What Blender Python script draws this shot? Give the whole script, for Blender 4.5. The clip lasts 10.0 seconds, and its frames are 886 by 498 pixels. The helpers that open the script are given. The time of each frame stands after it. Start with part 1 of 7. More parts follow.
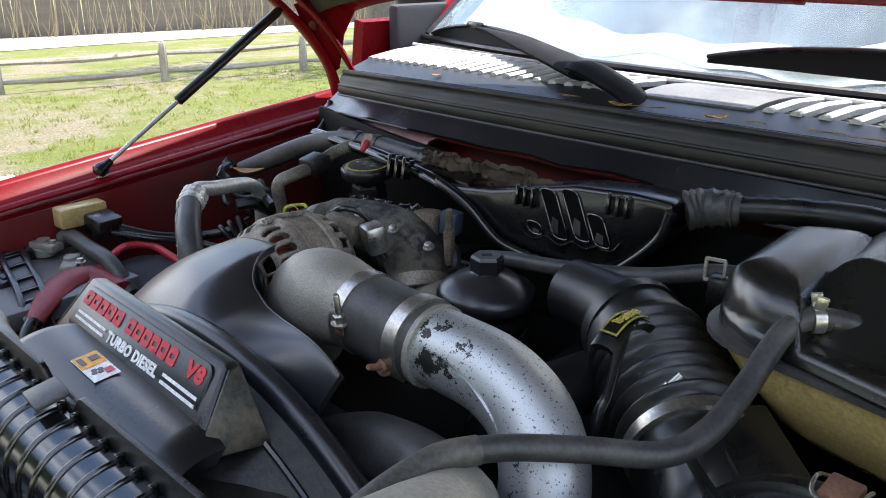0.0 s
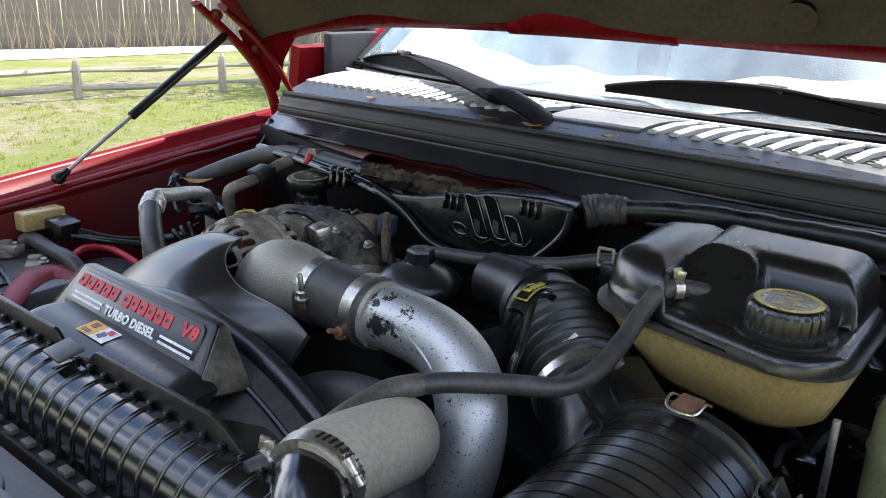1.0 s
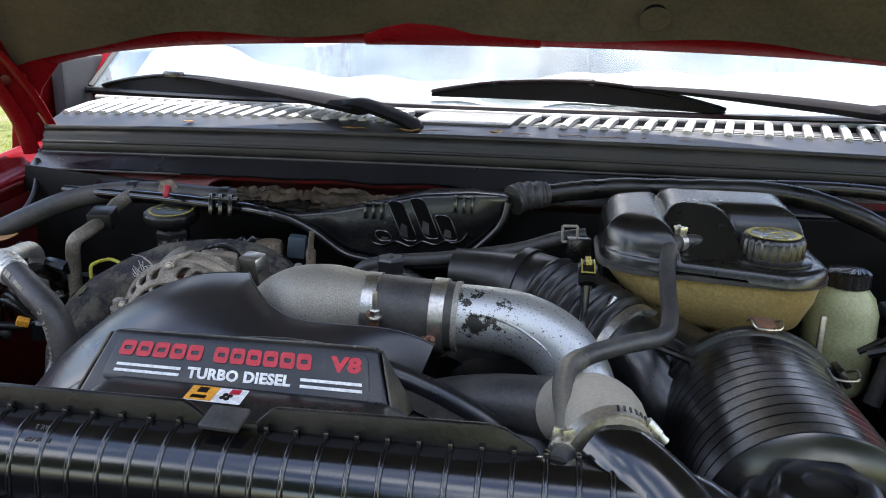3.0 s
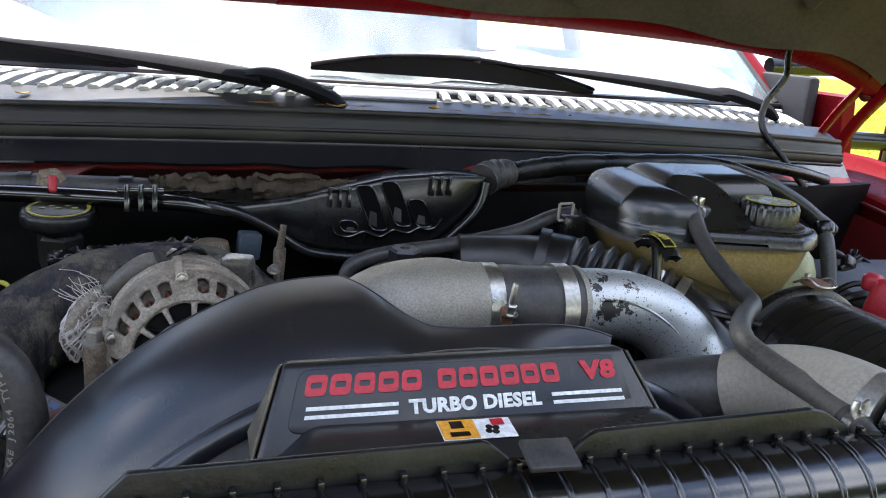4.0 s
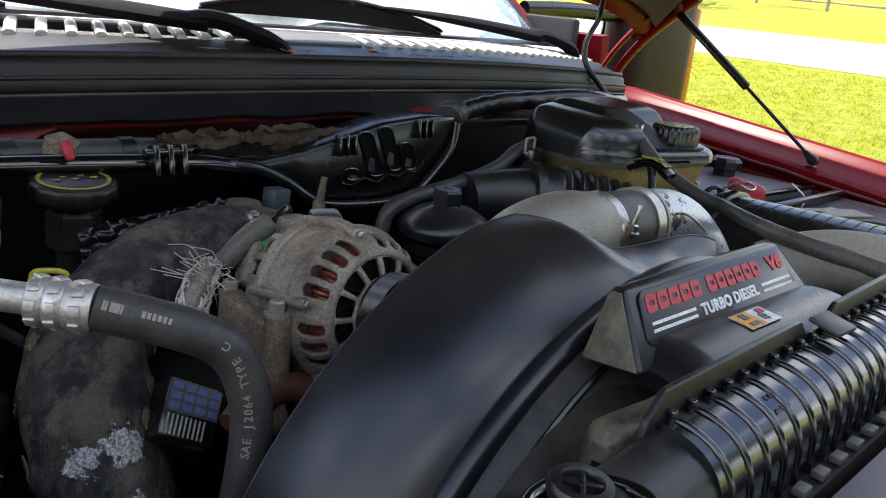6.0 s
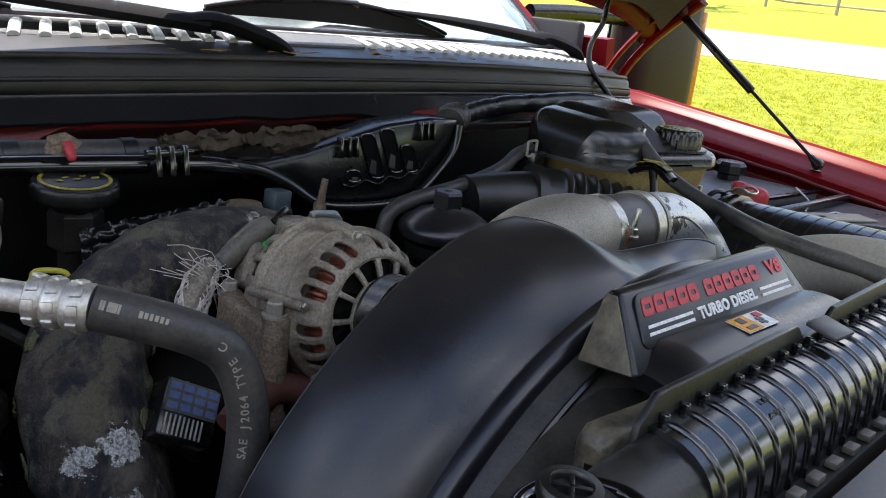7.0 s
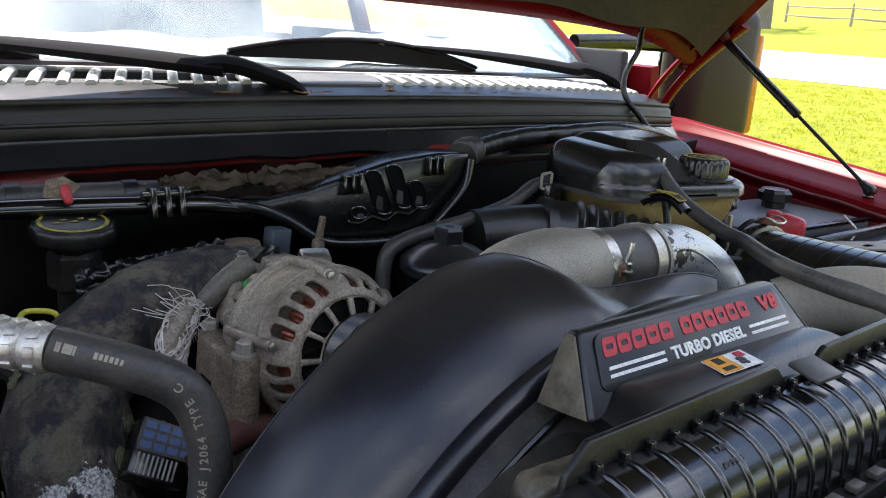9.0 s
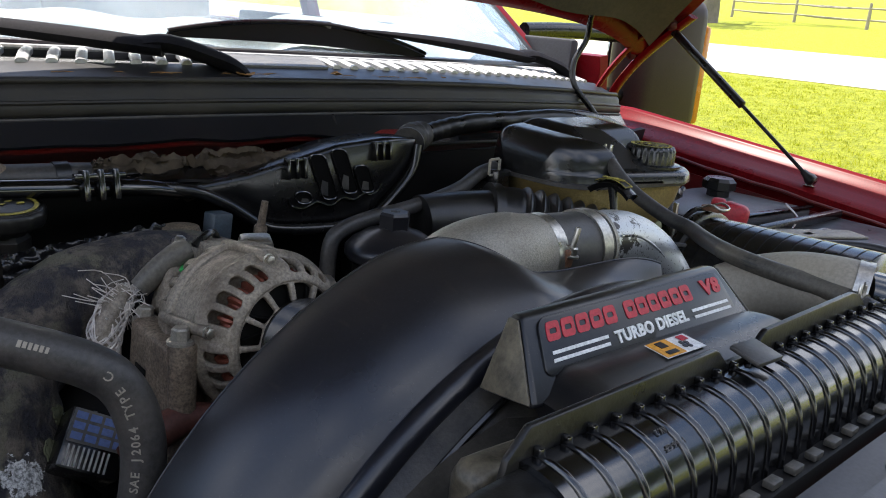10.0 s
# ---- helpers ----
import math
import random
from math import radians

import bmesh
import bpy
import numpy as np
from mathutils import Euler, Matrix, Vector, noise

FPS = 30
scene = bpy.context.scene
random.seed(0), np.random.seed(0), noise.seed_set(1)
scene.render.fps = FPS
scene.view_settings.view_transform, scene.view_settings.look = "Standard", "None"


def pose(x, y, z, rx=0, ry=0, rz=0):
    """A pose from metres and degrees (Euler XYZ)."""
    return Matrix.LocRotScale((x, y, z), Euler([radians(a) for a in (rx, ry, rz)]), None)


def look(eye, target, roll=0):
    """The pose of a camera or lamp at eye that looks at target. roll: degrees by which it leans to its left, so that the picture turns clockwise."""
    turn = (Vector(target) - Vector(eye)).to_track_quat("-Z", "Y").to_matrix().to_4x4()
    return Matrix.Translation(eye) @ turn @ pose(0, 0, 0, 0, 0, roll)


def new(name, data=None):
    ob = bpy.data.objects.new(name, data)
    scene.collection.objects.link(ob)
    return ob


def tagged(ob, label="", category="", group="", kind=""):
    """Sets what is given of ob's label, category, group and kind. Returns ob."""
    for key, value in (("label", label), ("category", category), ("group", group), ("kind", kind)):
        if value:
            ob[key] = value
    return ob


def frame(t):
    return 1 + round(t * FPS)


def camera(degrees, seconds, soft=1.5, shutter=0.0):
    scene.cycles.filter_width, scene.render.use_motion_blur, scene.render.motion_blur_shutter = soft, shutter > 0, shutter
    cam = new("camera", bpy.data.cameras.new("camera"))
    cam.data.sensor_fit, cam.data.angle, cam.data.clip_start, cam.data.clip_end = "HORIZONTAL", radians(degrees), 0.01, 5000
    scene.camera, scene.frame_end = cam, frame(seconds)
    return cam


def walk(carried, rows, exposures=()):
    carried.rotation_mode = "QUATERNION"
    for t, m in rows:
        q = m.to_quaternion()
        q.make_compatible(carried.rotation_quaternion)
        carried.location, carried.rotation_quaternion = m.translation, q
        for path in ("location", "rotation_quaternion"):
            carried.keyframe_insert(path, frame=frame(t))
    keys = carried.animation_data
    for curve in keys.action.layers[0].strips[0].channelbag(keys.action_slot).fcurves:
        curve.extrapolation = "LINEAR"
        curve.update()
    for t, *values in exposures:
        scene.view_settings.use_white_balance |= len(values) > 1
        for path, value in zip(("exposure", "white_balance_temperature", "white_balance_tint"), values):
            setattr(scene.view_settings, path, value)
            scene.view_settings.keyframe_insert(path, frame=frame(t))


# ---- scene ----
cam = camera(57.5, 10.0, 1.0)
PATH = [
    (0, (0.389, -0.494, 1.43), (-0.92, 0.854, 0.744), 0.3),
    (0.5, (0.454, -0.574, 1.447), (-0.84, 0.804, 0.793), 1.0),
    (1, (0.477, -0.621, 1.448), (-0.696, 0.873, 0.822), 2.3),
    (1.5, (0.36, -0.661, 1.447), (-0.636, 0.967, 0.85), 2.9),
    (2, (0.238, -0.704, 1.441), (-0.454, 1.081, 0.863), 4.6),
    (2.5, (0.165, -0.785, 1.423), (-0.221, 1.094, 0.858), 4.2),
    (2.7, (0.15, -0.843, 1.424), (-0.213, 1.043, 0.867), 2.4),
    (3.8, (-0.278, -0.708, 1.377), (0.126, 1.18, 0.852), 3.6),
    (4, (-0.342, -0.693, 1.366), (0.284, 1.133, 0.842), 4.6),
    (4.5, (-0.472, -0.737, 1.366), (0.52, 0.916, 0.831), 2.8),
    (5, (-0.617, -0.624, 1.347), (0.592, 0.878, 0.817), 3.2),
    (5.5, (-0.692, -0.526, 1.34), (0.681, 0.804, 0.751), 4.5),
    (6, (-0.743, -0.504, 1.337), (0.649, 0.809, 0.754), 6.0),
    (7.5, (-0.729, -0.524, 1.34), (0.631, 0.827, 0.769), 6.3),
    (8, (-0.672, -0.573, 1.351), (0.587, 0.886, 0.816), 5.2),
    (8.5, (-0.661, -0.594, 1.358), (0.545, 0.917, 0.845), 4.1),
    (9, (-0.668, -0.556, 1.346), (0.579, 0.919, 0.826), 3.9),
    (9.5, (-0.658, -0.533, 1.338), (0.654, 0.883, 0.817), 4.8),
    (10, (-0.656, -0.553, 1.339), (0.677, 0.839, 0.804), 4.9),
]
LIGHT = [(0, 1.40, 6450, 13), (2, 1.45, 6450, 13), (4, 1.6, 6450, 13), (4.5, 1.55, 6500, 13), (5, 1.1, 6600, 13), (5.5, 1.0, 6700, 13), (6, 1.08, 6700, 13), (7.5, 1.1, 6700, 13), (8.5, 1.12, 6700, 13), (9, 1.2, 6650, 13), (10, 0.97, 6700, 13)]
walk(cam, [(t, look(eye, target, roll)) for t, eye, target, roll in PATH], LIGHT)

# ---- world and sun ----
world = bpy.data.worlds.new("sky_world")
scene.world = world
world.use_nodes = True
wn = world.node_tree
wn.nodes.clear()
sky = wn.nodes.new("ShaderNodeTexSky")
sky.sky_type = "NISHITA"
sky.sun_disc = False
SUN_TO = Vector((-0.02, 0.30, 0.95)).normalized()
sky.sun_elevation = math.asin(SUN_TO.z)
sky.sun_rotation = math.atan2(SUN_TO.x, SUN_TO.y)
sky.air_density, sky.dust_density, sky.ozone_density = 1.0, 0.6, 1.5
# scattered white cloud over the blue
wc = wn.nodes.new("ShaderNodeTexCoord")
cloud = wn.nodes.new("ShaderNodeTexNoise")
cloud.inputs["Scale"].default_value, cloud.inputs["Detail"].default_value, cloud.inputs["Roughness"].default_value = 2.6, 6.0, 0.6
wn.links.new(wc.outputs["Generated"], cloud.inputs["Vector"])
cover_ramp = wn.nodes.new("ShaderNodeValToRGB")
cover_ramp.color_ramp.elements[0].position, cover_ramp.color_ramp.elements[1].position = 0.50, 0.62
wn.links.new(cloud.outputs[0], cover_ramp.inputs[0])
cmix = wn.nodes.new("ShaderNodeMix")
cmix.data_type = "RGBA"
cmix.inputs[7].default_value = (10.5, 11.0, 11.8, 1)
wn.links.new(cover_ramp.outputs[0], cmix.inputs[0])
wn.links.new(sky.outputs[0], cmix.inputs[6])
bg = wn.nodes.new("ShaderNodeBackground")
bg.inputs["Strength"].default_value = 0.15
wout = wn.nodes.new("ShaderNodeOutputWorld")
wn.links.new(cmix.outputs[2], bg.inputs[0])
wn.links.new(bg.outputs[0], wout.inputs[0])
sun_data = bpy.data.lights.new("sun", "SUN")
sun_data.energy, sun_data.angle, sun_data.color = 5.0, radians(0.6), (1.0, 0.96, 0.88)
sun = new("sun", sun_data)
sun.matrix_world = look(SUN_TO * 30, (0, 0, 0))


# ---- building helpers ----
def thing(name, base, label, category, group="", kind=""):
    """An Empty at a base that parents its parts; the parts keep world coordinates."""
    ob = new(name)
    ob.location = base
    ob.empty_display_size = 0.02
    return tagged(ob, label, category, group, kind)


def mesh_of(name, bm, material, smooth=True, sharp=40):
    bm.normal_update()
    bmesh.ops.recalc_face_normals(bm, faces=bm.faces)
    me = bpy.data.meshes.new(name)
    limit = radians(sharp)
    for f in bm.faces:
        f.smooth = smooth
    for e in bm.edges:
        e.smooth = not (len(e.link_faces) == 2 and e.calc_face_angle(0) > limit)
    bm.to_mesh(me)
    bm.free()
    me.materials.append(material)
    return me


def part(name, bm, material, parent, label="", smooth=True, sharp=40):
    """One mesh object under a thing or a part, in world coordinates."""
    ob = new(name, mesh_of(name, bm, material, smooth, sharp))
    ob.parent = parent
    if parent.parent is None:
        ob.location = -parent.location
    if label:
        ob["label"] = label
    return ob


def solo(name, bm, material, label, category, group="", kind="", smooth=True, sharp=40):
    """A thing that is one mesh."""
    return tagged(new(name, mesh_of(name, bm, material, smooth, sharp)), label, category, group, kind)


def V(*p):
    return Vector(p)


def spline(points, steps=6):
    """A smooth line through points (tuples of any length)."""
    p = [np.array(q, float) for q in points]
    if len(p) < 3:
        return p
    p = [2 * p[0] - p[1]] + p + [2 * p[-1] - p[-2]]
    out = []
    for i in range(1, len(p) - 2):
        a, b, c, d = p[i - 1], p[i], p[i + 1], p[i + 2]
        for k in range(steps):
            t = k / steps
            out.append(0.5 * (2 * b + (c - a) * t + (2 * a - 5 * b + 4 * c - d) * t * t + (3 * b - a - 3 * c + d) * t ** 3))
    out.append(p[-2])
    return out


def frames_along(line):
    """Point, side and up vectors along a line, carried without twist."""
    pts = [Vector(q[:3]) for q in line]
    out = []
    up = None
    for i, q in enumerate(pts):
        d = (pts[min(i + 1, len(pts) - 1)] - pts[max(i - 1, 0)]).normalized()
        if up is None:
            up = V(0, 0, 1) if abs(d.z) < 0.9 else V(0, 1, 0)
        side = d.cross(up).normalized()
        up = side.cross(d).normalized()
        out.append((q, side, up, d))
    return out


def ring_strip(bm, rings, closed=True, cap=True):
    """Join rings of points into a skin."""
    vs = [[bm.verts.new(p) for p in r] for r in rings]
    n = len(vs[0])
    for a, b in zip(vs, vs[1:]):
        for i in range(n if closed else n - 1):
            j = (i + 1) % n
            bm.faces.new((a[i], a[j], b[j], b[i]))
    if cap and closed:
        bm.faces.new(vs[0][::-1])
        bm.faces.new(vs[-1])
    return vs


def tube(points, radius=0.01, seg=12, steps=6, squash=1.0, cap=True, bm=None, wobble=0.0, fold=None):
    """A hose along points (x, y, z) or (x, y, z, r). fold(s) scales the radius by the length s run."""
    bm = bm or bmesh.new()
    line = spline(points, steps)
    rings = []
    s, last = 0.0, None
    for (q, side, up, d), src in zip(frames_along(line), line):
        r = src[3] if len(src) > 3 else radius
        if last is not None:
            s += (q - last).length
        last = q
        if fold:
            r *= fold(s)
        ring = []
        for k in range(seg):
            a = 2 * math.pi * k / seg
            rr = r * (1 + (wobble * noise.noise(q * 40 + V(math.cos(a), math.sin(a), 0) * 1.5) if wobble else 0))
            ring.append(q + side * math.cos(a) * rr + up * math.sin(a) * rr * squash)
        rings.append(ring)
    ring_strip(bm, rings, True, cap)
    return bm


def lathe(origin, axis, profile, seg=24, bm=None, ribs=0, depth=0.0):
    """A turned shape: profile of (radius, height) along axis from origin. ribs: grips round it, of that depth."""
    bm = bm or bmesh.new()
    axis = Vector(axis).normalized()
    u = axis.orthogonal().normalized()
    w = axis.cross(u)
    rings = []
    for r, h in profile:
        ring = []
        for k in range(seg):
            a = 2 * math.pi * k / seg
            rr = r * (1 - (depth if ribs and (k * ribs * 2 // seg) % 2 else 0))
            ring.append(Vector(origin) + axis * h + (u * math.cos(a) + w * math.sin(a)) * rr)
        rings.append(ring)
    ring_strip(bm, rings, True, True)
    return bm


def box(centre, size, turn=(0, 0, 0), bevel=0.0, bm=None, segments=2):
    """A box with rounded edges."""
    own = bmesh.new()
    m = Matrix.LocRotScale(Vector(centre), Euler([radians(a) for a in turn]), Vector(size))
    bmesh.ops.create_cube(own, size=1.0, matrix=m)
    if bevel:
        bmesh.ops.bevel(own, geom=list(own.edges), offset=bevel, segments=segments, affect="EDGES", profile=0.5)
    if bm is None:
        return own
    me = bpy.data.meshes.new("tmp")
    own.to_mesh(me)
    own.free()
    bm.from_mesh(me)
    bpy.data.meshes.remove(me)
    return bm


def add_to(bm, other):
    me = bpy.data.meshes.new("tmp")
    other.to_mesh(me)
    other.free()
    bm.from_mesh(me)
    bpy.data.meshes.remove(me)
    return bm


def grid(f, nu, nv, bm=None, thick=0.0):
    """A sheet f(u, v) with u and v from 0 to 1; thick closes it downward."""
    bm = bm or bmesh.new()
    vs = [[bm.verts.new(f(i / nu, j / nv)) for j in range(nv + 1)] for i in range(nu + 1)]
    for i in range(nu):
        for j in range(nv):
            bm.faces.new((vs[i][j], vs[i + 1][j], vs[i + 1][j + 1], vs[i][j + 1]))
    if thick:
        bm.normal_update()
        sign = -1 if sum(v.normal.z for row in vs for v in row) > 0 else 1
        back = [[bm.verts.new(v.co + v.normal * thick * sign) for v in row] for row in vs]
        for i in range(nu):
            for j in range(nv):
                bm.faces.new((back[i][j], back[i][j + 1], back[i + 1][j + 1], back[i + 1][j]))
        for i in range(nu):
            for j in (0, nv):
                bm.faces.new((vs[i][j], vs[i + 1][j], back[i + 1][j], back[i][j]))
        for j in range(nv):
            for i in (0, nu):
                bm.faces.new((vs[i][j], vs[i][j + 1], back[i][j + 1], back[i][j]))
    return bm


def slab(outline, direction, depth, bevel=0.0, bm=None):
    """A flat outline of points pushed along a direction."""
    own = bmesh.new()
    d = Vector(direction).normalized() * depth
    a = [own.verts.new(p) for p in outline]
    b = [own.verts.new(Vector(p) + d) for p in outline]
    n = len(a)
    own.faces.new(a[::-1])
    own.faces.new(b)
    for i in range(n):
        own.faces.new((a[i], a[(i + 1) % n], b[(i + 1) % n], b[i]))
    bmesh.ops.recalc_face_normals(own, faces=own.faces)
    if bevel:
        bmesh.ops.bevel(own, geom=list(own.edges), offset=bevel, segments=2, affect="EDGES", profile=0.5)
    return own if bm is None else add_to(bm, own)


def bolt(origin, axis, r=0.006, h=0.006, shank=0.0, bm=None):
    """A hexagon head with a flange washer, and a shank above it."""
    bm = lathe(origin, axis, [(r * 1.45, 0), (r * 1.45, h * 0.2), (r * 1.1, h * 0.25)], 14, bm)
    lathe(Vector(origin) + Vector(axis).normalized() * h * 0.25, axis, [(r, 0), (r, h * 0.7), (r * 0.8, h * 0.8)], 6, bm)
    if shank:
        lathe(Vector(origin) + Vector(axis).normalized() * h, axis, [(r * 0.5, 0), (r * 0.5, shank), (r * 0.4, shank + 0.001)], 10, bm)
    return bm


def band(origin, axis, r, width, thick=0.0015, seg=32, bm=None):
    """A flat metal band round an axis."""
    return lathe(origin, axis, [(r, -width / 2), (r + thick, -width / 2), (r + thick, width / 2), (r, width / 2)], seg, bm)


# ---- materials ----
def nodes_of(name):
    m = bpy.data.materials.new(name)
    m.use_nodes = True
    t = m.node_tree
    return m, t, t.nodes["Principled BSDF"]


def noise_node(t, scale, detail=4.0, rough=0.55, coords="Object", stretch=None):
    c = t.nodes.new("ShaderNodeTexCoord")
    n = t.nodes.new("ShaderNodeTexNoise")
    n.inputs["Scale"].default_value, n.inputs["Detail"].default_value, n.inputs["Roughness"].default_value = scale, detail, rough
    if stretch:
        mp = t.nodes.new("ShaderNodeMapping")
        mp.inputs["Scale"].default_value = stretch
        t.links.new(c.outputs[coords], mp.inputs[0])
        t.links.new(mp.outputs[0], n.inputs["Vector"])
    else:
        t.links.new(c.outputs[coords], n.inputs["Vector"])
    return n.outputs[0]


def ramp(t, source, stops):
    r = t.nodes.new("ShaderNodeValToRGB")
    e = r.color_ramp.elements
    while len(e) < len(stops):
        e.new(0.5)
    for el, (p, col) in zip(e, stops):
        el.position = p
        el.color = (*col, 1) if len(col) == 3 else col
    t.links.new(source, r.inputs[0])
    return r.outputs[0]


def mix(t, factor, a, b):
    m = t.nodes.new("ShaderNodeMix")
    m.data_type = "RGBA"
    for sock, v in ((m.inputs[0], factor), (m.inputs[6], a), (m.inputs[7], b)):
        if isinstance(v, (int, float)):
            sock.default_value = v
        elif isinstance(v, tuple):
            sock.default_value = (*v, 1)
        else:
            t.links.new(v, sock)
    return m.outputs[2]


def bump(t, bsdf, height, strength, distance=0.001):
    b = t.nodes.new("ShaderNodeBump")
    b.inputs["Strength"].default_value, b.inputs["Distance"].default_value = strength, distance
    t.links.new(height, b.inputs["Height"])
    t.links.new(b.outputs[0], bsdf.inputs["Normal"])


def surface(name, base, dust=(0.25, 0.22, 0.18), amount=0.3, rough=0.5, rough_var=0.15, metal=0.0, grain=300.0, relief=0.15, patch=9.0, coat=0.0, spec=0.5, speck=0.18, lint=0.0, settle=0.0):
    """A worn surface: base colour, dust in patches, and fine grain."""
    m, t, b = nodes_of(name)
    big = noise_node(t, patch, 5.0, 0.65)
    fine = noise_node(t, grain, 3.0, 0.6)
    dusty = ramp(t, big, [(0.42, (0, 0, 0)), (0.75, (amount, amount, amount))])
    grit = ramp(t, fine, [(0.35, (0, 0, 0)), (0.65, (1, 1, 1))])
    tone = mix(t, grit, tuple(c * (1 - speck) for c in base), tuple(min(1, c * (1 + speck)) for c in base))
    colour = mix(t, dusty, tone, dust)
    if lint:
        dots = ramp(t, noise_node(t, 800, 1.0, 0.4), [(0.71, (0, 0, 0)), (0.80, (lint * 0.35, lint * 0.35, lint * 0.35))])
        scuff = ramp(t, noise_node(t, 55, 6.0, 0.75, stretch=(1, 0.25, 1)), [(0.60, (0, 0, 0)), (0.72, (lint * 0.35, lint * 0.35, lint * 0.35))])
        colour = mix(t, scuff, mix(t, dots, colour, (0.22, 0.20, 0.17)), tuple(c * 0.8 for c in dust))
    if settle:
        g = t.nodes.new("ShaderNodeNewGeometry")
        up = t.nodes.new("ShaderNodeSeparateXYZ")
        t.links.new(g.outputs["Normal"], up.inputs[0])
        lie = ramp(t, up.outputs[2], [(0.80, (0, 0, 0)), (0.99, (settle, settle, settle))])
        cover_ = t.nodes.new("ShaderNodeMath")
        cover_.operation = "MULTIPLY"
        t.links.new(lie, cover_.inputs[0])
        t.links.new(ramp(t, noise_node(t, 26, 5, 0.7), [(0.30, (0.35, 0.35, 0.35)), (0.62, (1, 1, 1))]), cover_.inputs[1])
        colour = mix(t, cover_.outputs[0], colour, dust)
    t.links.new(colour, b.inputs["Base Color"])
    rr = t.nodes.new("ShaderNodeMapRange")
    t.links.new(big, rr.inputs[0])
    rr.inputs[1].default_value, rr.inputs[2].default_value = 0.3, 0.75
    rr.inputs[3].default_value, rr.inputs[4].default_value = max(0.03, rough - rough_var), min(1, rough + rough_var)
    t.links.new(rr.outputs[0], b.inputs["Roughness"])
    b.inputs["Metallic"].default_value = metal
    b.inputs["Coat Weight"].default_value = coat
    b.inputs["Specular IOR Level"].default_value = spec
    bump(t, b, fine, relief, 0.0006)
    return m


M_PLASTIC = surface("black_plastic", (0.005, 0.005, 0.0055), (0.08, 0.07, 0.055), 0.10, 0.27, 0.08, spec=0.7, lint=0.4)
M_PLASTIC_DUSTY = surface("dusty_black_plastic", (0.006, 0.006, 0.0065), (0.13, 0.115, 0.09), 0.24, 0.38, 0.12, patch=14, spec=0.45, speck=0.5, relief=0.4)
M_SHROUD = surface("dusty_olive_black_plastic", (0.011, 0.0105, 0.0095), (0.15, 0.13, 0.10), 0.26, 0.42, 0.12, patch=22, relief=0.5, speck=0.5, lint=0.4)
M_HOSE_MID = surface("mid_grey_hose", (0.070, 0.064, 0.054), (0.20, 0.175, 0.135), 0.5, 0.5, 0.1, patch=20, lint=0.5, speck=0.3)
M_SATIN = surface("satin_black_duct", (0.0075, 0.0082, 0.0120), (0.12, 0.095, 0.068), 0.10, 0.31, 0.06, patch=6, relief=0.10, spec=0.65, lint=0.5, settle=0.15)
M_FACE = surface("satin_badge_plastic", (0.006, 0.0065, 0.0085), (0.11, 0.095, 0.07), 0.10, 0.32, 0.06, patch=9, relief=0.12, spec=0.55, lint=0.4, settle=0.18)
M_GLOSS = surface("glossy_black_plastic", (0.0035, 0.0035, 0.004), (0.07, 0.06, 0.045), 0.03, 0.17, 0.05, patch=12, relief=0.05, spec=1.0, lint=0.2)
M_RUBBER = surface("black_rubber", (0.006, 0.006, 0.0065), (0.09, 0.08, 0.065), 0.20, 0.40, 0.12, patch=18, spec=0.65, lint=0.5)
M_HOSE = surface("grey_black_hose", (0.036, 0.035, 0.035), (0.16, 0.14, 0.115), 0.4, 0.46, 0.1, patch=20, lint=0.6, speck=0.3)
M_HOSE_DUST = surface("dusty_grey_hose", (0.27, 0.245, 0.20), (0.38, 0.335, 0.26), 0.6, 0.6, 0.1, patch=14)
M_SHELF = surface("black_painted_shelf", (0.008, 0.009, 0.013), (0.07, 0.065, 0.06), 0.10, 0.24, 0.06, patch=8, relief=0.06, spec=0.9, lint=0.4)
M_SEAL = surface("weathered_rubber_seal", (0.010, 0.009, 0.008), (0.075, 0.064, 0.05), 0.35, 0.58, 0.12, patch=10, lint=0.6)
M_COWL = surface("weathered_cowl_plastic", (0.011, 0.012, 0.015), (0.10, 0.09, 0.075), 0.25, 0.42, 0.12, patch=10)
# faded plastic made paler still: sunlight on the slats is in the colour
M_SLAT = surface("faded_sunlit_slats", (0.42, 0.42, 0.41), (0.42, 0.40, 0.37), 0.5, 0.42, 0.1, patch=14)
M_CABIN = surface("grey_cabin_trim", (0.028, 0.03, 0.036), (0.05, 0.05, 0.05), 0.3, 0.8, 0.05, patch=4)
M_RED = surface("red_paint", (0.155, 0.0045, 0.008), (0.13, 0.04, 0.03), 0.12, 0.28, 0.06, patch=5, relief=0.02, spec=0.07)
M_RED_DIRTY = surface("dirty_red_paint", (0.120, 0.006, 0.006), (0.035, 0.016, 0.012), 0.75, 0.5, 0.15, patch=9, relief=0.05)
M_HOODLINER = surface("hood_liner", (0.050, 0.040, 0.026), (0.12, 0.094, 0.058), 0.6, 0.9, 0.05, patch=6, grain=150, relief=0.5)
M_ALU = surface("weathered_aluminium", (0.25, 0.215, 0.17), (0.050, 0.035, 0.023), 1.0, 0.58, 0.12, 0.35, patch=24, grain=420, relief=1.0, speck=0.3)
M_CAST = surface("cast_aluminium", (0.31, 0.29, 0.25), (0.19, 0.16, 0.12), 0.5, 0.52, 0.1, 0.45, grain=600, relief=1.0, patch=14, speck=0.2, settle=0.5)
M_STEEL = surface("zinc_steel", (0.55, 0.53, 0.48), (0.25, 0.18, 0.12), 0.4, 0.35, 0.12, 0.95, patch=30)
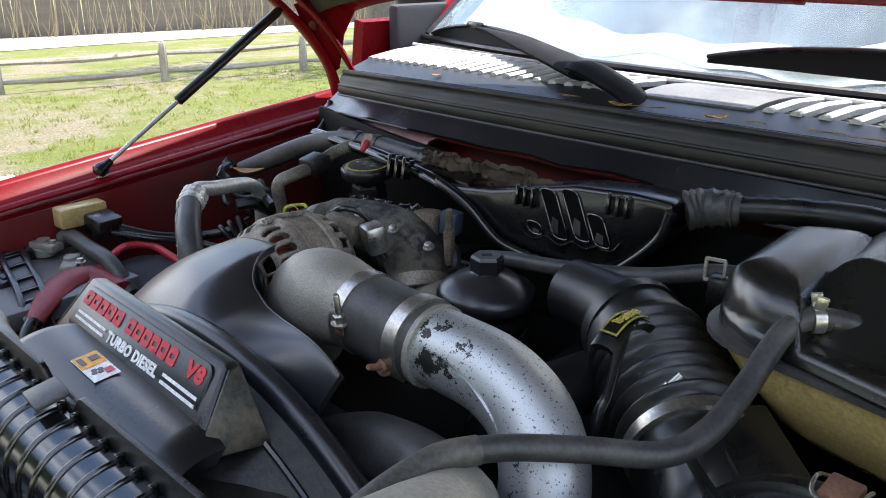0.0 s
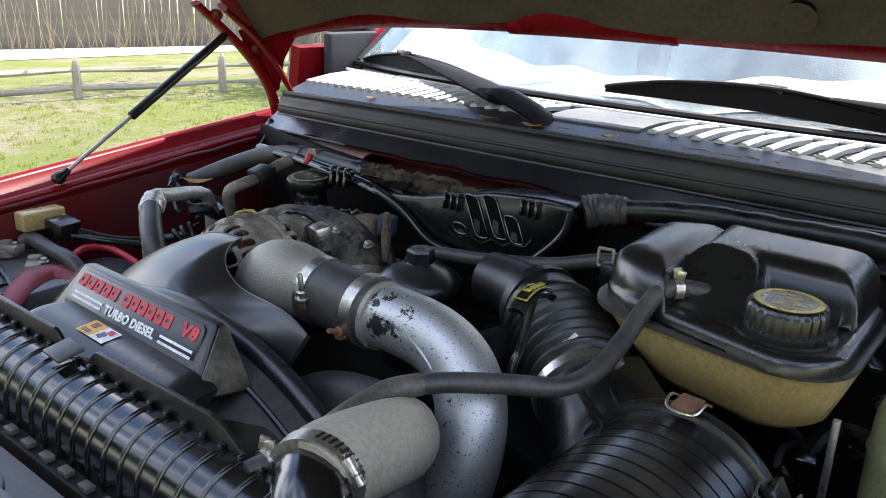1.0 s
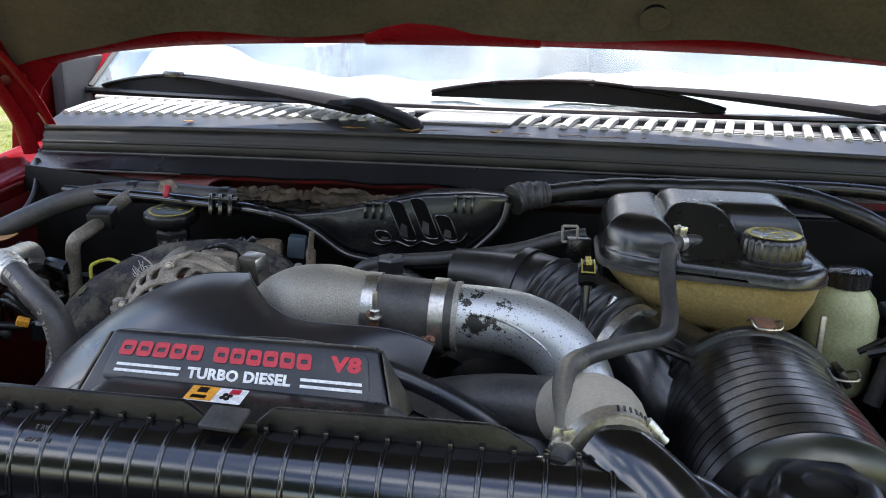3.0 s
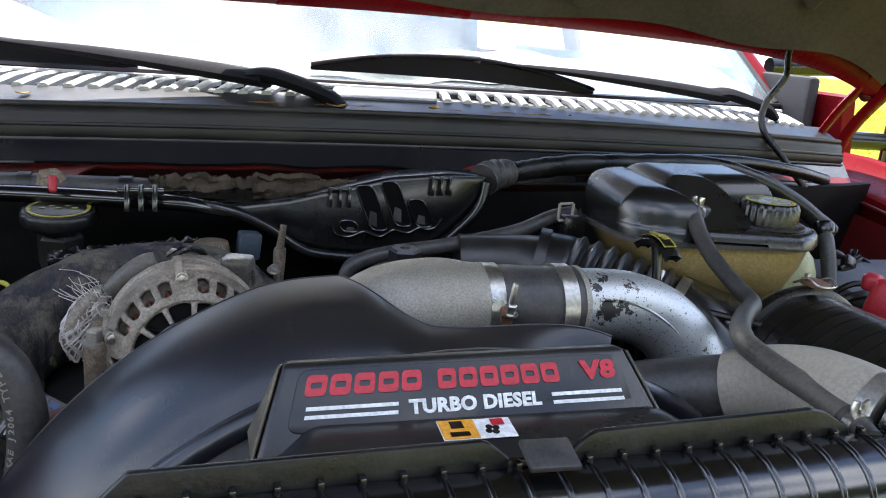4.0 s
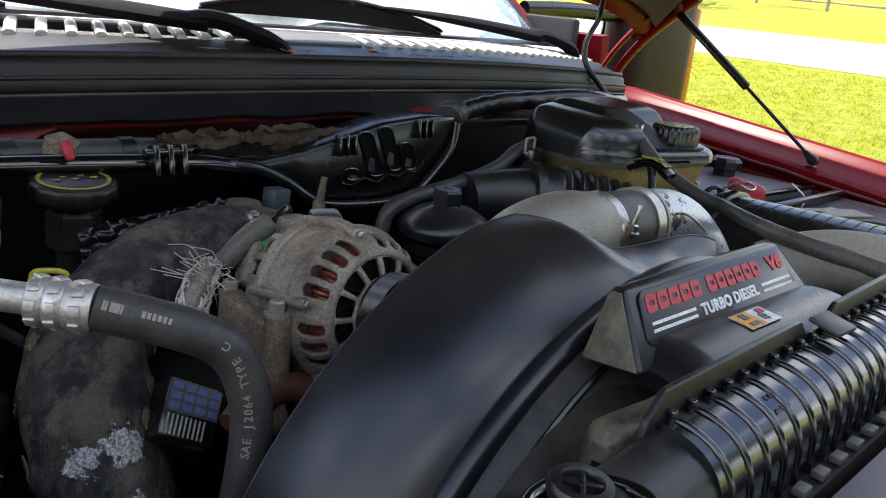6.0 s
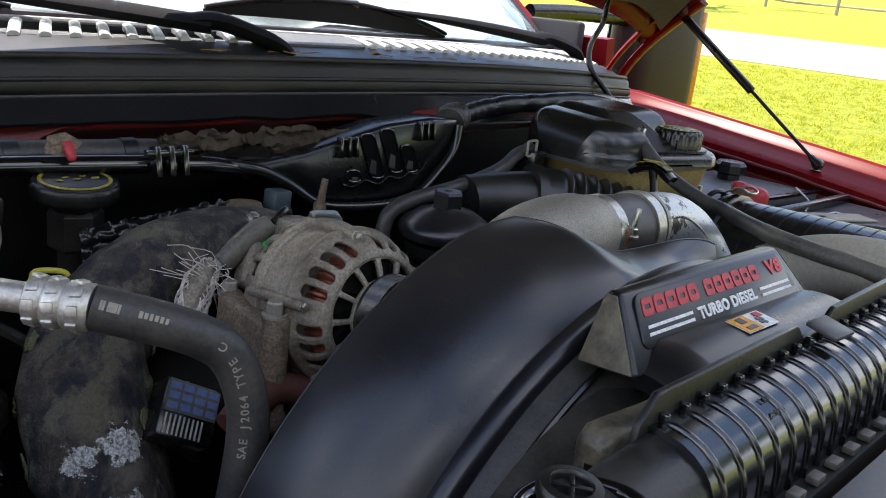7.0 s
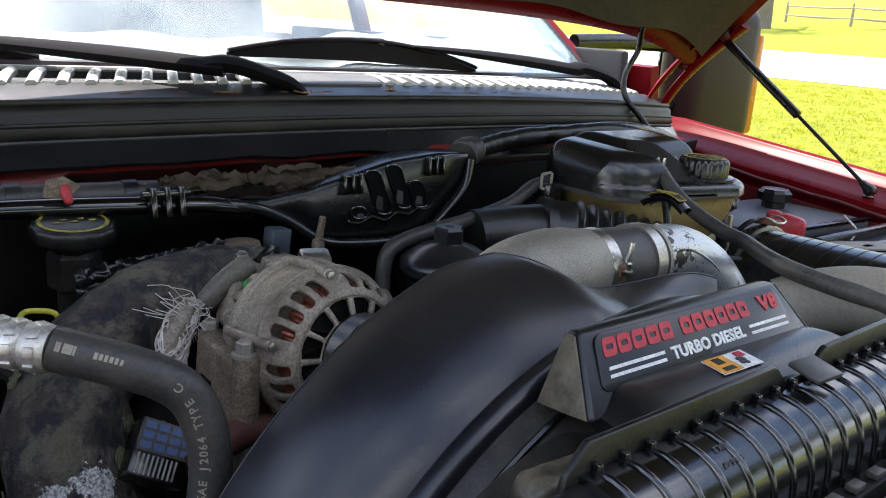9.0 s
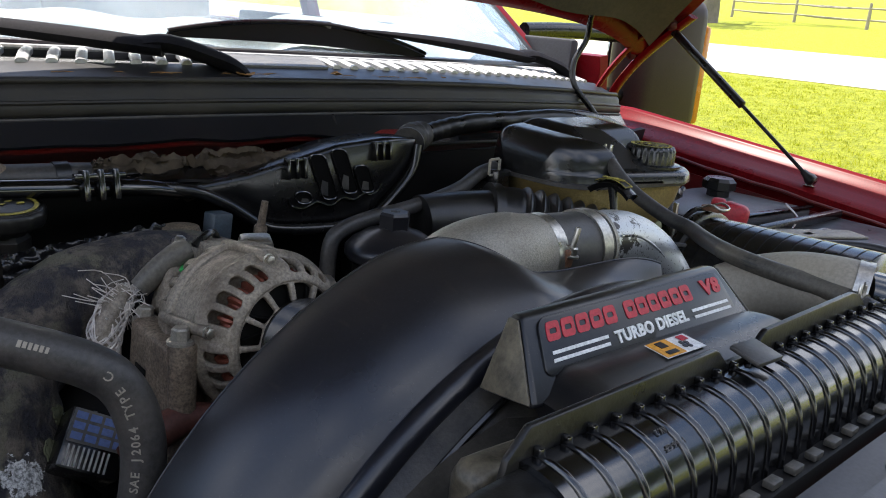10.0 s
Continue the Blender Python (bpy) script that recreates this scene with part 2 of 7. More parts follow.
M_RUST = surface("rusty_steel", (0.22, 0.11, 0.065), (0.09, 0.05, 0.03), 0.7, 0.75, 0.1, 0.35, patch=40, relief=0.5)
M_TAN = surface("aged_translucent_plastic", (0.40, 0.30, 0.12), (0.24, 0.15, 0.05), 0.6, 0.32, 0.08, patch=12)
M_WHITEB = surface("greenish_white_plastic", (0.40, 0.42, 0.22), (0.24, 0.21, 0.12), 0.4, 0.45, 0.08, patch=9)
M_REDCAP = surface("red_terminal_rubber", (0.42, 0.016, 0.028), (0.20, 0.05, 0.05), 0.4, 0.5, 0.1, patch=20)
M_WIRE = surface("black_wire_loom", (0.0045, 0.0045, 0.0045), (0.08, 0.07, 0.055), 0.18, 0.32, 0.1, patch=25)
FOIL_SPOTS = ((-0.533, 0.036, 0.988), (-0.510, 0.029, 0.992), (-0.514, 0.018, 0.950))


def wrap_mat():
    """Scorched wrap with olive crust and bare silver threads."""
    m, t, b = nodes_of("crusted_heat_wrap")
    big = noise_node(t, 11, 6, 0.66)
    mid = noise_node(t, 34, 6, 0.7)
    fold = noise_node(t, 60, 5, 0.65, stretch=(1, 1, 0.3))
    fine = noise_node(t, 420, 4, 0.7)
    cloth = mix(t, fine, (0.014, 0.011, 0.010), (0.066, 0.055, 0.047))
    grime = ramp(t, mid, [(0.46, (0, 0, 0)), (0.60, (0.8, 0.8, 0.8))])
    cloth = mix(t, grime, cloth, (0.12, 0.10, 0.078))
    scorch = ramp(t, fold, [(0.40, (1, 1, 1)), (0.52, (0, 0, 0))])
    cloth = mix(t, scorch, cloth, (0.012, 0.012, 0.018))
    olive = mix(t, fine, (0.050, 0.047, 0.032), (0.13, 0.12, 0.082))
    crusty = ramp(t, big, [(0.53, (0, 0, 0)), (0.57, (1, 1, 1))])
    colour = mix(t, crusty, cloth, olive)
    # bare foil where the wrap has torn away
    co = t.nodes.new("ShaderNodeTexCoord")
    reach = None
    for spot in FOIL_SPOTS:
        far = t.nodes.new("ShaderNodeVectorMath")
        far.operation = "DISTANCE"
        far.inputs[1].default_value = spot
        t.links.new(co.outputs["Object"], far.inputs[0])
        if reach is None:
            reach = far.outputs["Value"]
        else:
            least = t.nodes.new("ShaderNodeMath")
            least.operation = "MINIMUM"
            t.links.new(reach, least.inputs[0])
            t.links.new(far.outputs["Value"], least.inputs[1])
            reach = least.outputs[0]
    near = t.nodes.new("ShaderNodeMapRange")
    near.inputs[1].default_value, near.inputs[2].default_value, near.inputs[3].default_value, near.inputs[4].default_value = 0.004, 0.026, 0.22, -0.25
    t.links.new(reach, near.inputs[0])
    torn = t.nodes.new("ShaderNodeMath")
    t.links.new(noise_node(t, 75, 5, 0.7), torn.inputs[0])
    t.links.new(near.outputs[0], torn.inputs[1])
    bare = ramp(t, torn.outputs[0], [(0.50, (0, 0, 0)), (0.53, (1, 1, 1))])
    thread = ramp(t, fine, [(0.40, (0.16, 0.16, 0.16)), (0.60, (0.62, 0.62, 0.61))])
    t.links.new(mix(t, bare, colour, thread), b.inputs["Base Color"])
    b.inputs["Roughness"].default_value = 0.75
    bump(t, b, mix(t, 0.5, fold, mid), 1.0, 0.014)
    return m


M_WRAP = wrap_mat()
# near-black: the shade of the deep bay is put into this colour
M_DARK = surface("near_black_depth_shade", (0.0035, 0.0035, 0.0035), (0.018, 0.015, 0.012), 0.5, 0.6, 0.1, patch=14, spec=0.2)
M_PRINT = surface("faded_print", (0.33, 0.32, 0.30), (0.12, 0.11, 0.10), 0.6, 0.7, 0.1, patch=90)
M_BLUE = surface("blue_print", (0.08, 0.13, 0.30), (0.2, 0.2, 0.25), 0.4, 0.6, 0.1, patch=60)
M_BLUEGREY = surface("blue_grey_plastic", (0.045, 0.065, 0.085), (0.07, 0.07, 0.07), 0.4, 0.5, 0.1, patch=30)
M_DARKFOIL = surface("dark_glossy_foil", (0.010, 0.010, 0.011), (0.06, 0.06, 0.06), 0.3, 0.22, 0.08, 0.2, patch=40, grain=120, relief=0.4)
M_OCHRE = surface("worn_yellow_print", (0.40, 0.33, 0.05), (0.05, 0.045, 0.02), 0.8, 0.6, 0.05, patch=60)
M_OLIVEDUST = surface("olive_dust_on_plastic", (0.030, 0.026, 0.018), (0.24, 0.20, 0.13), 0.7, 0.42, 0.12, patch=34, relief=0.5, speck=0.5, lint=0.5)
M_MIRRORBOX = surface("brown_black_mirror_shell", (0.030, 0.017, 0.015), (0.06, 0.045, 0.04), 0.3, 0.42, 0.08, patch=8, relief=0.05, spec=0.25)
M_BATLID = surface("pale_dusty_battery_lid", (0.10, 0.10, 0.108), (0.20, 0.185, 0.165), 0.5, 0.45, 0.1, patch=14, lint=0.4)
M_REDOLD = surface("faded_dark_red_rubber", (0.20, 0.012, 0.020), (0.12, 0.04, 0.04), 0.4, 0.5, 0.1, patch=20)
M_COVER = surface("chalky_grey_black_plastic", (0.040, 0.040, 0.047), (0.10, 0.095, 0.085), 0.3, 0.42, 0.08, patch=7, relief=0.1, spec=0.6)
M_RES = surface("glossy_reservoir_shell", (0.0055, 0.0055, 0.006), (0.09, 0.08, 0.055), 0.10, 0.27, 0.05, patch=9, relief=0.05, spec=0.75, lint=0.3)
M_BRACKET = surface("brown_stained_casting", (0.20, 0.155, 0.112), (0.06, 0.042, 0.028), 0.8, 0.6, 0.12, 0.25, patch=35, grain=420, relief=0.9, speck=0.45)
M_DRYSTEM = surface("dry_tan_stem", (0.28, 0.235, 0.15), (0.18, 0.145, 0.09), 0.5, 0.9, 0.05, patch=3)
M_CANISTER = surface("ribbed_black_plastic", (0.0045, 0.0045, 0.005), (0.08, 0.07, 0.055), 0.12, 0.24, 0.06, patch=12, relief=0.06, spec=1.0)
M_RUSTRED = surface("rust_red_rubber", (0.10, 0.035, 0.025), (0.05, 0.025, 0.02), 0.6, 0.6, 0.1, patch=30)
M_DIRT = surface("sandy_dirt", (0.48, 0.44, 0.38), (0.40, 0.36, 0.30), 0.7, 0.95, 0.03, patch=0.6, grain=20, relief=0.4)
M_LID = surface("dusty_blue_grey_plastic", (0.050, 0.050, 0.062), (0.13, 0.12, 0.12), 0.4, 0.5, 0.1, patch=16)
M_CENTRE = surface("grey_cowl_plate", (0.11, 0.11, 0.112), (0.2, 0.19, 0.17), 0.5, 0.5, 0.1, patch=12)
M_BLADE = surface("dull_blade_rubber", (0.004, 0.004, 0.0045), (0.03, 0.03, 0.03), 0.15, 0.6, 0.1, patch=18, spec=0.15)
# black that paints the shade inside openings which are not cut
M_HOLE_SHADE = surface("painted_hole_shade", (0.002, 0.002, 0.002), (0.006, 0.005, 0.004), 0.5, 0.8, 0.1, spec=0.1)
M_WHITE = surface("white_print", (0.78, 0.78, 0.76), (0.5, 0.48, 0.44), 0.25, 0.5, 0.05, patch=40)
M_PRINTRED = surface("red_print", (0.46, 0.014, 0.03), (0.25, 0.03, 0.04), 0.25, 0.45, 0.05, patch=40)
M_ORANGE = surface("orange_label", (0.75, 0.33, 0.03), (0.5, 0.3, 0.1), 0.2, 0.5, 0.05, patch=40)
M_YELLOW = surface("yellow_label", (0.50, 0.46, 0.05), (0.35, 0.3, 0.06), 0.3, 0.5, 0.05, patch=40)
M_COPPER = surface("copper_winding", (0.20, 0.055, 0.032), (0.05, 0.02, 0.014), 0.6, 0.45, 0.1, 0.5, patch=60)
M_GREEN = surface("green_plastic", (0.02, 0.30, 0.07), (0.05, 0.2, 0.06), 0.3, 0.45, 0.05)
M_FOAM = surface("matted_brown_insulation", (0.034, 0.023, 0.014), (0.14, 0.11, 0.075), 0.6, 0.95, 0.03, patch=22, grain=160, relief=1.0)
M_LEAF = surface("dry_leaf", (0.33, 0.17, 0.05), (0.2, 0.1, 0.03), 0.6, 0.7, 0.1, patch=60)
M_CONCRETE = surface("pale_concrete", (0.50, 0.47, 0.42), (0.36, 0.33, 0.28), 0.5, 0.9, 0.05, patch=0.7, grain=30, relief=0.3)
M_OLDWOOD = surface("grey_fence_wood", (0.36, 0.32, 0.26), (0.20, 0.17, 0.13), 0.7, 0.9, 0.05, patch=3, grain=40, relief=0.5)
M_BOARD = surface("weathered_fence_boards", (0.17, 0.15, 0.12), (0.09, 0.08, 0.062), 0.7, 0.9, 0.05, patch=3, grain=40, relief=0.5)
M_BARK = surface("tree_bark", (0.20, 0.17, 0.14), (0.10, 0.09, 0.07), 0.7, 0.95, 0.03, patch=5, grain=25, relief=1.0)
M_AMBER = surface("amber_lens", (0.62, 0.22, 0.02), (0.4, 0.15, 0.03), 0.3, 0.25, 0.05, patch=20)
M_SHADE = surface("white_sunshade", (0.34, 0.37, 0.38), (0.28, 0.30, 0.31), 0.3, 0.55, 0.05, patch=4)


def silver_pipe():
    """Silver paint, speckled, flaked to dark metal in places."""
    m, t, b = nodes_of("flaked_silver_paint")
    big = noise_node(t, 60, 8, 0.75)
    speck = noise_node(t, 420, 2, 0.6)
    co = t.nodes.new("ShaderNodeTexCoord")
    far = t.nodes.new("ShaderNodeVectorMath")
    far.operation = "DISTANCE"
    far.inputs[1].default_value = (0.010, -0.114, 1.156)
    t.links.new(co.outputs["Object"], far.inputs[0])
    near = t.nodes.new("ShaderNodeMapRange")
    near.inputs[1].default_value, near.inputs[2].default_value, near.inputs[3].default_value, near.inputs[4].default_value = 0.012, 0.05, 0.16, 0.0
    t.links.new(far.outputs["Value"], near.inputs[0])
    worn = t.nodes.new("ShaderNodeMath")
    t.links.new(big, worn.inputs[0])
    t.links.new(near.outputs[0], worn.inputs[1])
    flake = ramp(t, worn.outputs[0], [(0.655, (0, 0, 0)), (0.665, (1, 1, 1))])
    dots = ramp(t, speck, [(0.60, (0, 0, 0)), (0.68, (1, 1, 1))])
    silver = mix(t, speck, (0.42, 0.43, 0.43), (0.58, 0.59, 0.59))
    col = mix(t, dots, silver, (0.10, 0.10, 0.10))
    col = mix(t, flake, col, (0.045, 0.042, 0.040))
    t.links.new(col, b.inputs["Base Color"])
    b.inputs["Metallic"].default_value = 0.75
    b.inputs["Roughness"].default_value = 0.42
    bump(t, b, flake, -0.25, 0.0006)
    return m


M_SILVER = silver_pipe()


def glass_mat():
    """Clear glass under thin dust, tinted pale blue to stand in for sky glare."""
    m, t, b = nodes_of("dusty_sky_glare_glass")
    b.inputs["Base Color"].default_value = (0.92, 0.97, 0.97, 1)
    b.inputs["Transmission Weight"].default_value = 1.0
    b.inputs["Roughness"].default_value = 0.0
    b.inputs["IOR"].default_value = 1.5
    film = t.nodes.new("ShaderNodeBsdfPrincipled")
    film.inputs["Base Color"].default_value = (0.55, 0.70, 0.80, 1)
    film.inputs["Roughness"].default_value = 0.27
    film.inputs["Specular IOR Level"].default_value = 0.9
    both = t.nodes.new("ShaderNodeMixShader")
    smear = noise_node(t, 3.5, 5, 0.6)
    amount = ramp(t, smear, [(0.34, (0.07, 0.07, 0.07)), (0.66, (0.25, 0.25, 0.25))])
    t.links.new(amount, both.inputs[0])
    t.links.new(b.outputs[0], both.inputs[1])
    t.links.new(film.outputs[0], both.inputs[2])
    t.links.new(both.outputs[0], t.nodes["Material Output"].inputs["Surface"])
    return m


M_GLASS = glass_mat()
M_MIRROR, _t, _b = nodes_of("mirror_silver")
_b.inputs["Metallic"].default_value, _b.inputs["Roughness"].default_value = 1.0, 0.03


# ---- the ground and the distance ----
def ground_z(x):
    return 0.048 * x if x < 0 else 0.075 * x


def ground_mat():
    m, t, b = nodes_of("lawn")
    c = t.nodes.new("ShaderNodeTexCoord")
    sep = t.nodes.new("ShaderNodeSeparateXYZ")
    t.links.new(c.outputs["Object"], sep.inputs[0])
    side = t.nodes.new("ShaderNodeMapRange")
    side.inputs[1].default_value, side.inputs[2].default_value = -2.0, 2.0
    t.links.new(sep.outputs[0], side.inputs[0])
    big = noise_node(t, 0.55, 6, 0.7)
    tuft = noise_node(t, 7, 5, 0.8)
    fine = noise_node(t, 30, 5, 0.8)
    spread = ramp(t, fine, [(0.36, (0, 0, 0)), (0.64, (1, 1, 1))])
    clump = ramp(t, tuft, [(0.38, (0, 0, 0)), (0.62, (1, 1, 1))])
    # this side's colour is raised to hold the sun's glare on the lawn
    lush_glare = mix(t, spread, (0.25, 0.28, 0.007), (0.54, 0.55, 0.026))
    lush_glare = mix(t, clump, mix(t, spread, (0.15, 0.19, 0.005), (0.36, 0.40, 0.016)), lush_glare)
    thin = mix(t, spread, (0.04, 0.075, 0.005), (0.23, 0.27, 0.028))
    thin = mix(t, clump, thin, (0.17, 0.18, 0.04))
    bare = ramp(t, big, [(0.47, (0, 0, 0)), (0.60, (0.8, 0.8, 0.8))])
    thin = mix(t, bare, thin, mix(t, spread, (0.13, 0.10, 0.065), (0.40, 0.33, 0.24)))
    t.links.new(mix(t, side.outputs[0], thin, lush_glare), b.inputs["Base Color"])
    b.inputs["Roughness"].default_value = 0.95
    bump(t, b, fine, 1.0, 0.05)
    return m


M_LAWN = ground_mat()
xs = [-260, -160, -100, -60, -40, -25, -15, -8, -4, -2, -1, 0, 1, 2, 4, 8, 15, 25, 40, 60, 100, 160, 260]


def sheet(x0, x1, y0, y1, lift, n=12, skew=0.0):
    bm = bmesh.new()
    cols = sorted({x0, x1, *[x for x in xs if x0 < x < x1]})
    rows = [y0 + (y1 - y0) * i / n for i in range(n + 1)]
    vs = [[bm.verts.new((x + skew * y, y, ground_z(x + skew * y) + lift)) for y in rows] for x in cols]
    for a, b in zip(vs, vs[1:]):
        for j in range(n):
            bm.faces.new((a[j], b[j], b[j + 1], a[j + 1]))
    return bm


solo("ground", sheet(-260, 260, -260, 260, 0), M_LAWN, "lawn with sun glare painted on one side, patchy and dry on the other", "ground", kind="structure")
solo("driveway", sheet(12.1, 18.2, -40, 60, 0.008, 12, 0.07), M_CONCRETE, "pale concrete driveway crossing the lawn", "driveway", kind="structure")
solo("dirt_road", sheet(-40, -25.0, -60, 60, 0.02, 12, 0.1), M_DIRT, "pale sandy road behind the rail fence", "road", kind="structure")


def grass(x0, x1, y0, y1, count, seed, tall, material, label):
    """Single blades of grass, standing in tufts."""
    rnd = random.Random(seed)
    verts, faces = [], []
    while len(faces) < count:
        cx, cy = rnd.uniform(x0, x1), rnd.uniform(y0, y1)
        lean = V(rnd.gauss(0, 0.4), rnd.gauss(0, 0.4), 0)
        for k in range(rnd.randint(4, 14)):
            x, y = cx + rnd.gauss(0, 0.035), cy + rnd.gauss(0, 0.035)
            a, h, w = rnd.uniform(0, 6.28), tall * rnd.uniform(0.5, 1.4), rnd.uniform(0.003, 0.007)
            z = ground_z(x) - 0.004
            n = len(verts)
            side = V(math.cos(a), math.sin(a), 0) * w
            p = V(x, y, z)
            verts += [p - side, p + side, p + V(0, 0, h) + (lean + V(rnd.gauss(0, 0.4), rnd.gauss(0, 0.4), 0)) * h]
            faces.append((n, n + 1, n + 2))
    me = bpy.data.meshes.new("grass")
    me.from_pydata(verts, [], faces)
    me.materials.append(material)
    tagged(new("grass", me), label, "grass", kind="stuff")


def blade_mat(name, low, high):
    m, t, b = nodes_of(name)
    g = t.nodes.new("ShaderNodeNewGeometry")
    t.links.new(mix(t, g.outputs["Random Per Island"], low, high), b.inputs["Base Color"])
    b.inputs["Roughness"].default_value = 0.6
    thin = t.nodes.new("ShaderNodeBsdfTranslucent")
    t.links.new(mix(t, g.outputs["Random Per Island"], low, high), thin.inputs["Color"])
    both = t.nodes.new("ShaderNodeMixShader")
    both.inputs[0].default_value = 0.5
    t.links.new(b.outputs[0], both.inputs[1])
    t.links.new(thin.outputs[0], both.inputs[2])
    t.links.new(both.outputs[0], t.nodes["Material Output"].inputs["Surface"])
    return m


# the first blades are coloured extra bright in place of sun glare
grass(2.2, 12.0, -1.5, 9.0, 60000, 31, 0.032, blade_mat("sun_glare_grass_blade", (0.24, 0.28, 0.008), (0.54, 0.55, 0.032)), "short yellow-green lawn grass, sun glare painted in")
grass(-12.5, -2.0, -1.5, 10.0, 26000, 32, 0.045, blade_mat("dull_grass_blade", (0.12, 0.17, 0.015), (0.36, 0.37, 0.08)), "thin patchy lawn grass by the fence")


def rail_fence(name, posts, height, rails):
    base = V(posts[0][0], posts[0][1], ground_z(posts[0][0]))
    f = thing(name, base, "weathered split rail fence of grey wood", "fence")
    tops = []
    for i, (x, y) in enumerate(posts):
        z = ground_z(x)
        bm = tube([(x, y, z - 0.1, 0.075), (x + 0.01, y, z + height * 0.6, 0.07), (x, y + 0.01, z + height, 0.055), (x, y, z + height + 0.03, 0.02)], 0.07, 8, 2)
        part("post", bm, M_OLDWOOD, f)
        tops.append(V(x, y, z))
    for a, b in zip(tops, tops[1:]):
        for h in rails:
            w = 0.02
            bm = tube([(*(a + V(0, 0, h * height)), 0.035), (*((a + b) / 2 + V(0, 0, h * height - w)), 0.05), (*(b + V(0, 0, h * height + 0.01)), 0.035)], 0.04, 7, 3, wobble=0.3)
            part("rail", bm, M_OLDWOOD, f)
    return f


rail_fence("rail_fence", [(-14.6, -1.0), (-13.9, 1.35), (-13.2, 3.7), (-12.5, 6.07), (-11.8, 8.4), (-11.1, 10.75), (-10.4, 13.1)], 0.62, (0.75, 0.28))
rail_fence("rail_fence", [(30.6, 3.6), (31.6, 7.9), (32.7, 12.1), (35.8, 16.4), (38, 20.6)], 0.95, (0.8, 0.35))


def paling_fence():
    a, b = V(-39, -6, 0), V(-25, 26, 0)
    f = thing("paling_fence", (a.x, a.y, ground_z(a.x)), "tall weathered grey board fence with dry brush before it", "fence")
    n = 226
    d = (b - a).normalized()
    cuts = [mesh_of("board", slab([V(-0.077, 0, 0), V(0.077, 0, 0), V(0.077, 0, h - 0.05), V(0.04, 0, h), V(-0.04, 0, h), V(-0.077, 0, h - 0.04)], (0, 1, 0), 0.03), M_BOARD) for h in (2.42, 2.46, 2.5, 2.53, 2.57)]
    for i in range(n):
        p = a.lerp(b, i / n)
        ob = new("board", random.choice(cuts))
        ob.parent = f
        ob.matrix_local = Matrix.Translation(V(p.x, p.y, ground_z(p.x)) - f.location) @ Euler((0, radians(random.uniform(-1, 1)), math.atan2(d.y, d.x) + radians(random.uniform(-2, 2)))).to_matrix().to_4x4()
    bm1 = bmesh.new()
    for i in range(420):
        p = a.lerp(b, random.random()) + V(1, -0.45, 0) * random.uniform(0.1, 1.1)
        q = p + V(random.uniform(-0.5, 0.5), random.uniform(-0.5, 0.5), random.uniform(0.5, 2.4))
        z = ground_z(p.x)
        tube([(p.x, p.y, z, 0.018), ((p.x + q.x) / 2 + 0.1, (p.y + q.y) / 2, z + q.z / 2, 0.012), (q.x, q.y, z + q.z, 0.004)], 0.01, 4, 2, bm=bm1)
    tagged(part("dry_brush", bm1, M_DRYSTEM, f, "bare dry stems"), kind="stuff")


paling_fence()


def tree(x, y, r, height, seed, crown_r, leaves=3200, big=1.0):
    rnd = random.Random(seed)
    z = ground_z(x)
    t = thing("tree", (x, y, z), "broad shade tree with grey bark and a leafy crown", "tree")
    bm = tube([(x, y, z - 0.2, r * 1.5), (x, y, z + 0.4, r * 1.05), (x + 0.1, y, z + height * 0.4, r * 0.85), (x, y + 0.1, z + height * 0.75, r * 0.4)], r, 10, 4, wobble=0.12)
    tips = []
    for i in range(9):
        a = rnd.uniform(0, 6.28)
        h0 = height * rnd.uniform(0.35, 0.6)
        e = V(x + math.cos(a) * crown_r * rnd.uniform(0.5, 0.95), y + math.sin(a) * crown_r * rnd.uniform(0.5, 0.95), z + height * rnd.uniform(0.55, 1.0))
        tube([(x, y, z + h0, r * 0.45), ((x + e.x) / 2, (y + e.y) / 2, z + h0 + (e.z - z - h0) * 0.65, r * 0.25), (e.x, e.y, e.z, r * 0.06)], 0.1, 6, 3, bm=bm)
        tips.append(e)
    part("trunk", bm, M_BARK, t)
    verts, faces = [], []
    for i in range(leaves):
        e = rnd.choice(tips)
        c = e + V(rnd.gauss(0, 0.9), rnd.gauss(0, 0.9), rnd.gauss(0, 0.55))
        u = V(rnd.gauss(0, 1), rnd.gauss(0, 1), rnd.gauss(0, 0.6)).normalized()
        w = u.orthogonal().normalized()
        s = rnd.uniform(0.08, 0.17) * big
        k = len(verts)
        verts += [c - u * s, c + w * s * 0.5, c + u * s, c - w * s * 0.5]
        faces.append((k, k + 1, k + 2, k + 3))
    me = bpy.data.meshes.new("crown")
    me.from_pydata(verts, [], faces)
    me.materials.append(M_FOLIAGE)
    ob = new("crown", me)
    ob.parent, ob.location = t, -t.location
    tagged(ob, "loose green leaves", kind="stuff")


M_FOLIAGE = surface("leaf_green", (0.055, 0.09, 0.02), (0.12, 0.13, 0.03), 0.5, 0.6, 0.1, patch=3, grain=20)
tree(-13.3, 11.6, 0.26, 9, 3, 3.5)
tree(30.5, 17.5, 0.35, 10, 4, 4.0)
tree(26.0, 7.4, 0.16, 8, 5, 3.0)
